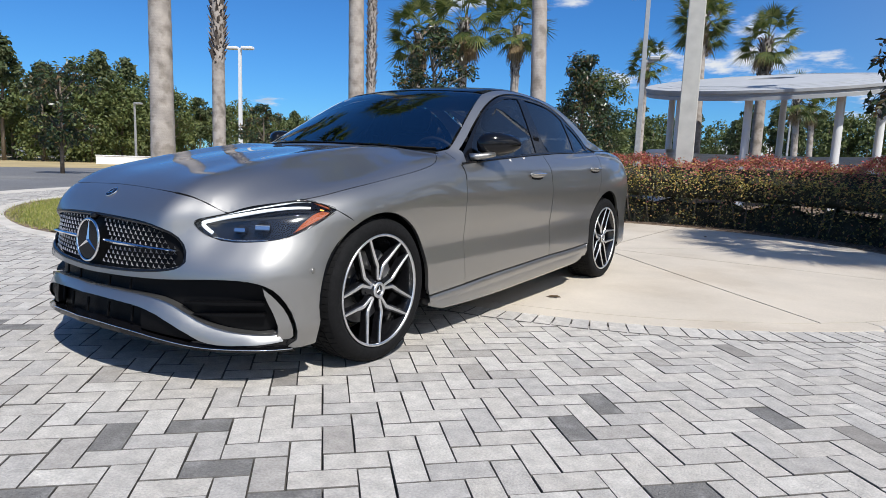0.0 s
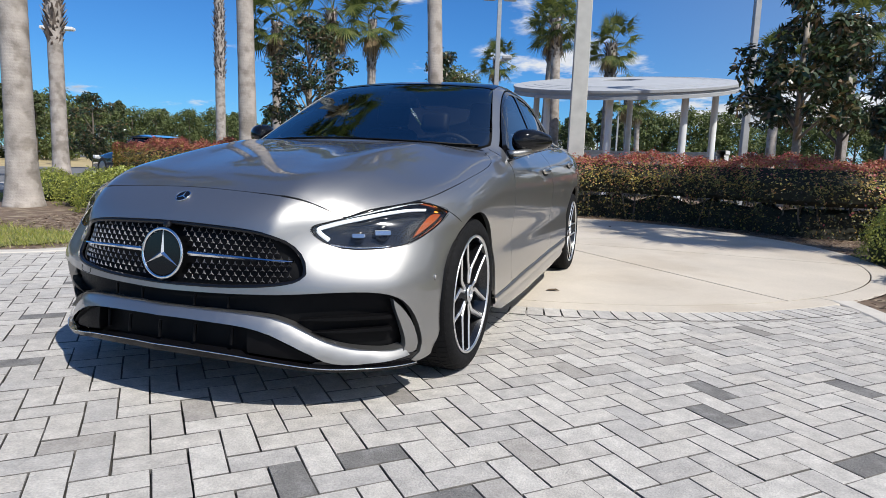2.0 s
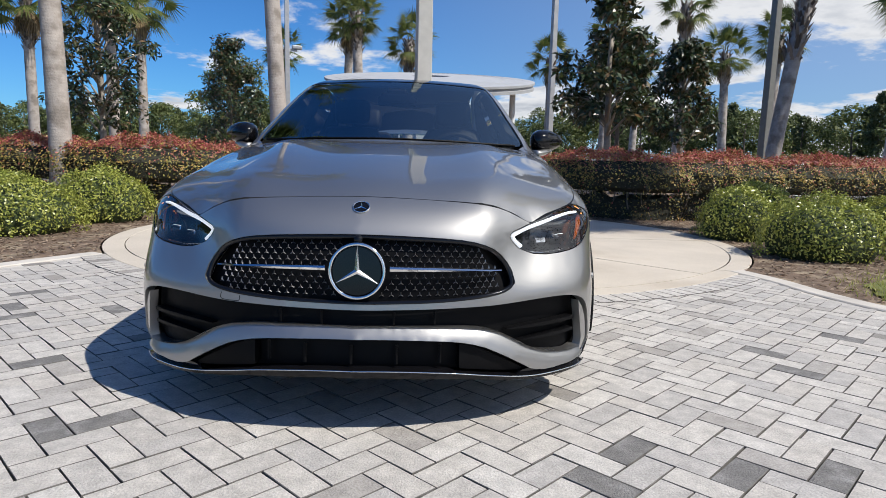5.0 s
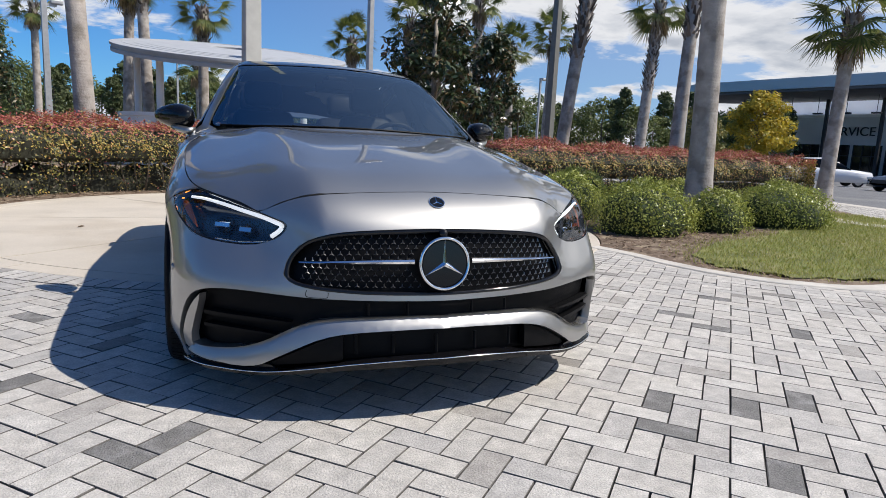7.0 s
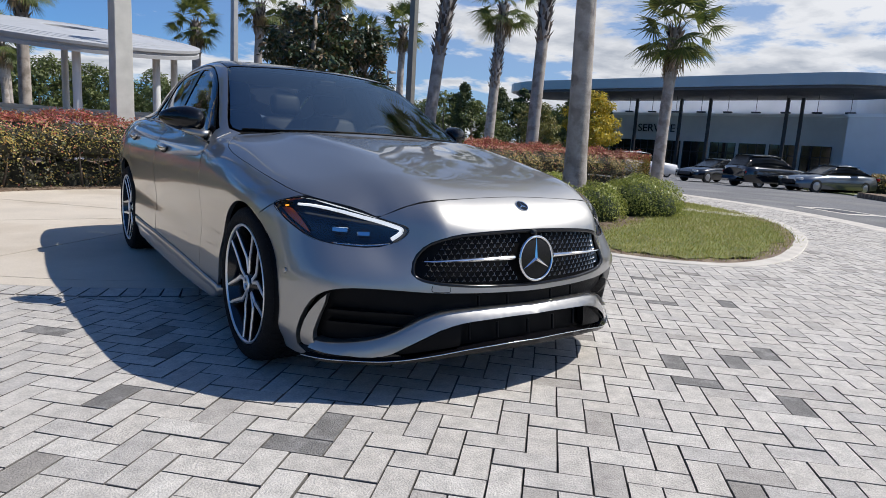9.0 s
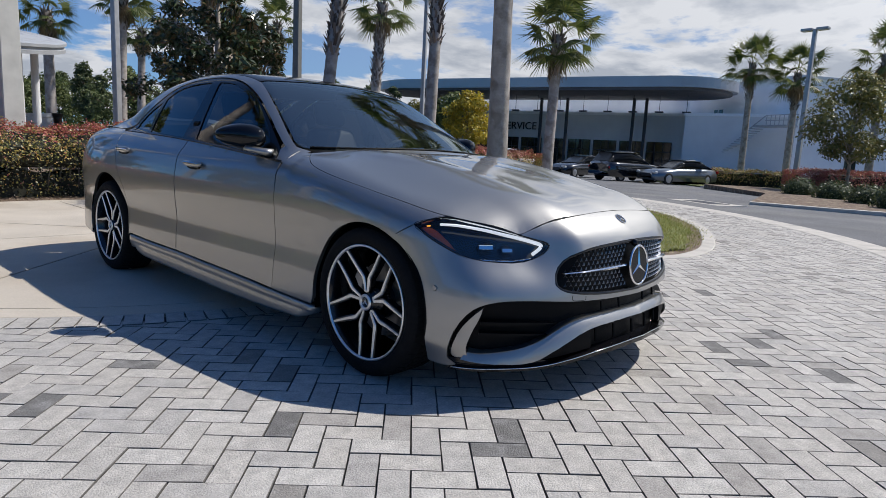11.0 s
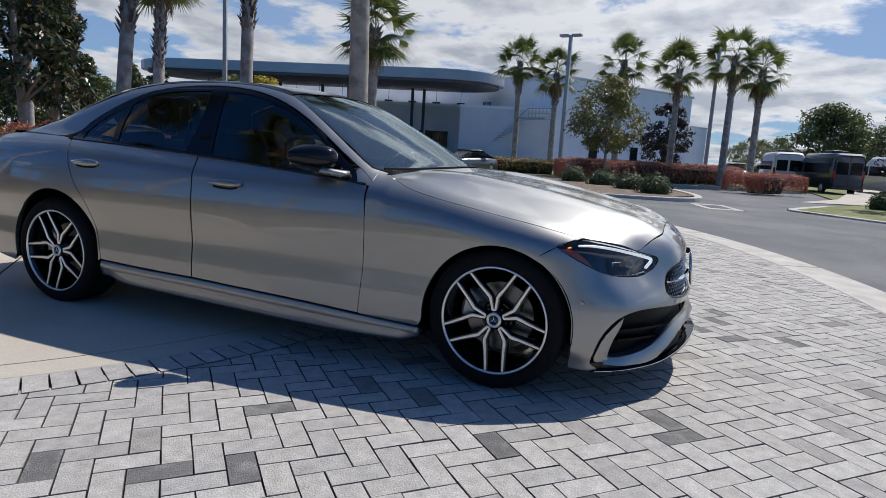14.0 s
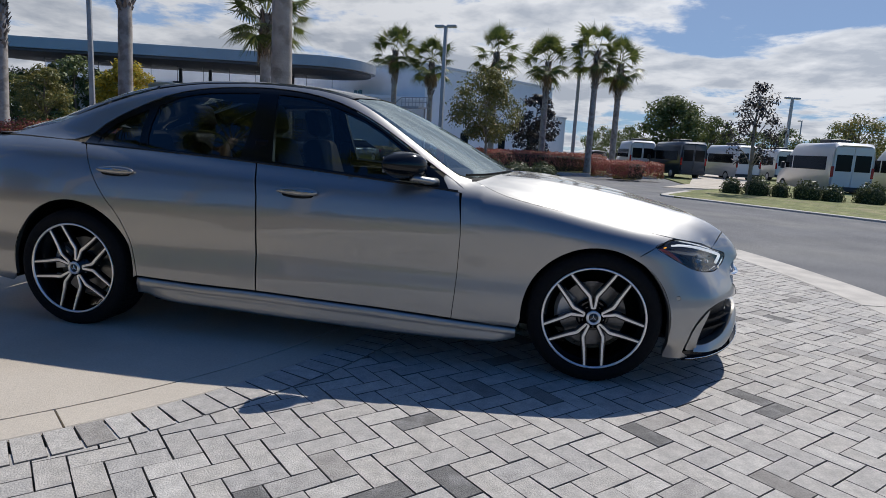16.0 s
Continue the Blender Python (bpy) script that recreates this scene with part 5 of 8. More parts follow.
PLAN = pchip([-0.9, -0.5, -0.28, 0.0, 0.35, 0.7, 1.5, 2.3, 2.865, 3.2, 3.5, 3.75, 4.0], [0.86, 0.885, 0.897, 0.906, 0.903, 0.902, 0.908, 0.910, 0.912, 0.895, 0.855, 0.79, 0.70])
SIDE = pchip([0.0, 0.18, 0.26, 0.38, 0.50, 0.62, 0.72, 0.80, 0.87, 0.93, 1.0, 1.2], [-0.10, -0.045, -0.006, -0.008, -0.017, -0.006, 0.0, -0.010, -0.030, -0.058, -0.10, -0.3])
NOSE = pchip([0.0, 0.16, 0.23, 0.32, 0.42, 0.54, 0.62, 0.67, 0.71, 0.76, 0.9], [-0.80, -0.86, -0.868, -0.855, -0.838, -0.824, -0.812, -0.800, -0.782, -0.745, -0.6])
BOW_X = [0.0, 0.2, 0.39, 0.50, 0.58, 0.68, 0.77, 0.85, 0.90, 1.0]
BOW_LO = pchip(BOW_X, [0.0, 0.018, 0.062, 0.105, 0.150, 0.220, 0.300, 0.40, 0.49, 0.75])
BOW_MID = pchip(BOW_X, [0.0, 0.012, 0.045, 0.085, 0.125, 0.185, 0.255, 0.36, 0.46, 0.75])
BOW_HI = pchip(BOW_X, [0.0, 0.008, 0.040, 0.130, 0.205, 0.270, 0.340, 0.44, 0.55, 0.85])
HOOD = pchip([-0.9, -0.78, -0.70, -0.60, -0.4, -0.1, 0.2, 0.5, 0.75, 1.2, 2.0, 2.6, 3.0, 3.3, 3.6, 3.82, 4.0], [0.675, 0.735, 0.772, 0.804, 0.855, 0.912, 0.952, 0.980, 0.995, 1.0, 1.03, 1.07, 1.095, 1.10, 1.095, 1.075, 1.03])
CROWN = pchip([-0.9, -0.6, -0.4, 0.0, 0.6, 1.2, 2.6, 3.2, 4.0], [0.12, 0.13, 0.18, 0.16, 0.09, 0.09, 0.10, 0.12, 0.16])
TAIL = pchip([0.0, 0.3, 0.5, 0.8, 1.0, 1.1], [3.80, 3.90, 3.91, 3.89, 3.86, 3.82])
ROOF = pchip([0.0, 0.34, 0.44, 0.50, 0.8, 1.0, 1.2, 1.35, 1.6, 1.9, 2.2, 2.5, 2.75, 3.0, 3.25, 3.42, 3.7], [0.5, 0.88, 0.955, 0.988, 1.150, 1.250, 1.340, 1.388, 1.425, 1.438, 1.434, 1.410, 1.365, 1.290, 1.190, 1.12, 0.98])
GLASS = pchip([0.4, 0.8, 1.3, 1.8, 2.3, 2.7, 3.0, 3.3, 3.6], [0.80, 0.815, 0.812, 0.802, 0.782, 0.748, 0.712, 0.655, 0.57])


def body(p):
    """Signed field of the closed car body: negative inside."""
    x, y, z = np.abs(p[:, 0]), p[:, 1], p[:, 2]
    side = x - (PLAN(y) + SIDE(z))
    lo = np.clip((z - 0.22) / 0.22, 0, 1)
    hi = np.clip((z - 0.44) / 0.20, 0, 1)
    lo, hi = lo * lo * (3 - 2 * lo), hi * hi * (3 - 2 * hi)
    bow = BOW_LO(x) * (1 - lo) + BOW_MID(x) * lo * (1 - hi) + BOW_HI(x) * hi
    front = NOSE(z) + bow - y
    rear = y - (TAIL(z) - 0.25 * x ** 2.2 - 0.2 * x ** 6)
    f = smax(side, front * 0.8, 0.10)
    f = smax(f, rear, 0.16)
    top = z - (HOOD(y) - CROWN(y) * x * x + 0.028 * np.exp(-((x - 0.46) / 0.17) ** 2) * np.clip((0.7 - y) / 0.4, 0, 1))
    kt = np.where(y < 0.6, 0.13, 0.09)
    f = smax(f, top, kt)
    yy = y - 0.36 * x * x * np.clip((2.2 - y) / 1.2, 0, 1) + 0.22 * x * x * np.clip((y - 2.2) / 0.8, 0, 1)
    roof = (z - (ROOF(yy) - 0.06 * x * x)) * 0.9
    glass = x - (GLASS(y) - 0.47 * (z - 0.95) - 0.10 * np.clip(z - 0.95, 0, 1) ** 2)
    cab = np.maximum(smax(glass, roof, 0.09), 0.84 - z)
    k = 0.03 + 0.10 * np.clip((y - 2.8) / 0.5, 0, 1)
    h = np.maximum(k - np.abs(f - cab), 0) / k
    return np.minimum(f, cab) - h * h * k * 0.25


def trace(o, d, t0, t1, n=160):
    """The first place along each ray, from outside, where the body begins."""
    o, d = np.atleast_2d(o).astype(float), np.atleast_2d(d).astype(float)
    o = np.broadcast_to(o, d.shape)
    lo = np.full(len(d), np.nan)
    prev = np.full(len(d), t0)
    found = np.zeros(len(d), bool)
    hi = np.full(len(d), t1, float)
    for t in np.linspace(t0, t1, n)[1:]:
        ins = (body(o + d * t) < 0) & ~found
        hi[ins] = t
        lo[ins] = prev[ins]
        found |= ins
        prev = np.where(found, prev, t)
    lo = np.where(found, lo, t1)
    for _ in range(24):
        m = (lo + hi) / 2
        ins = body(o + d * m[:, None]) < 0
        hi = np.where(ins, m, hi)
        lo = np.where(ins, lo, m)
    return o + d * ((lo + hi) / 2)[:, None], found

# ---- panels cut from the body surface ----
from mathutils.geometry import delaunay_2d_cdt


class Domain:
    """A chart of the body: flat coordinates to a ray from outside, and back."""

    def __init__(self, kind):
        self.kind = kind

    def flat(self, p):
        x, y, z = p
        if self.kind == "nose":
            return (0.85 * math.atan2(x, 0.25 - y), z)
        if self.kind == "tail":
            return (0.8 * math.atan2(x, y - 3.1), z)
        if self.kind == "side":
            return (y, 0.55 * math.atan2(z - 0.62, x - 0.35))
        if self.kind == "cab":
            return (y, 0.6 * math.atan2(z - 0.95, x - 0.1))
        return (x, y)

    def lift(self, q):
        q = np.atleast_2d(np.asarray(q, float))
        n = len(q)
        if self.kind in ("nose", "tail"):
            a = q[:, 0] / (0.85 if self.kind == "nose" else 0.8)
            s = -1.0 if self.kind == "nose" else 1.0
            d = np.c_[np.sin(a), s * np.cos(a), np.zeros(n)]
            o = np.c_[np.zeros(n), np.full(n, 0.25 if s < 0 else 3.1), q[:, 1]] + d * 1.45
            return trace(o, -d, 0.0, 1.2, 60)[0]
        if self.kind in ("side", "cab"):
            k, ax, az = (0.55, 0.35, 0.62) if self.kind == "side" else (0.6, 0.1, 0.95)
            a = q[:, 1] / k
            d = np.c_[np.cos(a), np.zeros(n), np.sin(a)]
            o = np.c_[np.full(n, ax), q[:, 0], np.full(n, az)] + d * 1.0
            return trace(o, -d, 0.0, 0.98, 60)[0]
        d = np.tile((0.0, 0.0, -1.0), (n, 1))
        return trace(np.c_[q, np.full(n, 1.6)], d, 0.0, 1.3, 80)[0]


def grad(p):
    """Outward unit normals of the body at places on it."""
    e = 2e-3
    g = np.stack([body(p + np.eye(3)[k] * e) - body(p - np.eye(3)[k] * e) for k in range(3)], 1)
    return g / (np.linalg.norm(g, axis=1)[:, None] + 1e-12)


def resample(loop, step):
    """Points along a closed outline, no farther apart than step."""
    out = []
    n = len(loop)
    for i in range(n):
        a, b = np.array(loop[i]), np.array(loop[(i + 1) % n])
        k = max(1, int(math.ceil(np.linalg.norm(b - a) / step)))
        out += [a + (b - a) * j / k for j in range(k)]
    return np.array(out)


def area(p):
    x, y = p[:, 0], p[:, 1]
    return 0.5 * np.sum(x * np.roll(y, -1) - np.roll(x, -1) * y)


def inset(loop, g):
    """Outline moved inwards by g, and its outward directions."""
    if area(loop) < 0:
        loop = loop[::-1]
    t = np.roll(loop, -1, 0) - np.roll(loop, 1, 0)
    t /= np.linalg.norm(t, axis=1)[:, None] + 1e-12
    out = np.c_[t[:, 1], -t[:, 0]]
    return loop - out * g, out


def curve2(loop, rounds=1):
    """Round off an outline's corners a little."""
    p = np.array(loop, float)
    for _ in range(rounds):
        prv, nxt = np.roll(p, 1, 0) - p, np.roll(p, -1, 0) - p
        lp, ln = np.linalg.norm(prv, axis=1) + 1e-9, np.linalg.norm(nxt, axis=1) + 1e-9
        sharp = (prv * nxt).sum(1) / (lp * ln) > -0.72
        cp, cn = np.where(sharp, np.minimum(0.25, 0.004 / lp), 0.25), np.where(sharp, np.minimum(0.25, 0.004 / ln), 0.25)
        p = np.stack([p + prv * cp[:, None], p + nxt * cn[:, None]], 1).reshape(-1, 2)
    return p


def panel(name, kind, outline, mat, parent, holes=(), step=0.022, gap=0.0022, push=0.0, depth=0.02, both=True, symmetric=False, label="", rounds=1, bulge=0.0, tilt=None, shape=None):
    """A body panel: an outline of places near the body, projected on it, with returned edges; its mirror twin too if both."""
    dom = Domain(kind)
    pts = [dom.flat(p) for p in outline]
    if symmetric:
        pts = pts + [(-a, b) for a, b in pts[::-1] if abs(a) > 1e-6]
    loop = curve2(pts, rounds) if rounds else np.array(pts)
    loop, out2 = inset(resample(loop, step * 0.7), gap)
    inner = []
    for h in holes:
        q = [dom.flat(p) for p in h]
        if symmetric:
            q = q + [(-a, b) for a, b in q[::-1] if abs(a) > 1e-6]
        q, o = inset(resample(curve2(q, 1), step * 0.7), -gap)
        inner.append((q, -o))
    lo, hi = loop.min(0), loop.max(0)
    gx, gy = np.meshgrid(np.arange(lo[0], hi[0], step), np.arange(lo[1], hi[1], step))
    gx[::2] += step / 2
    grid = np.c_[gx.ravel(), gy.ravel()]
    keep = inside(loop, grid)
    for q, _ in inner:
        keep &= ~inside(q, grid)
    edge = np.concatenate([loop] + [q for q, _ in inner])
    grid = grid[keep]
    far = np.ones(len(grid), bool)
    for i in range(0, len(edge), 64):
        far &= (np.linalg.norm(grid[:, None] - edge[None, i:i + 64], axis=2).min(1) > step * 0.45)
    grid = grid[far]
    allp = np.concatenate([edge, grid])
    edges, k = [], 0
    for q in [loop] + [q for q, _ in inner]:
        edges += [(k + j, k + (j + 1) % len(q)) for j in range(len(q))]
        k += len(q)
    co, _, tris, _, _, _ = delaunay_2d_cdt([Vector(p) for p in allp], edges, [], 0, 1e-7)
    co = np.array([tuple(c) for c in co])
    tris = np.array([t for t in tris if len(t) == 3])
    mid = co[tris].mean(1)
    ok = inside(loop, mid)
    for q, _ in inner:
        ok &= ~inside(q, mid)
    tris = tris[ok]
    P = dom.lift(co)
    N = grad(P)
    rise = np.full(len(P), push)
    if bulge:
        dist = np.full(len(co), 9.0)
        for i in range(0, len(loop), 64):
            dist = np.minimum(dist, np.linalg.norm(co[:, None] - loop[None, i:i + 64], axis=2).min(1))
        rise = push + bulge * (1 - np.clip(1 - dist / 0.03, 0, 1) ** 2)
    if tilt:
        # the face leans back: its lower edge stands out by tilt[2] more than its upper edge
        up, low = ([dom.flat(p) for p in tilt[0]], [dom.flat(p) for p in tilt[1]])
        up, low = ([q for q in up] + [(-a, b) for a, b in up], [q for q in low] + [(-a, b) for a, b in low])
        up, low = np.array(spline(sorted(up), 160)), np.array(spline(sorted(low), 160))
        du = np.linalg.norm(co[:, None] - up[None], axis=2).min(1)
        dl = np.linalg.norm(co[:, None] - low[None], axis=2).min(1)
        rise = rise + tilt[2] * (du / (du + dl + 1e-9) - 0.5)
    if shape:
        rise = rise + shape(P)
    P = P + N * rise[:, None]
    c = P[tris]
    flip = (np.cross(c[:, 1] - c[:, 0], c[:, 2] - c[:, 0]) * N[tris[:, 0]]).sum(1) < 0
    tris[flip] = tris[flip][:, ::-1]
    if tilt or bulge or shape:
        c = P[tris]
        fn = np.cross(c[:, 1] - c[:, 0], c[:, 2] - c[:, 0])
        N = np.zeros_like(P)
        for k in range(3):
            np.add.at(N, tris[:, k], fn)
        N /= np.linalg.norm(N, axis=1)[:, None] + 1e-12
    V, NN, F = [P], [N], [tris]
    n0 = len(P)
    for q, o in [(loop, out2)] + inner:
        a = dom.lift(q)
        w = dom.lift(q + o * 2e-3) - a
        na = grad(a)
        a = a + na * push
        w -= (w * na).sum(1)[:, None] * na
        w /= np.linalg.norm(w, axis=1)[:, None] + 1e-12
        m = len(q)
        V += [a, a - na * depth]
        NN += [w, w]
        i = np.arange(m)
        j = (i + 1) % m
        f = np.concatenate([np.c_[n0 + i, n0 + m + i, n0 + m + j], np.c_[n0 + i, n0 + m + j, n0 + j]])
        pa = np.concatenate(V)[f[0]]
        if np.dot(np.cross(pa[1] - pa[0], pa[2] - pa[0]), w[0]) < 0:
            f = f[:, ::-1]
        F.append(f)
        n0 += 2 * m
    V, NN, F = np.concatenate(V), np.concatenate(NN), np.concatenate(F)
    made = []
    for s in ((1, -1) if both and not symmetric else (1,)):
        m3 = np.array((s, 1, 1))
        ob = quick_ob(name, V * m3, F if s > 0 else F[:, ::-1], [mat], parent, label=label)
        ob.data.polygons.foreach_set("use_smooth", np.ones(len(F), bool))
        ob.data.normals_split_custom_set_from_vertices([tuple(q) for q in NN * m3])
        made.append(ob)
    return made


def on_body(kind, places, push=0.0):
    """Places moved on to the body surface."""
    dom = Domain(kind)
    p = dom.lift([dom.flat(q) for q in places])
    return p + grad(p) * push


def bead(name, kind, places, radius, mat, parent, push=0.0, both=True, label="", n=80):
    """A thin round strip that follows the body."""
    line = spline(places, n)
    p = on_body(kind, line, push)
    made = []
    for s in ((1, -1) if both else (1,)):
        v, f = tube([(s * a, b, c) for a, b, c in p], [radius] * len(p), 6)
        made.append(mesh_ob(name, v, f, mat, parent, label, smooth=True))
    return made

# ---- car materials ----


def paint_material():
    m = material("silver_metallic_paint", (0.345, 0.338, 0.324), 0.45, 0.95, coat=1.0)
    n, l = m.node_tree.nodes, m.node_tree.links
    b = n["Principled BSDF"]
    co = n.new("ShaderNodeTexCoord")
    fl = n.new("ShaderNodeTexVoronoi")
    fl.inputs["Scale"].default_value = 1400
    l.new(co.outputs["Object"], fl.inputs["Vector"])
    bp = n.new("ShaderNodeBump")
    bp.inputs["Strength"].default_value = 0.03
    bp.inputs["Distance"].default_value = 0.0006
    l.new(fl.outputs["Distance"], bp.inputs["Height"])
    l.new(bp.outputs[0], b.inputs["Normal"])
    b.inputs["Coat Roughness"].default_value = 0.015
    b.inputs["Coat IOR"].default_value = 1.65
    return m


def clear_material(name, tint, gloss=0.02, extra=0.0, coating=(1, 1, 1)):
    """A clear pane: what is behind shows through its tint, and it mirrors more at a slant."""
    m = bpy.data.materials.new(name)
    m.use_nodes = True
    n, l = m.node_tree.nodes, m.node_tree.links
    n.remove(n["Principled BSDF"])
    tr = n.new("ShaderNodeBsdfTransparent")
    tr.inputs[0].default_value = (*tint, 1)
    gl = n.new("ShaderNodeBsdfGlossy")
    gl.inputs["Roughness"].default_value = gloss
    gl.inputs["Color"].default_value = (*coating, 1)
    fr = n.new("ShaderNodeFresnel")
    fr.inputs["IOR"].default_value = 1.5 + extra
    mx = n.new("ShaderNodeMixShader")
    l.new(fr.outputs[0], mx.inputs[0])
    l.new(tr.outputs[0], mx.inputs[1])
    l.new(gl.outputs[0], mx.inputs[2])
    l.new(mx.outputs[0], n["Material Output"].inputs["Surface"])
    return m


PAINT = paint_material()
GLOSS_BLACK = material("gloss_black", (0.005, 0.005, 0.006), 0.10, spec=0.4)
MATT_BLACK = material("matt_black_plastic", (0.0035, 0.0035, 0.004), 0.5, spec=0.12, vary=0.15, scale=20, bump=0.1, bump_scale=400)
CHROME = material("chrome", (0.82, 0.83, 0.85), 0.08, 1.0, vary=0.04, scale=10)
SATIN = material("satin_aluminium", (0.80, 0.80, 0.81), 0.34, 1.0, vary=0.06, scale=40)
PIN = material("pin_silver", (0.46, 0.46, 0.47), 0.30, 0.9)
RUBBER = material("tyre_rubber", (0.009, 0.009, 0.0095), 0.8, spec=0.15, vary=0.2, scale=30, bump=0.25, bump_scale=200)
RIM_BLACK = material("rim_black", (0.006, 0.006, 0.007), 0.22, coat=0.4)
DISC = material("brake_disc", (0.15, 0.15, 0.153), 0.32, 1.0, vary=0.15, scale=40)
CALIPER = material("caliper", (0.50, 0.50, 0.51), 0.42, 0.7)
AMBER = material("amber_reflector", (0.36, 0.075, 0.01), 0.25, coat=0.8)
LAMP_DARK = material("lamp_interior", (0.012, 0.013, 0.016), 0.16, coat=0.5)
LEATHER = material("dark_leather", (0.010, 0.0095, 0.0095), 0.55, spec=0.22, vary=0.15, scale=14, bump=0.15, bump_scale=180)
PLATE_TRIM = material("grey_trim", (0.25, 0.25, 0.26), 0.4, 0.4)
WINDSHIELD = clear_material("windshield_glass", (0.78, 0.88, 0.88), 0.01, 1.25, (0.82, 0.95, 1.0))
SIDE_GLASS = clear_material("tinted_side_glass", (0.15, 0.18, 0.19), 0.01, 0.2)
REAR_GLASS = clear_material("rear_glass", (0.50, 0.60, 0.58), 0.01, 0.3)
LENS_CLEAR = clear_material("clear_lamp_cover", (0.92, 0.93, 0.94), 0.01)
# added emission stands in for sunlit white; the strip itself only reflects
LED = bpy.data.materials.new("daytime_strip_glow")
LED.use_nodes = True
LED.node_tree.nodes["Principled BSDF"].inputs["Base Color"].default_value = (0.8, 0.82, 0.84, 1)
LED.node_tree.nodes["Principled BSDF"].inputs["Emission Color"].default_value = (0.93, 0.97, 1.0, 1)
LED.node_tree.nodes["Principled BSDF"].inputs["Emission Strength"].default_value = 0.75

SIDE_LED = bpy.data.materials.new("amber_side_led")
SIDE_LED.use_nodes = True
SIDE_LED.node_tree.nodes["Principled BSDF"].inputs["Base Color"].default_value = (0.8, 0.3, 0.03, 1)
SIDE_LED.node_tree.nodes["Principled BSDF"].inputs["Emission Color"].default_value = (1.0, 0.36, 0.03, 1)
SIDE_LED.node_tree.nodes["Principled BSDF"].inputs["Emission Strength"].default_value = 1.6

car = root("sedan", pose(0, 0, 0), "silver-grey metallic sedan with black trim parked on the pad edge", "car")

# outlines, car's left half: x outwards, y rearwards from the front axle, z up
LAMP_LOW = [(0.585, -0.585, 0.679), (0.545, -0.628, 0.667), (0.512, -0.664, 0.656), (0.502, -0.676, 0.640), (0.520, -0.668, 0.615), (0.548, -0.648, 0.592), (0.612, -0.614, 0.571), (0.72, -0.54, 0.575),
            (0.785, -0.472, 0.590), (0.822, -0.410, 0.618), (0.848, -0.335, 0.655), (0.861, -0.262, 0.700)]
LAMP_TOP = [(0.861, -0.262, 0.700), (0.82, -0.312, 0.728), (0.772, -0.358, 0.738), (0.693, -0.470, 0.718), (0.605, -0.565, 0.688), (0.585, -0.585, 0.679)]
HOOD_FRONT = [(0.0, -0.672, 0.763), (0.15, -0.672, 0.760), (0.30, -0.676, 0.751), (0.40, -0.674, 0.742), (0.475, -0.642, 0.731), (0.538, -0.612, 0.704), (0.585, -0.585, 0.679)]
HOOD_SIDE = [(0.772, -0.358, 0.738), (0.803, -0.27, 0.752), (0.820, -0.162, 0.778), (0.829, -0.03, 0.802), (0.831, 0.10, 0.824), (0.835, 0.24, 0.847), (0.832, 0.38, 0.870), (0.814, 0.50, 0.897), (0.765, 0.585, 0.926), (0.712, 0.645, 0.950)]
HOOD_REAR = [(0.712, 0.645, 0.950), (0.60, 0.600, 0.96), (0.4, 0.535, 0.98), (0.2, 0.500, 0.985), (0.0, 0.490, 0.985)]
HOOD_FRONT = [tuple(q) for q in on_body("top", HOOD_FRONT)]
LAMP_TOP = LAMP_TOP[:1] + [tuple(q) for q in on_body("top", LAMP_TOP[1:])]
HOOD_SIDE = [tuple(q) for q in on_body("top", HOOD_SIDE)]
LAMP_LOW[0] = LAMP_TOP[-1]
ARCH_C, ARCH_R = (0.0, 0.318), 0.360
ARCH2_C, ARCH2_R = (2.862, 0.338), 0.375


def arch_pts(c, r, a0, a1, x, n=16):
    return [(x, c[0] + r * math.cos(radians(a0 + (a1 - a0) * k / n)), c[1] + r * math.sin(radians(a0 + (a1 - a0) * k / n))) for k in range(n + 1)]


GRILLE = [(0.0, -0.791, 0.652), (0.175, -0.787, 0.648), (0.315, -0.78, 0.641), (0.394, -0.767, 0.628), (0.460, -0.728, 0.597), (0.504, -0.712, 0.545), (0.519, -0.728, 0.492), (0.497, -0.748, 0.468), (0.450, -0.77, 0.455), (0.37, -0.795, 0.445), (0.243, -0.819, 0.436), (0.0, -0.837, 0.430)]
BAND_TOP = [(0.0, -0.84, 0.410), (0.242, -0.822, 0.416), (0.366, -0.798, 0.420), (0.455, -0.771, 0.423), (0.547, -0.73, 0.429), (0.644, -0.675, 0.434), (0.726, -0.622, 0.432), (0.777, -0.575, 0.418), (0.808, -0.532, 0.388), (0.832, -0.485, 0.32), (0.843, -0.455, 0.235), (0.838, -0.452, 0.185), (0.815, -0.485, 0.160)]
BLADE_TOP = [(0.0, -0.847, 0.364), (0.242, -0.829, 0.363), (0.401, -0.795, 0.354), (0.473, -0.77, 0.334), (0.529, -0.745, 0.303), (0.587, -0.713, 0.267), (0.647, -0.673, 0.242), (0.70, -0.63, 0.229), (0.757, -0.581, 0.221), (0.785, -0.548, 0.218), (0.803, -0.518, 0.222)]
BLADE_LOW = [(0.812, -0.495, 0.188), (0.785, -0.540, 0.180), (0.757, -0.575, 0.177), (0.737, -0.594, 0.176), (0.65, -0.665, 0.173), (0.589, -0.709, 0.185), (0.549, -0.736, 0.212), (0.473, -0.775, 0.257), (0.401, -0.799, 0.292), (0.312, -0.821, 0.310), (0.171, -0.843, 0.317), (0.0, -0.855, 0.319)]

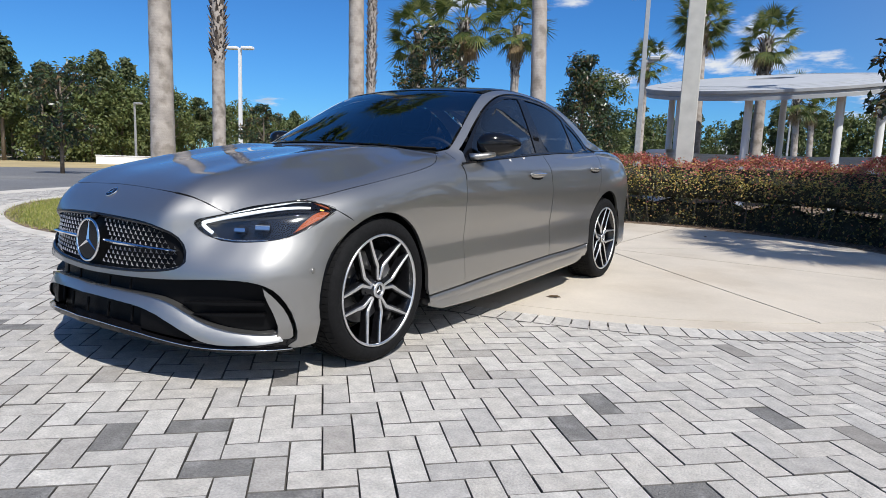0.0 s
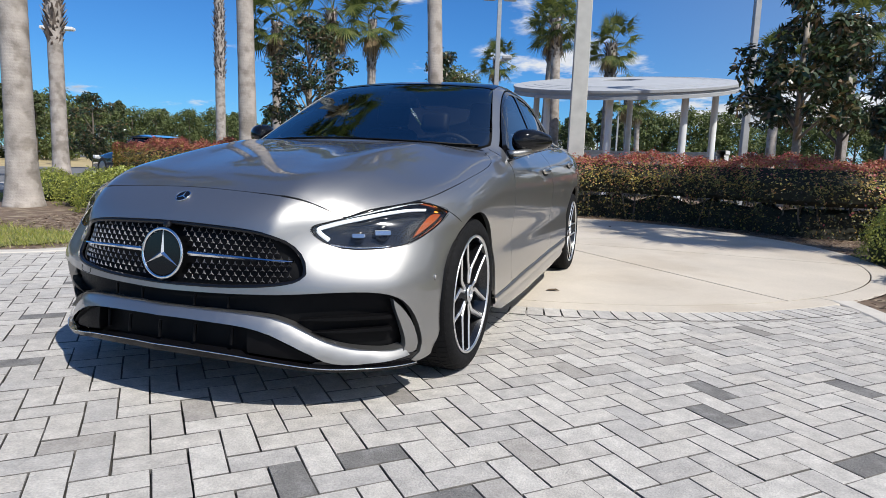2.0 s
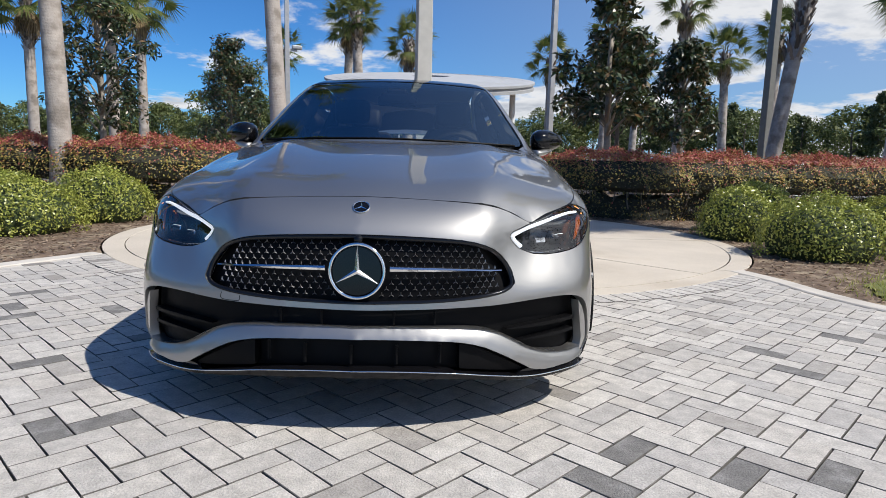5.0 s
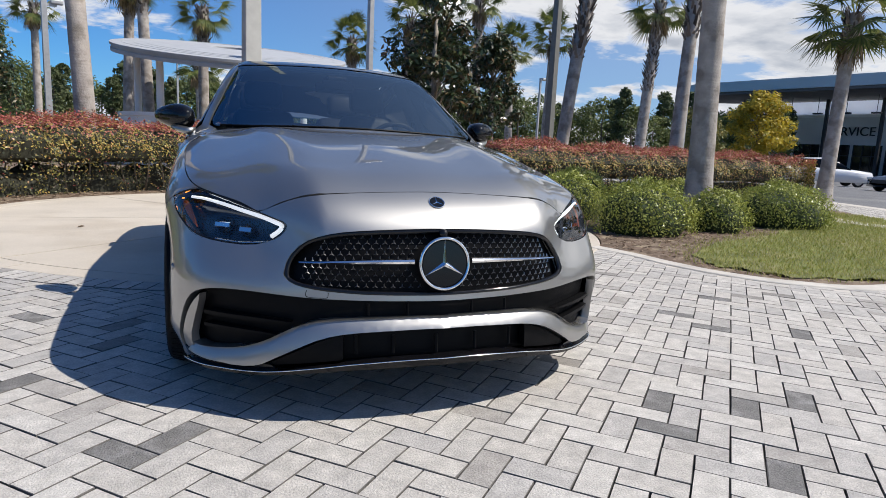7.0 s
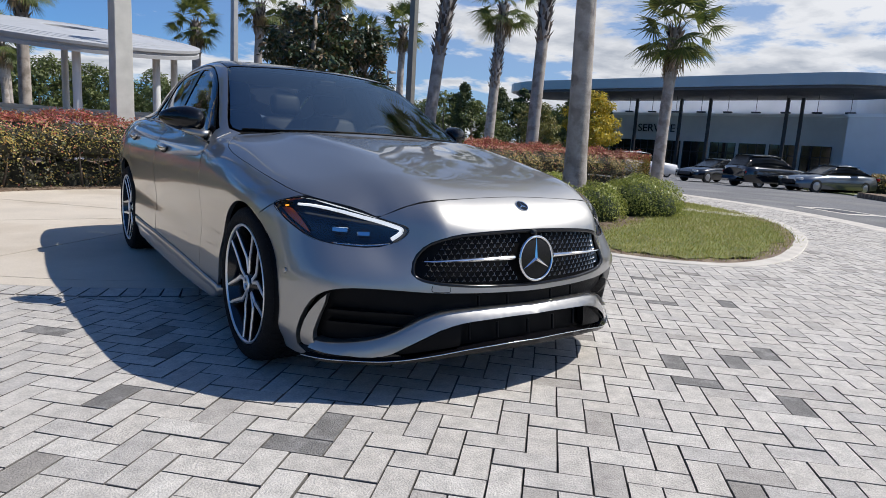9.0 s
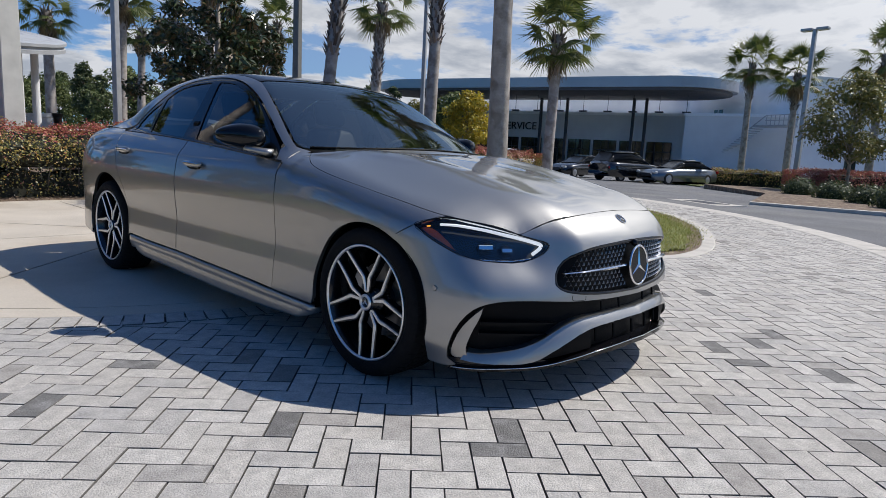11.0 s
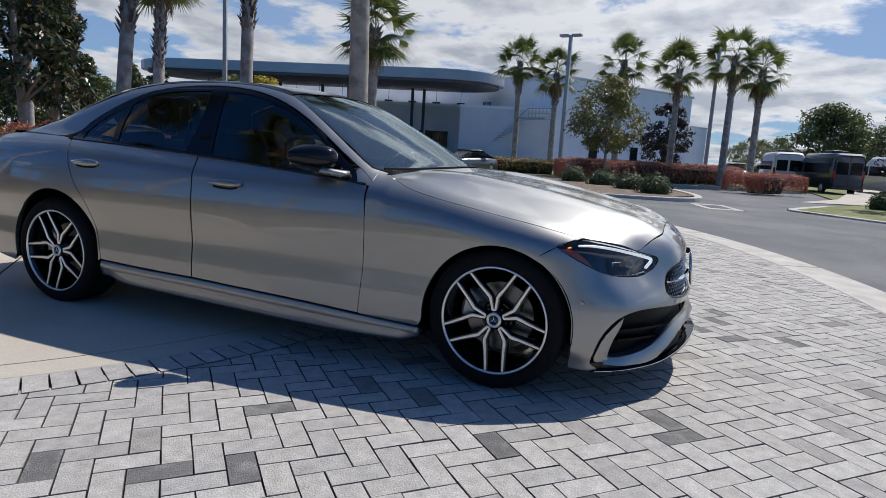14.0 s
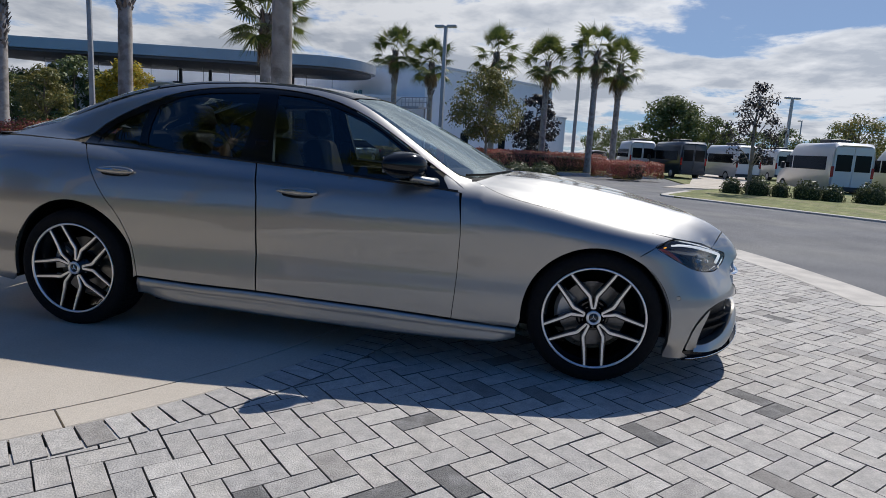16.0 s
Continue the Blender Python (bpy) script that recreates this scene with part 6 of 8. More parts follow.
# front bumper: painted skin with the grille opening
bump_edge = HOOD_FRONT + LAMP_LOW[1:] + [(0.882, -0.200, 0.662), (0.897, -0.160, 0.640)] + arch_pts(ARCH_C, ARCH_R, 118, 184, 0.88, 12)[1:] + [(0.874, -0.364, 0.22), (0.864, -0.368, 0.152), (0.828, -0.45, 0.146)] + BAND_TOP[::-1]
panel("front_bumper", "nose", bump_edge, PAINT, car, holes=[GRILLE], symmetric=True, step=0.02, rounds=1, gap=0.0009, depth=0.03)

# dark backing behind the air intakes
back = [(0.0, -0.84, 0.43), (0.366, -0.8, 0.44), (0.644, -0.675, 0.45), (0.79, -0.56, 0.43), (0.84, -0.46, 0.3), (0.84, -0.44, 0.165), (0.589, -0.7, 0.155), (0.3, -0.8, 0.18), (0.0, -0.86, 0.19)]
panel("intake_backing", "nose", back, MATT_BLACK, car, symmetric=True, step=0.04, push=-0.055, depth=0.02)
panel("grille_backing", "nose", [(p[0] * 1.03, p[1], 0.54 + (p[2] - 0.54) * 1.06) for p in GRILLE], MATT_BLACK, car, symmetric=True, step=0.035, push=-0.035, depth=0.005)

# lower blade, side fins and lip
panel("bumper_blade", "nose", BLADE_TOP + BLADE_LOW, PAINT, car, symmetric=True, step=0.018, push=-0.006, bulge=0.004, depth=0.045, label="silver lower bumper blade", tilt=(BLADE_TOP, BLADE_LOW, 0.028))
panel("corner_fin", "nose", [(0.777, -0.577, 0.408), (0.803, -0.537, 0.368), (0.825, -0.492, 0.308), (0.835, -0.464, 0.235), (0.830, -0.460, 0.196), (0.812, -0.492, 0.178), (0.778, -0.548, 0.174), (0.774, -0.551, 0.182), (0.796, -0.524, 0.198), (0.805, -0.518, 0.236), (0.799, -0.542, 0.300), (0.784, -0.571, 0.365)], PAINT, car, step=0.012, push=-0.006, depth=0.03)
for k, (x0, x1, z0, z1, push) in enumerate(((0.50, 0.785, 0.325, 0.343, -0.022), (0.55, 0.79, 0.282, 0.298, -0.022))):
    panel("intake_fin", "nose", [(x0, -0.75, z1 - 0.006), (x0 + 0.1, -0.70, z1), (x1, -0.57, z1), (x1, -0.57, z0), (x0 + 0.1, -0.70, z0), (x0, -0.75, z0 + 0.006)], MATT_BLACK, car, step=0.02, push=push, depth=0.03)
panel("intake_cheek", "nose", [(0.335, -0.82, 0.306), (0.401, -0.80, 0.287), (0.473, -0.776, 0.250), (0.549, -0.738, 0.206), (0.585, -0.712, 0.178), (0.44, -0.79, 0.200), (0.335, -0.82, 0.214)], MATT_BLACK, car, step=0.02, push=-0.014, depth=0.03)
LIP = [(0.0, -0.868, 0.224), (0.17, -0.853, 0.221), (0.311, -0.827, 0.211), (0.437, -0.787, 0.193), (0.589, -0.705, 0.168), (0.74, -0.59, 0.161), (0.825, -0.47, 0.156)]
panel("front_lip", "nose", LIP + [(0.83, -0.45, 0.143), (0.74, -0.58, 0.147), (0.589, -0.7, 0.152), (0.437, -0.78, 0.174), (0.311, -0.82, 0.190), (0.0, -0.86, 0.202)], GLOSS_BLACK, car, symmetric=True, step=0.016, push=0.012, depth=0.06)
panel("lower_trim", "nose", [(0.565, -0.722, 0.196), (0.65, -0.665, 0.182), (0.74, -0.59, 0.186), (0.80, -0.51, 0.194), (0.838, -0.452, 0.19), (0.832, -0.46, 0.15), (0.74, -0.59, 0.153), (0.589, -0.705, 0.16), (0.53, -0.745, 0.175)], GLOSS_BLACK, car, step=0.02, push=-0.003, depth=0.03)
lip_line = [(-a, b, c) for a, b, c in LIP[:0:-1]] + LIP
bead("lip_strip", "nose", lip_line, 0.0019, CHROME, car, push=0.014, both=False, label="bright strip along the lip")
for x in (-0.17, -0.02, 0.13, 0.28, -0.30):
    p = on_body("nose", [(x, -0.84, 0.30), (x, -0.85, 0.235)], -0.03)
    v, f = tube([tuple(p[0]), tuple(p[1])], [0.006, 0.006], 6)
    mesh_ob("intake_rib", v, f, MATT_BLACK, car)
for x in (-0.26, -0.12, 0.12, 0.26):
    p = on_body("nose", [(x, -0.84, 0.405), (x, -0.85, 0.365)], -0.03)
    v, f = tube([tuple(p[0]), tuple(p[1])], [0.005, 0.005], 6)
    mesh_ob("intake_rib", v, f, MATT_BLACK, car)

bead("tow_cover_seam", "nose", [(-0.45, -0.77, 0.449), (-0.448, -0.77, 0.428), (-0.40, -0.79, 0.425), (-0.385, -0.79, 0.428), (-0.383, -0.79, 0.443)], 0.0012, MATT_BLACK, car, both=False, n=40)
# grille: dark frame, three-armed pins, bright bars, ring emblem
ring = [(-a, b, c) for a, b, c in GRILLE[-2:0:-1]]
loop = GRILLE + ring
bead("grille_frame", "nose", [(p[0] * 0.985, p[1], 0.54 + (p[2] - 0.54) * 0.97) for p in loop + loop[:1]], 0.010, GLOSS_BLACK, car, push=-0.012, both=False, n=160)
pin_v, pin_f = [], []
for k in range(3):
    a = radians(90 + 120 * k)
    u, w = Vector((math.cos(a), 0, math.sin(a))), Vector((-math.sin(a), 0, math.cos(a)))
    q = len(pin_v)
    pin_v += [u * 0.0012 + w * 0.0021, u * 0.0012 - w * 0.0021, u * 0.0092 - w * 0.0009, u * 0.0092 + w * 0.0009, u * 0.0014 + Vector((0, -0.005, 0)), u * 0.0085 + Vector((0, -0.002, 0))]
    pin_f += [(q, q + 4, q + 5, q + 3), (q + 1, q + 2, q + 5, q + 4), (q + 2, q + 3, q + 5), (q, q + 1, q + 4)]
pin_me = bpy.data.meshes.new("grille_pin")
pin_me.from_pydata([tuple(p) for p in pin_v], [], pin_f)
pin_me.materials.append(PIN)
gl_poly = [(a, c) for a, _, c in loop]
spots = []
for r_ in range(12):
    z = 0.441 + r_ * 0.0188
    for c_ in range(-18, 19):
        x = (c_ + 0.5 * (r_ % 2)) * 0.0305
        zz = z + 0.010 * (x / 0.5) ** 2 * (1 if z < 0.53 else -1)
        if math.hypot(x, z - 0.538) < 0.103 or (abs(z - 0.54) < 0.012 and 0.1 < abs(x) < 0.48):
            continue
        if inside([(a * 0.97, 0.54 + (b - 0.54) * 0.91) for a, b in gl_poly], np.array([(x, zz)]))[0]:
            spots.append((x, -0.8, zz))
pl = on_body("nose", spots, -0.022)
pn = grad(on_body("nose", spots, 0.0))
for p, nn in zip(pl, pn):
    ob = new("grille_pin", pin_me)
    ob.parent = car
    ob.location = p
    ob.rotation_euler = (0, 0, math.atan2(nn[0], -nn[1]))
for s in (1, -1):
    line = spline([(s * 0.105, -0.83, 0.546), (s * 0.25, -0.81, 0.545), (s * 0.38, -0.78, 0.541), (s * 0.472, -0.73, 0.536)], 24)
    p = on_body("nose", line, -0.006)
    v, f = [], []
    for i, q in enumerate(p):
        hgt = 0.0085 - 0.005 * i / 23
        for dy, dz in ((0.006, hgt), (-0.006, hgt * 0.7), (-0.011, 0), (-0.006, -hgt), (0.006, -hgt)):
            v.append((q[0], q[1] + dy, q[2] + dz))
    for i in range(23):
        for j in range(5):
            f.append((i * 5 + j, i * 5 + (j + 1) % 5, i * 5 + 5 + (j + 1) % 5, i * 5 + 5 + j))
    f += [(0, 1, 2, 3, 4), tuple(range(115, 120))[::-1]]
    mesh_ob("grille_bar", v, f, CHROME, car, "bright grille bar")


def emblem(centre, r, tilt, parent, name="emblem", disc=None):
    """A ring with three tapering arms on a dark disc."""
    top = new(name)
    top.empty_display_size = 0.05
    top.parent = parent
    top.matrix_basis = Matrix.Translation(centre) @ Matrix.Rotation(radians(tilt), 4, "X")
    v, f = [], []
    for k in range(48):
        a = 2 * math.pi * k / 48
        for j in range(8):
            b = 2 * math.pi * j / 8
            rr = r + 0.055 * r * math.cos(b) * 1.2
            v.append((rr * math.cos(a), 0.075 * r * math.sin(b), rr * math.sin(a)))
    for k in range(48):
        for j in range(8):
            f.append((k * 8 + j, k * 8 + (j + 1) % 8, ((k + 1) % 48) * 8 + (j + 1) % 8, ((k + 1) % 48) * 8 + j))
    mesh_ob("ring", v, f, CHROME, top, smooth=True)
    v, f = [], []
    for k in range(3):
        a = radians(90 + 120 * k)
        u, w = Vector((math.cos(a), 0, math.sin(a))), Vector((-math.sin(a), 0, math.cos(a)))
        a2 = radians(150 + 120 * k)
        n1, n2 = Vector((math.cos(a2), 0, math.sin(a2))) * r * 0.13, Vector((math.cos(a2 - 2 * math.pi / 3), 0, math.sin(a2 - 2 * math.pi / 3))) * r * 0.13
        q = len(v)
        v += [Vector((0, -0.10 * r, 0)), n1, u * r * 0.97 + w * 0.012 * r, u * r * 0.97 - w * 0.012 * r, n2, u * r * 0.9 + Vector((0, -0.03 * r, 0))]
        f += [(q, q + 1, q + 5), (q + 1, q + 2, q + 5), (q, q + 5, q + 4), (q + 4, q + 5, q + 3), (q + 2, q + 3, q + 5)]
    mesh_ob("star", v, f, CHROME, top)
    v, f = revolve([(0.001, -0.02 * r), (0.9 * r, -0.02 * r), (0.95 * r, 0.1 * r)], 40)
    mesh_ob("dark_disc", [(a, c, b) for a, b, c in v], f, disc or GLOSS_BLACK, top)
    return top


emblem((0, -0.829, 0.538), 0.086, -6, car)
badge_q = on_body("top", [(0, -0.722, 0.75)], 0.0015)
badge_n = grad(badge_q)[0]
emblem(tuple(badge_q[0]), 0.027, math.degrees(math.atan2(-badge_n[2], -badge_n[1])), car, "hood_badge")
cam_pod = bmesh.new()
bmesh.ops.create_uvsphere(cam_pod, u_segments=14, v_segments=10, radius=0.016, matrix=Matrix.Translation((0, -0.80, 0.635)))
part("front_camera", cam_pod, GLOSS_BLACK, car, smooth=True)

# headlights
lamp_loop = LAMP_LOW + LAMP_TOP[1:-1]
covers = panel("headlight", "nose", lamp_loop, LENS_CLEAR, car, step=0.014, gap=0.003, push=-0.002, depth=0.008, label="clear headlight cover")
for ob in covers:
    ob.visible_shadow = False
inner = panel("lamp_housing", "nose", [(p[0], p[1], p[2]) for p in lamp_loop], LAMP_DARK, car, step=0.02, gap=0.001, push=-0.048, depth=-0.046)
bead("lamp_edge", "nose", lamp_loop + lamp_loop[:1], 0.0045, GLOSS_BLACK, car, push=-0.004, n=120)
drl_top = [(0.80, -0.345, 0.716), (0.752, -0.40, 0.716), (0.69, -0.48, 0.703), (0.61, -0.568, 0.677), (0.552, -0.628, 0.655), (0.528, -0.655, 0.643), (0.535, -0.655, 0.628), (0.56, -0.64, 0.607)]
for ob_s, ob in zip((1, -1), covers):
    p = on_body("nose", spline(drl_top, 40), -0.016)
    v, f = tube([(ob_s * a, b, c) for a, b, c in p], [0.0046 + 0.003 * min(1, i / 20) for i in range(40)], 8)
    mesh_ob("light_strip", v, f, LED, ob, "white daytime light strip", smooth=True)
    for x, y, z, rr in ((0.70, -0.51, 0.632, 0.026), (0.635, -0.572, 0.622, 0.020)):
        q = on_body("nose", [(x, y, z)], -0.034)[0]
        nn = grad(on_body("nose", [(x, y, z)], 0.0))[0]
        v, f = revolve([(0.001, 0.012), (rr * 0.6, 0.010), (rr, 0.0), (rr * 1.15, 0.002), (rr * 1.15, -0.012)], 20)
        m = Vector((ob_s * nn[0], nn[1], nn[2])).to_track_quat("Z", "Y").to_matrix().to_4x4()
        mesh_ob("projector", [Matrix.Translation((ob_s * q[0], q[1], q[2])) @ m @ Vector(a) for a in v], f, GLOSS_BLACK, ob, smooth=True)
        g = new("chrome_bezel", bpy.data.meshes.new("chrome_bezel"))
        bb_ = box_bm(-rr * 1.15, rr * 1.15, -0.009, 0.009, 0.012, 0.018, 0.002, 1)
        bb_.transform(Matrix.Translation((ob_s * q[0], q[1], q[2])) @ m)
        bb_.to_mesh(g.data)
        bb_.free()
        g.data.materials.append(CHROME)
        g.parent = ob
    p = on_body("nose", spline([(0.565, -0.64, 0.592), (0.65, -0.60, 0.584), (0.74, -0.52, 0.588)], 16), -0.02)
    v, f = tube([(ob_s * a, b, c) for a, b, c in p], [0.004] * 16, 6)
    mesh_ob("chrome_line", v, f, CHROME, ob, smooth=True)
panel("side_reflector", "nose", [(0.857, -0.272, 0.699), (0.842, -0.298, 0.709), (0.822, -0.335, 0.703), (0.812, -0.385, 0.665), (0.800, -0.440, 0.613), (0.822, -0.405, 0.627), (0.846, -0.338, 0.661)], AMBER, car, step=0.014, push=-0.030, depth=0.006, label="amber side reflector")
panel("indicator", "nose", [(0.838, -0.300, 0.706), (0.826, -0.318, 0.711), (0.826, -0.322, 0.703), (0.838, -0.305, 0.698)], SIDE_LED, car, step=0.01, push=-0.012, depth=0.003)
p = on_body("nose", [(0.865, -0.392, 0.462)], 0.001)[0]
for s in (1, -1):
    v, f = revolve([(0.001, 0.002), (0.009, 0.002), (0.0105, 0.0), (0.0115, 0.0015), (0.0115, -0.004)], 18, "x")
    mesh_ob("parking_sensor", [(s * (p[0] + a), p[1] + b, p[2] + c) for a, b, c in v], f, PAINT, car)

# hood, fenders, doors, sides
def hood_crease(p):
    """Two creases that run forward from the windshield and die out towards the nose."""
    line = 0.375 + 0.155 * np.clip((p[:, 1] + 0.45) / 0.95, 0, 1)
    d = np.abs(p[:, 0]) - line
    fade = np.clip((p[:, 1] + 0.42) / 0.5, 0, 1) * np.clip((0.60 - p[:, 1]) / 0.12, 0, 1)
    return 0.0075 * fade * np.where(d < 0, np.exp(-(d / 0.10) ** 2), np.exp(-(d / 0.05) ** 2))


panel("hood", "top", HOOD_FRONT + LAMP_TOP[::-1][1:4] + HOOD_SIDE[1:] + HOOD_REAR[1:], PAINT, car, symmetric=True, step=0.019, gap=0.0008, shape=hood_crease)
fender_top = LAMP_TOP[:3] + HOOD_SIDE[1:] + [(0.735, 0.665, 0.948), (0.80, 0.685, 0.925), (0.849, 0.700, 0.898)]
FD_FRONT = [(0.902, 0.684, 0.716), (0.895, 0.688, 0.603), (0.890, 0.695, 0.431), (0.896, 0.708, 0.257)]
panel("fender", "side", fender_top + FD_FRONT + [(0.894, 0.376, 0.243)] + arch_pts(ARCH_C, ARCH_R, -11, 118, 0.89, 22)[1:] + [(0.882, -0.200, 0.662)], PAINT, car, step=0.022, gap=0.0012)
panel("front_door", "side", [(0.849, 0.708, 0.898), (0.833, 0.987, 0.922), (0.818, 1.26, 0.942), (0.803, 1.549, 0.962), (0.789, 1.82, 0.977), (0.86, 1.79, 0.90), (0.904, 1.762, 0.772), (0.893, 1.770, 0.522), (0.902, 1.766, 0.303), (0.901, 1.404, 0.289), (0.898, 1.064, 0.276)] + FD_FRONT[::-1], PAINT, car, step=0.024, rounds=1)
DOOR_REAR = [(0.735, 2.87, 1.018), (0.80, 2.81, 0.965), (0.885, 2.733, 0.862), (0.909, 2.654, 0.753), (0.908, 2.574, 0.66), (0.899, 2.519, 0.548), (0.9, 2.479, 0.419), (0.904, 2.464, 0.322)]
panel("rear_door", "side", [(0.789, 1.824, 0.977), (0.771, 2.103, 0.993), (0.755, 2.45, 1.006), (0.745, 2.7, 1.014)] + DOOR_REAR + [(0.903, 2.117, 0.308), (0.902, 1.770, 0.303), (0.893, 1.774, 0.522), (0.904, 1.766, 0.772), (0.86, 1.794, 0.90)], PAINT, car, step=0.024)
SKIRT = [(0.378, 0.240, 0.165), (0.706, 0.253, 0.154), (1.064, 0.272, 0.156), (1.404, 0.285, 0.167), (1.768, 0.299, 0.179), (2.117, 0.304, 0.192), (2.462, 0.318, 0.205)]
for s in (1, -1):
    sv, sf = [], []
    line = spline([(0.9, a, b) for a, b, c in SKIRT], 49)
    low = spline([(0.9, a, c) for a, b, c in SKIRT], 49)
    for k, (q, p) in enumerate(zip(on_body("side", line, 0.0), low)):
        blade = min(1.0, k / 3.0) * min(1.0, max(0.0, (2.40 - p[1]) / 0.16)) ** 0.6
        hgt = line[k][2] - p[2]
        lower = p[2] + (1 - blade) * 0.025
        for off, z in ((-0.03, line[k][2] - 0.003), (-0.002, line[k][2] - 0.0035), (0.002, line[k][2] - 0.008), (0.004, line[k][2] - hgt * 0.20), (0.0055, line[k][2] - hgt * 0.36), (0.004, line[k][2] - hgt * 0.41), (0.002 + 0.003 * blade, line[k][2] - hgt * 0.50), (0.017 * blade - 0.006, lower + 0.012), (0.016 * blade - 0.008, lower), (-0.09, lower + 0.01)):
            sv.append((s * (q[0] + off), line[k][1], z))
    for k in range(48):
        for j in range(9):
            f4 = (k * 10 + j, k * 10 + j + 1, k * 10 + 11 + j, k * 10 + 10 + j)
            sf.append(f4 if s > 0 else f4[::-1])
    sf += [tuple(range(10)), tuple(range(480, 490))[::-1]]
    mesh_ob("side_skirt", sv, sf, PAINT, car, smooth=True)
panel("rear_fender", "side", DOOR_REAR[::-1] + [(0.72, 3.0, 1.035), (0.715, 3.2, 1.048), (0.68, 3.45, 1.055), (0.62, 3.62, 1.03), (0.76, 3.66, 0.9), (0.80, 3.66, 0.6), (0.80, 3.62, 0.3), (0.86, 3.27, 0.22)] + arch_pts(ARCH2_C, ARCH2_R, -12, 184, 0.9, 26), PAINT, car, step=0.026)
# tail: bowed rear face with lamps, and the trunk lid up to the rear window
TAIL_ROWS = [(0.22, 0.74, 3.56), (0.30, 0.79, 3.62), (0.45, 0.80, 3.65), (0.60, 0.80, 3.66), (0.75, 0.785, 3.665), (0.90, 0.755, 3.66), (0.98, 0.69, 3.64), (1.03, 0.62, 3.62)]


def tail_at(u, z, push=0.0):
    zs = [q[0] for q in TAIL_ROWS]
    hw, ye = np.interp(z, zs, [q[1] for q in TAIL_ROWS]), np.interp(z, zs, [q[2] for q in TAIL_ROWS])
    return (u * hw, ye + 0.21 * (1 - abs(u) ** 2.4) - 0.5 * max(0.0, z - 0.98) + push, z)


def tail_patch(name, us, zs, mat, push, label=""):
    v = [tail_at(u, z, push) for z in zs for u in us]
    m = len(us)
    f = [(i * m + k, i * m + m + k, i * m + m + k + 1, i * m + k + 1) for i in range(len(zs) - 1) for k in range(m - 1)]
    return mesh_ob(name, v, f, mat, car, label, smooth=True)


tail_patch("tail_panel", [k / 14 - 1 for k in range(29)], [0.22 + 0.81 * k / 20 for k in range(21)], PAINT, 0.0)
for s in (1, -1):
    tail_patch("tail_light", [s * (0.50 + 0.46 * k / 8) for k in range(9)][::s], [0.86 + 0.09 * k / 4 for k in range(5)], RED_LENS, 0.006)
lid_v, lid_f = [], []
for k in range(29):
    u = k / 14 - 1
    a, b = Vector((u * 0.665, 3.47, 1.075 - 0.02 * u * u)), Vector(tail_at(u, 1.03))
    for j in range(7):
        q = a.lerp(b, j / 6)
        lid_v.append((q.x, q.y, q.z + 0.012 * math.sin(math.pi * j / 6)))
for k in range(28):
    for j in range(6):
        lid_f.append((k * 7 + j, k * 7 + 7 + j, k * 7 + 8 + j, k * 7 + 1 + j))
mesh_ob("trunk_lid", lid_v, lid_f, PAINT, car, smooth=True)

# glasshouse
DLO_LOW = [(0.846, 0.718, 0.906), (0.833, 0.987, 0.926), (0.818, 1.26, 0.946), (0.803, 1.549, 0.966), (0.787, 1.841, 0.983), (0.771, 2.103, 0.997), (0.755, 2.45, 1.010), (0.745, 2.7, 1.018), (0.728, 2.895, 1.024)]
DLO_TOP = [(0.683, 2.900, 1.065), (0.640, 2.800, 1.155), (0.604, 2.625, 1.247), (0.575, 2.43, 1.328), (0.558, 2.22, 1.368), (0.553, 2.0, 1.383), (0.560, 1.78, 1.380), (0.580, 1.58, 1.355), (0.617, 1.392, 1.307), (0.654, 1.228, 1.236), (0.703, 1.063, 1.139), (0.757, 0.902, 1.031)]
WS_EDGE = [(0.728, 0.760, 0.985), (0.694, 0.87, 1.05), (0.658, 1.0, 1.13), (0.622, 1.13, 1.21), (0.592, 1.25, 1.28), (0.570, 1.36, 1.335)]
ROOF_EDGE = [(0.556, 1.45, 1.365), (0.540, 1.6, 1.39), (0.528, 1.85, 1.405), (0.522, 2.1, 1.40), (0.520, 2.35, 1.38), (0.525, 2.56, 1.34)]
RW_EDGE = [(0.545, 2.75, 1.28), (0.575, 3.0, 1.2), (0.60, 3.25, 1.11), (0.60, 3.42, 1.07)]
ws = panel("windshield", "top", [(0.0, 0.500, 0.99), (0.2, 0.512, 0.99), (0.4, 0.548, 0.98), (0.6, 0.625, 0.98), (0.70, 0.700, 0.97)] + WS_EDGE + [(0.4, 1.325, 1.36), (0.2, 1.302, 1.37), (0.0, 1.295, 1.37)], WINDSHIELD, car, symmetric=True, step=0.035, push=-0.003, depth=0.008)
panel("roof", "top", [(0.0, 1.302, 1.37), (0.2, 1.309, 1.37), (0.4, 1.332, 1.36), (0.566, 1.368, 1.335)] + ROOF_EDGE + [(0.3, 2.60, 1.38), (0.0, 2.62, 1.38)], GLOSS_BLACK, car, symmetric=True, step=0.035, label="black glass roof")
rw = panel("rear_window", "top", [(0.0, 2.63, 1.38), (0.3, 2.61, 1.37), (0.527, 2.575, 1.335)] + RW_EDGE + [(0.3, 3.47, 1.07), (0.0, 3.49, 1.08)], REAR_GLASS, car, symmetric=True, step=0.05, depth=0.008)
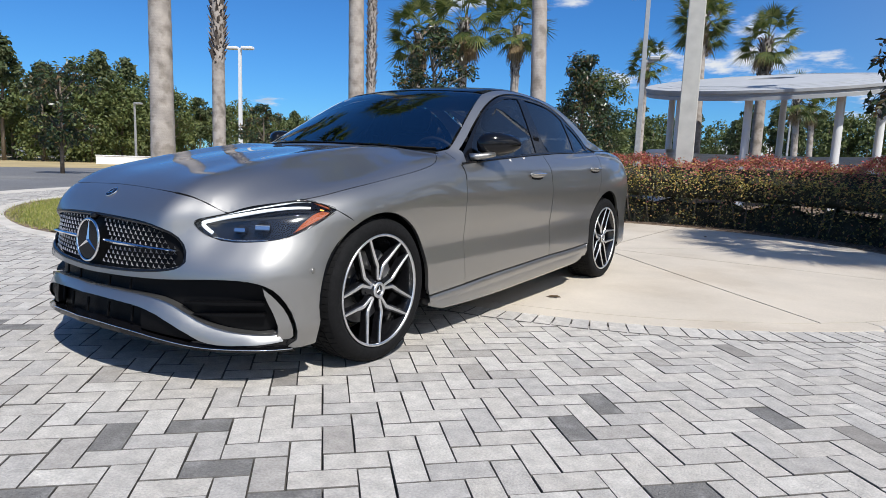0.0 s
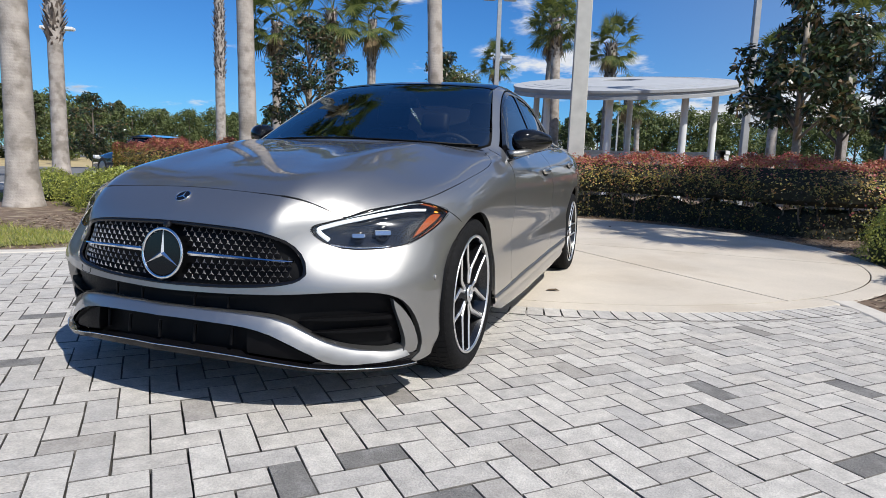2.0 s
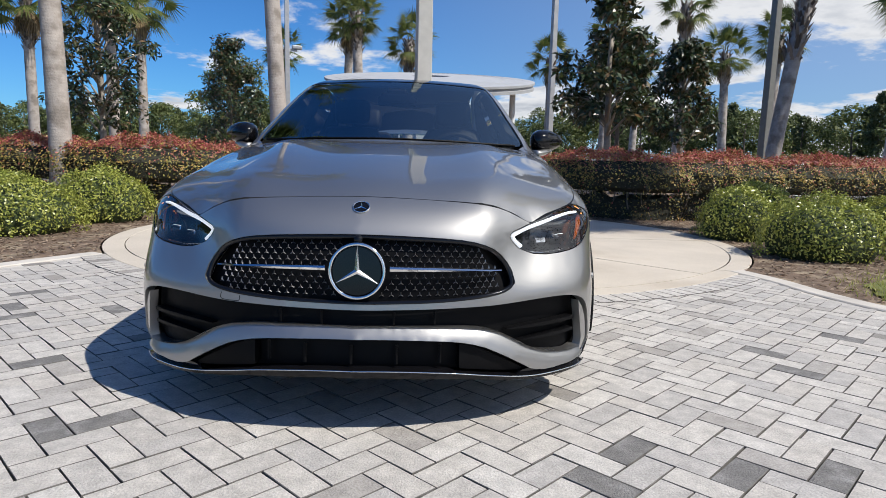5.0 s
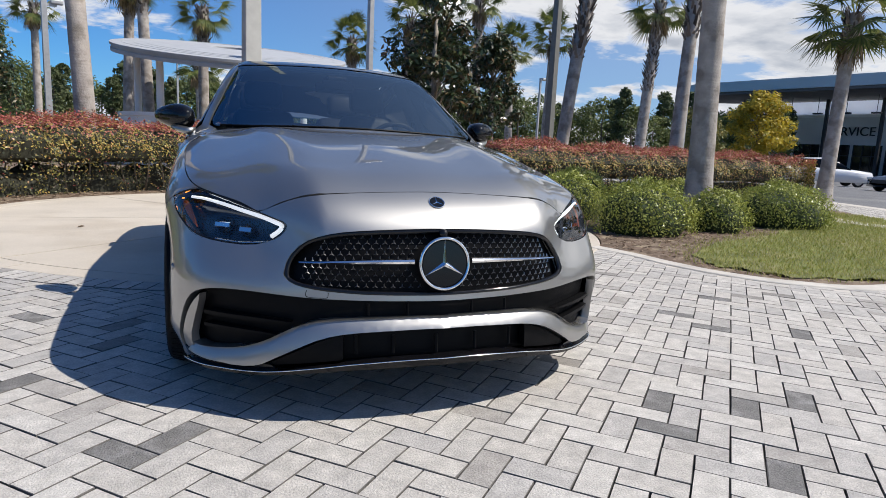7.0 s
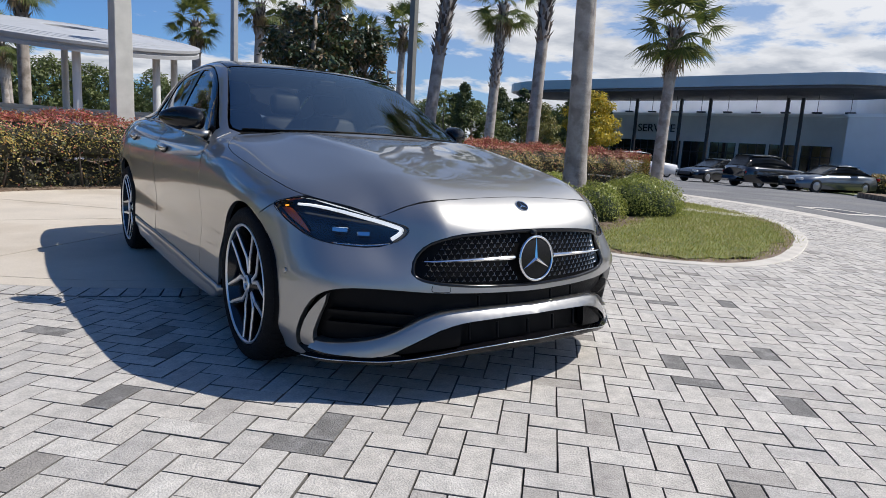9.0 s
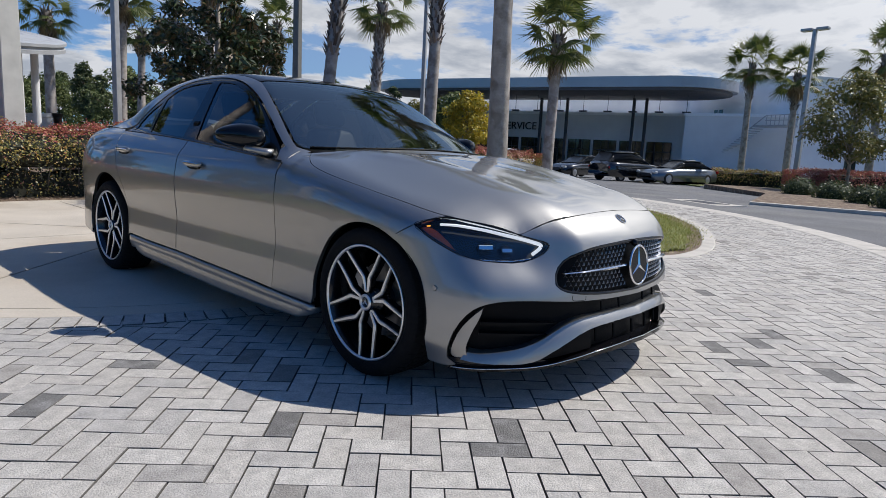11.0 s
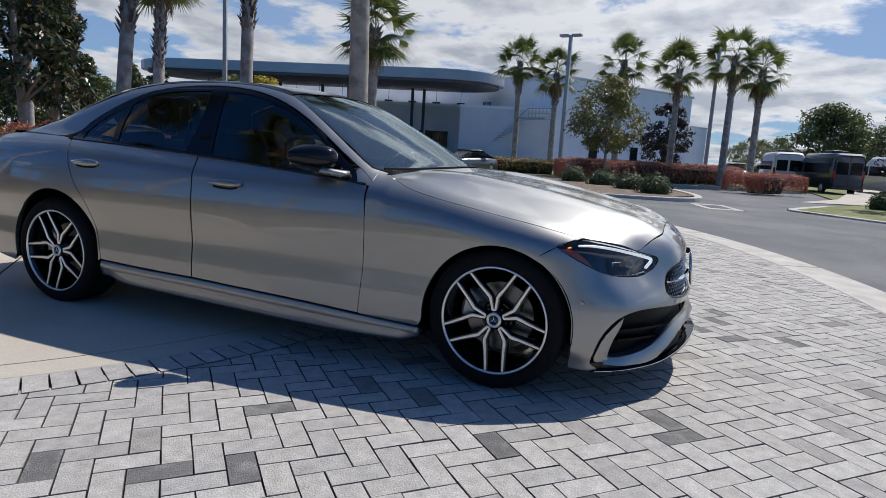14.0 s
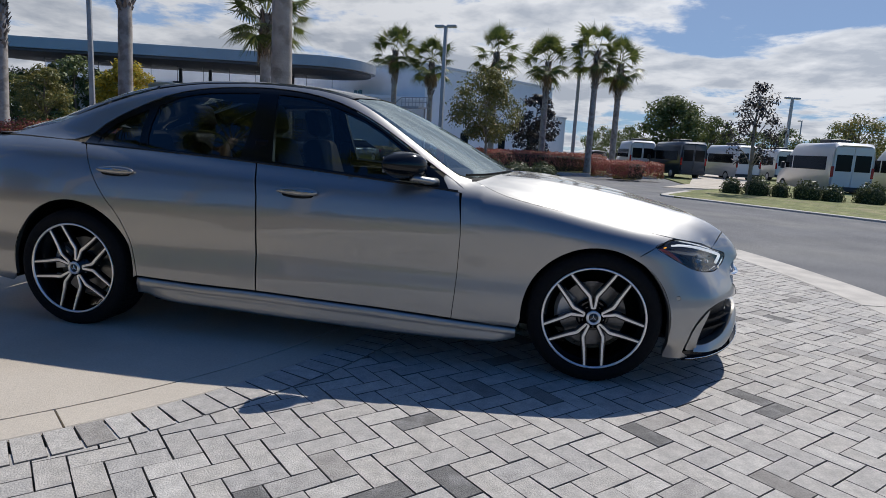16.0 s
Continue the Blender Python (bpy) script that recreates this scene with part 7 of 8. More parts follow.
panel("roof_rail", "cab", [(0.84, 0.692, 0.915), (0.757, 0.890, 1.036)] + [(a, b - 0.006, c + 0.006) for a, b, c in DLO_TOP[::-1][1:]] + [(0.69, 2.93, 1.06), (0.722, 2.985, 1.036), (0.715, 3.2, 1.048), (0.68, 3.45, 1.056)] + RW_EDGE[::-1] + [(0.525, 2.565, 1.34)] + ROOF_EDGE[::-1] + [(0.562, 1.362, 1.338)] + [(a - 0.014, b, c + 0.003) for a, b, c in WS_EDGE[::-1]] + [(0.728, 0.70, 0.96)], PAINT, car, step=0.018, rounds=1, gap=0.001, depth=0.010)
panel("pillar_foot", "cab", [(0.735, 0.665, 0.955), (0.80, 0.676, 0.932), (0.853, 0.69, 0.902), (0.851, 0.76, 0.908), (0.81, 0.80, 0.965), (0.745, 0.78, 0.985)], PAINT, car, step=0.02, gap=-0.004, push=-0.0015, depth=0.004)
# side windows: black surround with three clear panes
PANE_F = [(0.836, 0.87, 0.926), (0.824, 1.08, 0.942), (0.805, 1.35, 0.965), (0.787, 1.735, 0.992), (0.70, 1.765, 1.15), (0.592, 1.79, 1.352), (0.592, 1.62, 1.335), (0.625, 1.42, 1.285), (0.668, 1.215, 1.215), (0.722, 1.045, 1.105), (0.775, 0.905, 1.000)]
PANE_R = [(0.780, 1.93, 1.003), (0.763, 2.25, 1.017), (0.752, 2.50, 1.026), (0.70, 2.52, 1.12), (0.62, 2.50, 1.262), (0.592, 2.36, 1.322), (0.582, 2.15, 1.348), (0.585, 1.90, 1.353), (0.69, 1.90, 1.16)]
PANE_Q = [(0.748, 2.56, 1.028), (0.737, 2.82, 1.036), (0.69, 2.83, 1.075), (0.645, 2.72, 1.165), (0.625, 2.56, 1.235), (0.70, 2.575, 1.12)]
panel("window_surround", "cab", DLO_LOW + DLO_TOP, GLOSS_BLACK, car, holes=[PANE_F, PANE_R, PANE_Q], step=0.022, push=-0.004, depth=0.03, label="gloss black window surround and pillars")
side_panes = []
FRONT_GLASS = clear_material("front_door_glass", (0.54, 0.62, 0.61), 0.01, 0.2)
for nm, out in (("front_window", PANE_F), ("rear_side_window", PANE_R), ("quarter_window", PANE_Q)):
    side_panes += panel(nm, "cab", out, FRONT_GLASS if nm == "front_window" else SIDE_GLASS, car, step=0.04, gap=-0.004, push=-0.009, depth=0.004, label="tinted side window")
for ob in side_panes + ws + rw:
    ob.visible_shadow = False
bead("belt_trim", "cab", [(a, b, c - 0.003) for a, b, c in DLO_LOW], 0.006, GLOSS_BLACK, car, push=0.0)
v, f = tube([tuple(q) for q in on_body("top", spline([(-0.68, 0.70, 1.0), (-0.4, 0.56, 1.0), (0.0, 0.505, 1.0), (0.4, 0.56, 1.0), (0.68, 0.70, 1.0)], 40), 0.001)], [0.005] * 40, 6)
mesh_ob("cowl_seal", v, f, MATT_BLACK, car)

# sensor housing and inner mirror
part("sensor_housing", box_bm(-0.06, 0.06, 1.15, 1.30, 1.275, 1.315, 0.012, 2), MATT_BLACK, car)
part("inner_mirror", box_bm(-0.12, 0.12, 1.20, 1.235, 1.215, 1.275, 0.014, 2), GLOSS_BLACK, car)

# door handles; black slivers stand in for dark reflections in their dished pockets
for y, z in ((1.546, 0.848), (2.592, 0.892)):
    q = on_body("side", [(0.89, y, z)], 0.0)[0]
    nn = grad(on_body("side", [(0.89, y, z)], 0.0))[0]
    for s in (1, -1):
        bm = bmesh.new()
        bmesh.ops.create_uvsphere(bm, u_segments=24, v_segments=12, radius=1)
        for w in bm.verts:
            w.co = Vector((w.co.x * 0.017, w.co.y * 0.114, w.co.z * 0.0215 * (1 - 0.2 * w.co.y)))
            w.co += Vector((q[0] + 0.014, y, z))
            w.co.x *= s
        if s < 0:
            bmesh.ops.reverse_faces(bm, faces=bm.faces[:])
        h = part("door_handle", bm, PAINT, car, smooth=True)
        bm = bmesh.new()
        bmesh.ops.create_uvsphere(bm, u_segments=24, v_segments=10, radius=1)
        for w in bm.verts:
            w.co = Vector((w.co.x * 0.004, w.co.y * 0.085, w.co.z * 0.026 - 0.014))
            w.co += Vector((q[0] + 0.006, y, z - 0.004))
            w.co.x *= s
        part("handle_recess", bm, MATT_BLACK, h, smooth=True)
        v, f = tube([(s * (q[0] + 0.025), y - 0.092, z + 0.002), (s * (q[0] + 0.0295), y, z + 0.006), (s * (q[0] + 0.025), y + 0.092, z + 0.006)], [0.0035, 0.0045, 0.0035], 6)
        mesh_ob("chrome_strip", v, f, CHROME, h)

# mirrors
for s in (1, -1):
    bm = bmesh.new()
    bmesh.ops.create_uvsphere(bm, u_segments=28, v_segments=18, radius=1)
    for w in bm.verts:
        c = w.co.copy()
        e = Vector([math.copysign(abs(a) ** 0.8, a) for a in c])
        x = 0.908 + e.x * 0.104
        y = 1.012 + e.y * (0.112 if e.y < 0 else 0.068) * (1 - 0.12 * e.x - 0.34 * max(0.0, e.x)) + 0.045 * e.x
        z = 1.018 + e.z * (0.066 - 0.010 * e.x - 0.014 * max(0.0, e.x)) + 0.004 * e.x
        w.co = Vector((s * x, y, z))
    if s < 0:
        bmesh.ops.reverse_faces(bm, faces=bm.faces[:])
    mir = part("side_mirror", bm, GLOSS_BLACK, car, "gloss black door mirror", smooth=True)
    part("mirror_glass", box_bm(*sorted((s * 0.885, s * 0.965)), 1.074, 1.081, 0.978, 1.056, 0.002, 1), CHROME, mir)
    v, f = tube([(s * 0.81, 0.85, 0.935), (s * 0.84, 0.865, 0.942), (s * 0.875, 0.90, 0.955), (s * 0.90, 0.945, 0.972)], [0.038, 0.032, 0.028, 0.03], 12)
    mesh_ob("mirror_foot", [(a, b, 0.945 + (c - 0.945) * 0.62) for a, b, c in v], f, PAINT, mir, smooth=True)

# wheel housings and floor
for cy, cz, rr in ((ARCH_C[0], ARCH_C[1], ARCH_R + 0.012), (ARCH2_C[0], ARCH2_C[1], ARCH2_R + 0.012)):
    for s in (1, -1):
        v, f = [], []
        m = 30
        for k in range(m + 1):
            a = radians(-14 + 208 * k / m)
            for x, q in ((0.885, rr - 0.006), (0.80, rr + 0.02), (0.58, rr + 0.01), (0.58, 0.02)):
                v.append((s * x, cy + q * math.cos(a), cz + q * math.sin(a)))
        for k in range(m):
            for j in range(3):
                f.append((k * 4 + j, k * 4 + j + 1, k * 4 + 5 + j, k * 4 + 4 + j))
        mesh_ob("wheel_housing", v, f, MATT_BLACK, car)
part("floor_pan", box_bm(-0.80, 0.80, 0.38, 2.45, 0.165, 0.24, 0.02, 1), MATT_BLACK, car)
part("floor_front", box_bm(-0.56, 0.56, -0.66, 0.42, 0.17, 0.30, 0.02, 1), MATT_BLACK, car)
part("floor_rear", box_bm(-0.56, 0.56, 2.4, 3.7, 0.22, 0.40, 0.02, 1), MATT_BLACK, car)
part("firewall", box_bm(-0.78, 0.78, 0.42, 0.48, 0.24, 0.90), MATT_BLACK, car)
for s in (1, -1):
    part("door_card", box_bm(*sorted((s * 0.70, s * 0.775)), 0.75, 2.75, 0.24, 0.93, 0.02, 2), LEATHER, car)
part("parcel_shelf", box_bm(-0.62, 0.62, 2.72, 3.35, 0.93, 0.96, 0.01, 1), LEATHER, car)

# cabin
bm = box_bm(-0.70, 0.70, 0.58, 1.02, 0.70, 0.965, 0.06, 3)
part("dashboard", bm, LEATHER, car, smooth=True)
part("centre_screen", box_bm(-0.10, 0.10, 0.95, 0.975, 0.62, 0.86, 0.01, 1), GLOSS_BLACK, car)
part("driver_display", box_bm(0.24, 0.50, 0.99, 1.01, 0.90, 1.01, 0.01, 1), GLOSS_BLACK, car)
part("centre_console", box_bm(-0.13, 0.13, 0.95, 2.0, 0.24, 0.62, 0.04, 2), LEATHER, car)
WHL = Matrix.Translation((0.37, 1.17, 0.885)) @ Matrix.Rotation(radians(-66), 4, "X")
v, f = [], []
for k in range(40):
    a = 2 * math.pi * k / 40
    for j in range(8):
        b = 2 * math.pi * j / 8
        rr = 0.178 + 0.015 * math.cos(b)
        v.append(WHL @ Vector((rr * math.cos(a), rr * math.sin(a), 0.015 * math.sin(b))))
for k in range(40):
    for j in range(8):
        f.append((k * 8 + j, k * 8 + (j + 1) % 8, ((k + 1) % 40) * 8 + (j + 1) % 8, ((k + 1) % 40) * 8 + j))
sw = mesh_ob("steering_wheel", v, f, LEATHER, car, smooth=True)
for a in (0, 180, 270):
    bm = box_bm(0.05, 0.175, -0.017, 0.017, -0.008, 0.008, 0.004, 1)
    bm.transform(WHL @ Matrix.Rotation(radians(a), 4, "Z"))
    part("spoke", bm, PLATE_TRIM, sw)
bm = bmesh.new()
bmesh.ops.create_uvsphere(bm, u_segments=20, v_segments=10, radius=0.07, matrix=WHL @ Matrix.Diagonal((1, 1, 0.4, 1)))
part("wheel_boss", bm, LEATHER, sw, smooth=True)


def seat(x, y, wide, head=True):
    ob = part("seat", box_bm(x - wide / 2, x + wide / 2, y - 0.46, y + 0.06, 0.36, 0.56, 0.06, 3), LEATHER, car, "dark leather seat", smooth=True)
    bm = box_bm(-wide / 2, wide / 2, -0.07, 0.07, 0.0, 0.66, 0.06, 3)
    for q in bm.verts:
        q.co.x *= 1 - 0.22 * max(0, q.co.z - 0.35) / 0.31
    bm.transform(Matrix.Translation((x, y, 0.48)) @ Matrix.Rotation(radians(-17), 4, "X"))
    part("backrest", bm, LEATHER, ob, smooth=True)
    if head:
        bm = box_bm(-0.13, 0.13, -0.05, 0.05, 0.68, 0.86, 0.045, 3)
        bm.transform(Matrix.Translation((x, y, 0.48)) @ Matrix.Rotation(radians(-15), 4, "X"))
        part("headrest", bm, LEATHER, ob, smooth=True)
    return ob


for s in (-1, 1):
    seat(s * 0.37, 1.72, 0.50)
    seat(s * 0.36, 2.60, 0.56)
bm = box_bm(-0.095, 0.095, 0.995, 1.02, 1.235, 1.295, 0.012, 2)
bm.transform(Matrix.Translation((0, 0.12, -0.01)))
part("interior_mirror", bm, GLOSS_BLACK, car)
for s in (-1, 1):
    part("b_pillar_post", box_bm(*sorted((s * 0.70, s * 0.74)), 1.78, 1.86, 0.9, 1.1, 0.01, 1), MATT_BLACK, car)
part("headliner", box_bm(-0.50, 0.50, 1.42, 2.52, 1.345, 1.355, 0.003, 1), PLATE_TRIM, car)

# ---- wheels ----


def wheel(x, y, s, turn):
    """A tyre with tread blocks, a dark rim with five forked bright spokes, brake disc and caliper. s: +1 left, -1 right."""
    R = 0.331
    base = Matrix.Translation((x * s, y, R - 0.004)) @ (Matrix.Identity(4) if s > 0 else Matrix.Rotation(math.pi, 4, "Z"))
    v, f = revolve([(0.243, -0.215), (0.252, -0.222), (0.30, -0.226), (0.322, -0.212), (0.330, -0.18), (0.331, -0.11), (0.330, -0.045), (0.323, -0.014), (0.312, -0.001), (0.295, 0.006), (0.278, 0.007), (0.268, 0.004), (0.259, -0.002), (0.252, -0.012)], 72, "x")
    ty = mesh_ob("wheel", [base @ Vector(q) for q in v], f, RUBBER, car, "black tyre on a two-tone wheel", smooth=True)
    # tread blocks on the shoulders
    V, F = [], []
    for k in range(66):
        a = 2 * math.pi * k / 66
        for x0, x1 in ((-0.05, -0.012), (-0.21, -0.165), (-0.10, -0.06), (-0.155, -0.115)):
            q = len(V)
            w = 0.036
            for rr in (0.3285, 0.3335):
                for aa, xx in ((a - w, x0), (a + w, x0 + 0.002), (a + w, x1), (a - w, x1 - 0.002)):
                    r2 = rr - (0.0095 if xx > -0.02 else 0.0)
                    V.append(base @ Vector((xx, r2 * math.cos(aa), r2 * math.sin(aa))))
            F += [(q + 4, q + 5, q + 6, q + 7)] + [(q + j, q + (j + 1) % 4, q + 4 + (j + 1) % 4, q + 4 + j) for j in range(4)]
    mesh_ob("tread", V, F, RUBBER, ty)
    v, f = revolve([(0.250, -0.012), (0.2565, -0.002), (0.2555, 0.003), (0.2465, 0.002), (0.2445, -0.004)], 72, "x")
    mesh_ob("rim_edge", [base @ Vector(q) for q in v], f, SATIN, ty, "machined bright rim edge", smooth=True)
    v, f = revolve([(0.2445, -0.004), (0.238, -0.02), (0.226, -0.06), (0.215, -0.13), (0.212, -0.2)], 64, "x")
    mesh_ob("rim_barrel", [base @ Vector(q) for q in v], f, RIM_BLACK, ty, smooth=True)
    v, f = revolve([(0.02, -0.115), (0.165, -0.115), (0.167, -0.118), (0.167, -0.145), (0.02, -0.145)], 48, "x")
    mesh_ob("brake_disc", [base @ Vector(q) for q in v], f, DISC, ty)
    v, f = revolve([(0.001, -0.07), (0.075, -0.07), (0.085, -0.09), (0.085, -0.118)], 32, "x")
    mesh_ob("disc_hat", [base @ Vector(q) for q in v], f, RIM_BLACK, ty)
    ca = radians(35) if s > 0 else radians(165)
    V, F = [], []
    for k in range(9):
        a = ca - 0.42 + 0.84 * k / 8
        for rr, xx in ((0.105, -0.10), (0.118, -0.085), (0.175, -0.085), (0.19, -0.10), (0.19, -0.15), (0.105, -0.15)):
            V.append(base @ Vector((xx, rr * math.cos(a), rr * math.sin(a))))
    for k in range(8):
        for j in range(6):
            F.append((k * 6 + j, k * 6 + (j + 1) % 6, k * 6 + 6 + (j + 1) % 6, k * 6 + 6 + j))
    F += [tuple(range(6)), tuple(range(48, 54))[::-1]]
    mesh_ob("brake_caliper", V, F, CALIPER, ty)

    def ribbon(name, pts, widths, x_top, x_low, mat):
        V, F = [], []
        m = len(pts)
        for i in range(m):
            p, a, b = Vector(pts[i]), Vector(pts[max(i - 1, 0)]), Vector(pts[min(i + 1, m - 1)])
            d = (b - a).normalized()
            w = Vector((-d.y, d.x)) * widths[i] / 2
            top = x_top[i] if isinstance(x_top, list) else x_top
            for q, xx in ((p + w * 1.15, x_low[i]), (p + w, top - 0.002), (p + w * 0.8, top), (p - w * 0.8, top), (p - w, top - 0.002), (p - w * 1.15, x_low[i])):
                V.append(base @ Vector((xx, q.x, q.y)))
        for i in range(m - 1):
            for j in range(5):
                F.append((i * 6 + j, i * 6 + j + 1, i * 6 + 7 + j, i * 6 + 6 + j))
        F += [tuple(range(6)), tuple(range(m * 6 - 6, m * 6))[::-1]]
        return mesh_ob(name, V, F, mat, ty)
    for k in range(5):
        a0 = radians(turn + 72 * k)

        def pt(r, deg):
            a = a0 + radians(deg)
            return (r * math.cos(a), r * math.sin(a))
        for sg in (1, -1):
            path = [pt(0.2475, sg * 26.3), pt(0.20, sg * 23.6), pt(0.155, sg * 19.2), pt(0.122, sg * 12.8), pt(0.108, sg * 9.6), pt(0.078, sg * 9.2), pt(0.052, sg * 8.5)]
            prof = [-0.004, -0.010, -0.015, -0.018, -0.019, -0.020, -0.020]
            ribbon("spoke_body", path, [0.022, 0.024, 0.026, 0.028, 0.026, 0.024, 0.022], [q - 0.0035 for q in prof], [-0.05] * 7, RIM_BLACK)
            ribbon("spoke_face", path, [0.0095, 0.011, 0.0125, 0.015, 0.0145, 0.012, 0.011], prof, [q - 0.004 for q in prof], SATIN)
        ribbon("spoke_face", [pt(0.052, 13), pt(0.0475, 6), pt(0.046, 0), pt(0.0475, -6), pt(0.052, -13)], [0.009] * 5, [-0.0198] * 5, [-0.0238] * 5, SATIN)
    v, f = revolve([(0.001, -0.012), (0.022, -0.012), (0.024, -0.014), (0.032, -0.014), (0.034, -0.017), (0.042, -0.028), (0.066, -0.06)], 32, "x")
    mesh_ob("hub", [base @ Vector(q) for q in v], f, RIM_BLACK, ty, smooth=True)
    v, f = revolve([(0.0225, -0.0125), (0.0235, -0.0085), (0.035, -0.0085), (0.037, -0.0135)], 32, "x")
    mesh_ob("hub_ring", [base @ Vector(q) for q in v], f, SATIN, ty, smooth=True)
    V, F = [], []
    for k in range(3):
        a = radians(90 + 120 * k)
        u, w = Vector((math.cos(a), math.sin(a))), Vector((-math.sin(a), math.cos(a)))
        q = len(V)
        for c, xx in ((w * 0.0035, -0.0115), (-w * 0.0035, -0.0115), (u * 0.022, -0.0115), (u * 0.004, -0.0085)):
            V.append(base @ Vector((xx, c.x, c.y)))
        F += [(q, q + 2, q + 3), (q + 1, q + 3, q + 2)]
    mesh_ob("hub_star", V, F, SATIN, ty)
    for k in range(5):
        a = radians(turn + 36 + 72 * k)
        v, f = revolve([(0.001, -0.042), (0.006, -0.042), (0.0075, -0.046), (0.0075, -0.055)], 10, "x")
        mesh_ob("wheel_bolt", [base @ Vector((q[0], q[1] + 0.050 * math.cos(a), q[2] + 0.050 * math.sin(a))) for q in v], f, DISC, ty)
    return ty


wheel(0.893, 0.0, 1, 90 - 9)
wheel(0.893, 0.0, -1, 90 + 4.5)
wheel(0.897, 2.865, 1, 90 + 20)
wheel(0.897, 2.865, -1, 90 - 12)

# ---- pavers: herringbone at 45 degrees, 0.1 x 0.2 m ----
CELL = 0.1016
U = np.array((0.7071, -0.7071))
W = np.array((0.7071, 0.7071))
O = np.array((-2.249, 0.192))


def paver_mesh(name, wx, wy, mat):
    g, ch, d = 0.0023, 0.0012, 0.015
    x0, x1, y0, y1 = g, wx - g, g, wy - g
    v = [(x0, y0, -d), (x1, y0, -d), (x1, y1, -d), (x0, y1, -d), (x0, y0, -0.0016), (x1, y0, -0.0016), (x1, y1, -0.0016), (x0, y1, -0.0016),
         (x0 + ch, y0 + ch, 0), (x1 - ch, y0 + ch, 0), (x1 - ch, y1 - ch, 0), (x0 + ch, y1 - ch, 0)]
    f = [(8, 9, 10, 11)] + [(k, (k + 1) % 4, 4 + (k + 1) % 4, 4 + k) for k in range(4)] + [(4 + k, 4 + (k + 1) % 4, 8 + (k + 1) % 4, 8 + k) for k in range(4)]
    v = [(*(U * a + W * b), c) for a, b, c in v]
    me = bpy.data.meshes.new(name)
    me.from_pydata(v, [], f)
    me.materials.append(mat)
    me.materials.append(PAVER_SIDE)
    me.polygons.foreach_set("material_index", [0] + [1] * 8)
    return me, np.array(v), f


H_ME, H_V, H_F = paver_mesh("paver", 2 * CELL, CELL, PAVER_ONE)
V_ME, V_V, V_F = paver_mesh("paver", CELL, 2 * CELL, PAVER_ONE)
aa, bb = np.meshgrid(np.arange(-190, 190), np.arange(-190, 190))
aa, bb = aa.ravel(), bb.ravel()
rr = (aa + bb) % 4
sel = (rr == 0) | (rr == 2)
aa, bb, rr = aa[sel], bb[sel], rr[sel]
org = O + aa[:, None] * CELL * U + bb[:, None] * CELL * W
mid = org + np.where((rr == 0)[:, None], U * CELL + W * CELL / 2, U * CELL / 2 + W * CELL)
dist_ring = np.hypot(mid[:, 0] - RING[0], mid[:, 1] - RING[1])
dist_pad = np.hypot(mid[:, 0] - PAD[0], mid[:, 1] - PAD[1])
ok = (dist_ring < 13.66) & (dist_pad > PAD_R + 0.13) & ~inside(island, mid) & (mid[:, 1] < 9)
aa, bb, rr, org, mid = aa[ok], bb[ok], rr[ok], org[ok], mid[ok]
rng = np.random.default_rng(11)
tilt = rng.normal(0, 0.0045, (len(org), 2))
lift = rng.normal(-0.001, 0.0008, len(org))
near = (mid[:, 0] > -1.9) & (mid[:, 0] < -0.9) & (mid[:, 1] > -1.9) & (mid[:, 1] < -0.9)
near |= (mid[:, 0] > 0.9) & (mid[:, 0] < 2.9) & (mid[:, 1] > -1.0) & (mid[:, 1] < 0.6)
# darker pavers, stained or of another batch
STAINS = [(0.83, -0.93), (1.10, -1.06), (-1.00, -0.89), (-0.88, -0.81), (0.82, -1.51), (1.45, -1.13), (-1.62, 0.70), (-2.22, 0.72), (-2.28, 1.10), (-2.00, 0.50), (-1.47, -0.26), (1.84, 0.12), (1.82, -0.17), (0.68, -1.15), (2.49, 0.51), (2.24, -0.36)]
stained = np.zeros(len(mid), bool)
for x, y in STAINS:
    stained[np.argmin(np.hypot(mid[:, 0] - x, mid[:, 1] - y))] = True
near &= ~stained
near &= np.cumsum(near) <= 300
floor = tagged(new("paver_floor"), "grey concrete pavers laid in a herringbone", "pavement", kind="structure")
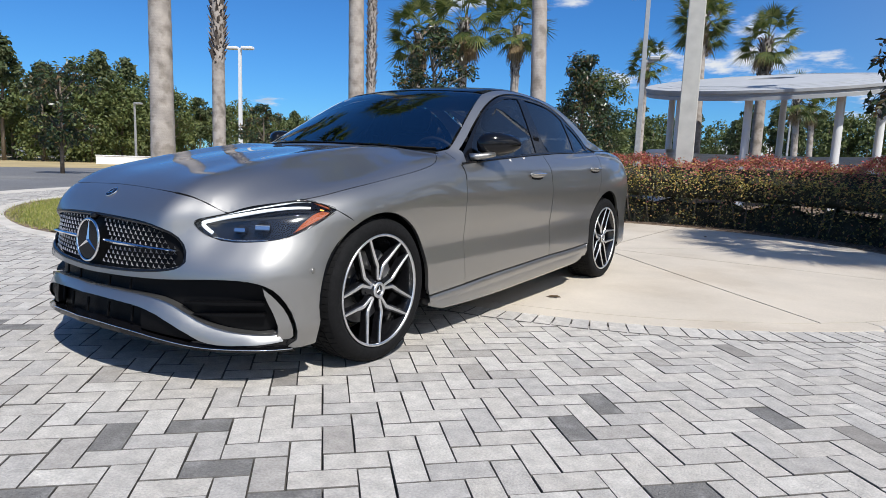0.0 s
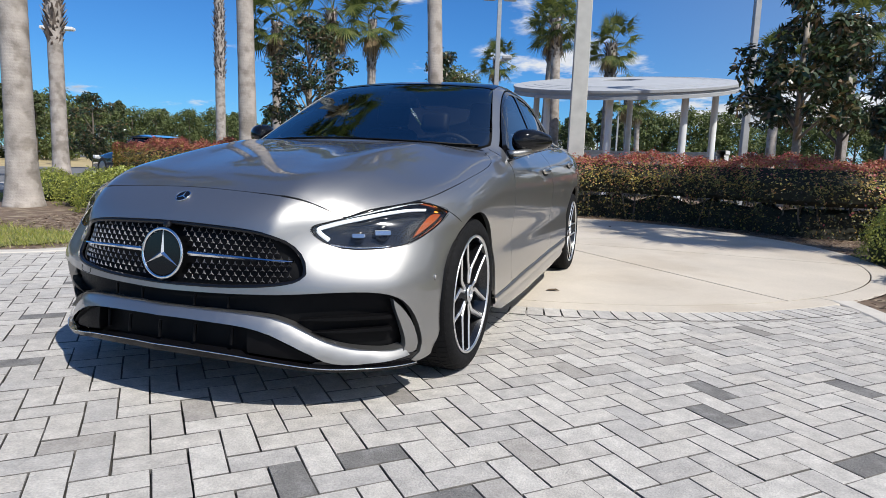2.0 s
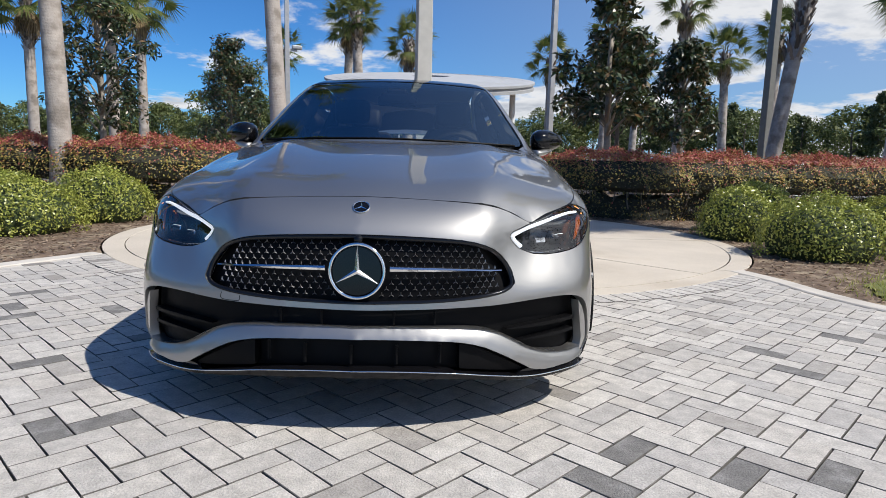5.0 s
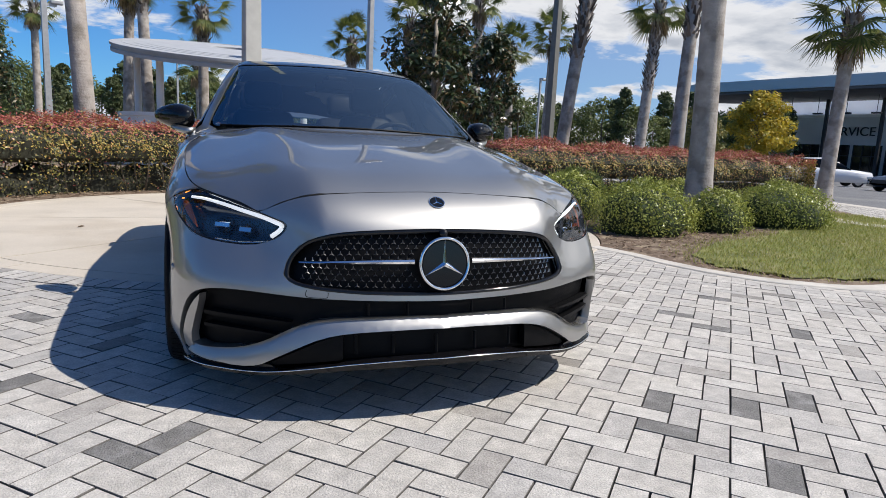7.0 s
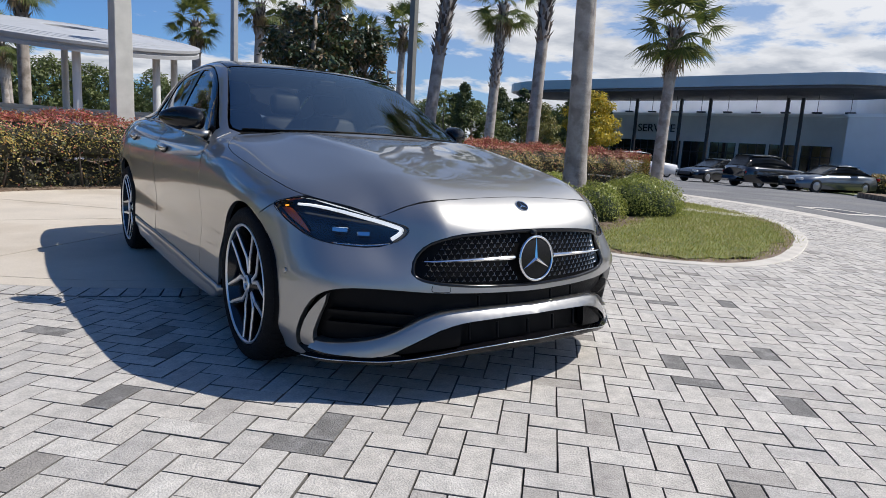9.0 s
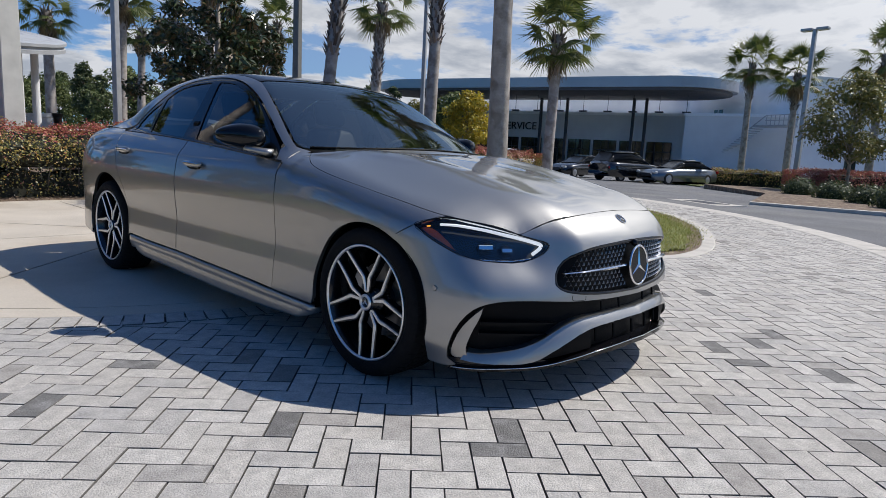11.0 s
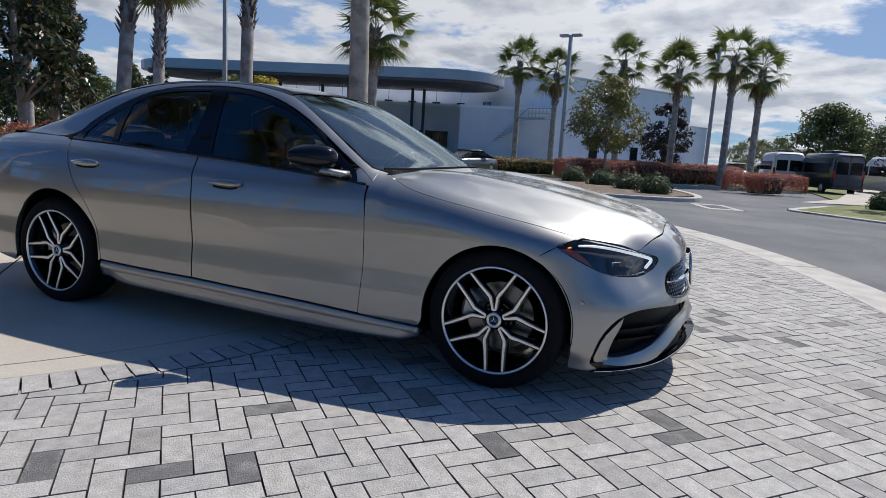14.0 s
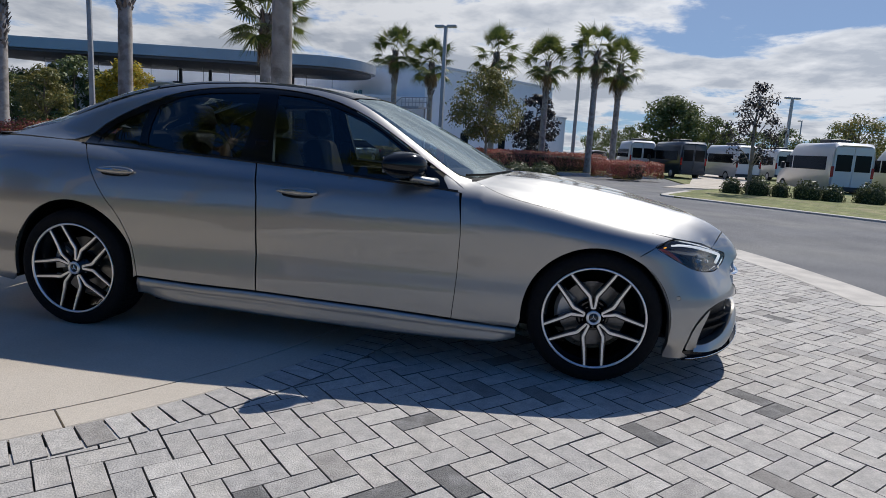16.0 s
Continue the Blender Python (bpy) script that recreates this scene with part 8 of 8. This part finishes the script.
for i in np.nonzero(near)[0]:
    ob = new("paver", H_ME if rr[i] == 0 else V_ME)
    ob.parent = floor
    ob.location = (*(org[i] + rng.normal(0, 0.0006, 2)), lift[i])
    ob.rotation_euler = (0, 0, rng.normal(0, 0.006))
rest = np.nonzero(~near)[0]
Vs, Fs = [], []
q = 0
for kind, base, faces in ((0, H_V, H_F), (2, V_V, V_F)):
    idx = rest[rr[rest] == kind]
    n = len(idx)
    pts = base[None, :, :] + np.c_[org[idx], lift[idx]][:, None, :]
    c = base[:, :2].mean(0)
    pts[:, :, 2] += ((base[None, :, :2] - c) * tilt[idx][:, None, :]).sum(2)
    turn = rng.normal(0, 0.006, n)[:, None]
    dxy = pts[:, :, :2] - pts[:, :, :2].mean(1)[:, None]
    pts[:, :, 0] -= dxy[:, :, 1] * turn
    pts[:, :, 1] += dxy[:, :, 0] * turn
    pts[:, :, :2] += rng.normal(0, 0.0006, (n, len(base), 2))
    Vs.append(pts.reshape(-1, 3))
    ff = np.array(faces)[None] + (np.arange(n) * len(base))[:, None, None] + q
    Fs.append(ff.reshape(-1, 4))
    q += n * len(base)
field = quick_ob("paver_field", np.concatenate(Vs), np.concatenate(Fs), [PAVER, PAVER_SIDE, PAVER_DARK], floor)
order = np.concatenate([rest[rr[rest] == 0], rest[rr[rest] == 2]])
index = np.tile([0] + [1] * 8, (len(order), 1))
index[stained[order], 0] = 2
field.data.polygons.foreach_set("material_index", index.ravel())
field.data.shade_flat()
tagged(field, "herringbone of grey pavers", kind="stuff")
# soldier course of pavers round the pad
n = int(2 * math.pi * (PAD_R + 0.1) / 0.1045)
for k in range(n):
    a = -math.pi / 2 + (k - n / 2) * 2 * math.pi / n
    p = (PAD[0] + (PAD_R + 0.1) * math.cos(a), PAD[1] + (PAD_R + 0.1) * math.sin(a))
    if inside(island, np.array([p]))[0] or p[1] > 4:
        continue
    ob = new("edge_paver", H_ME)
    ob.parent = floor
    ob.matrix_basis = Matrix.Translation((p[0], p[1], 0.0045)) @ Matrix.Rotation(a + math.pi / 4, 4, "Z") @ Matrix.Translation((-(U[0] * CELL + W[0] * CELL / 2), -(U[1] * CELL + W[1] * CELL / 2), 0))
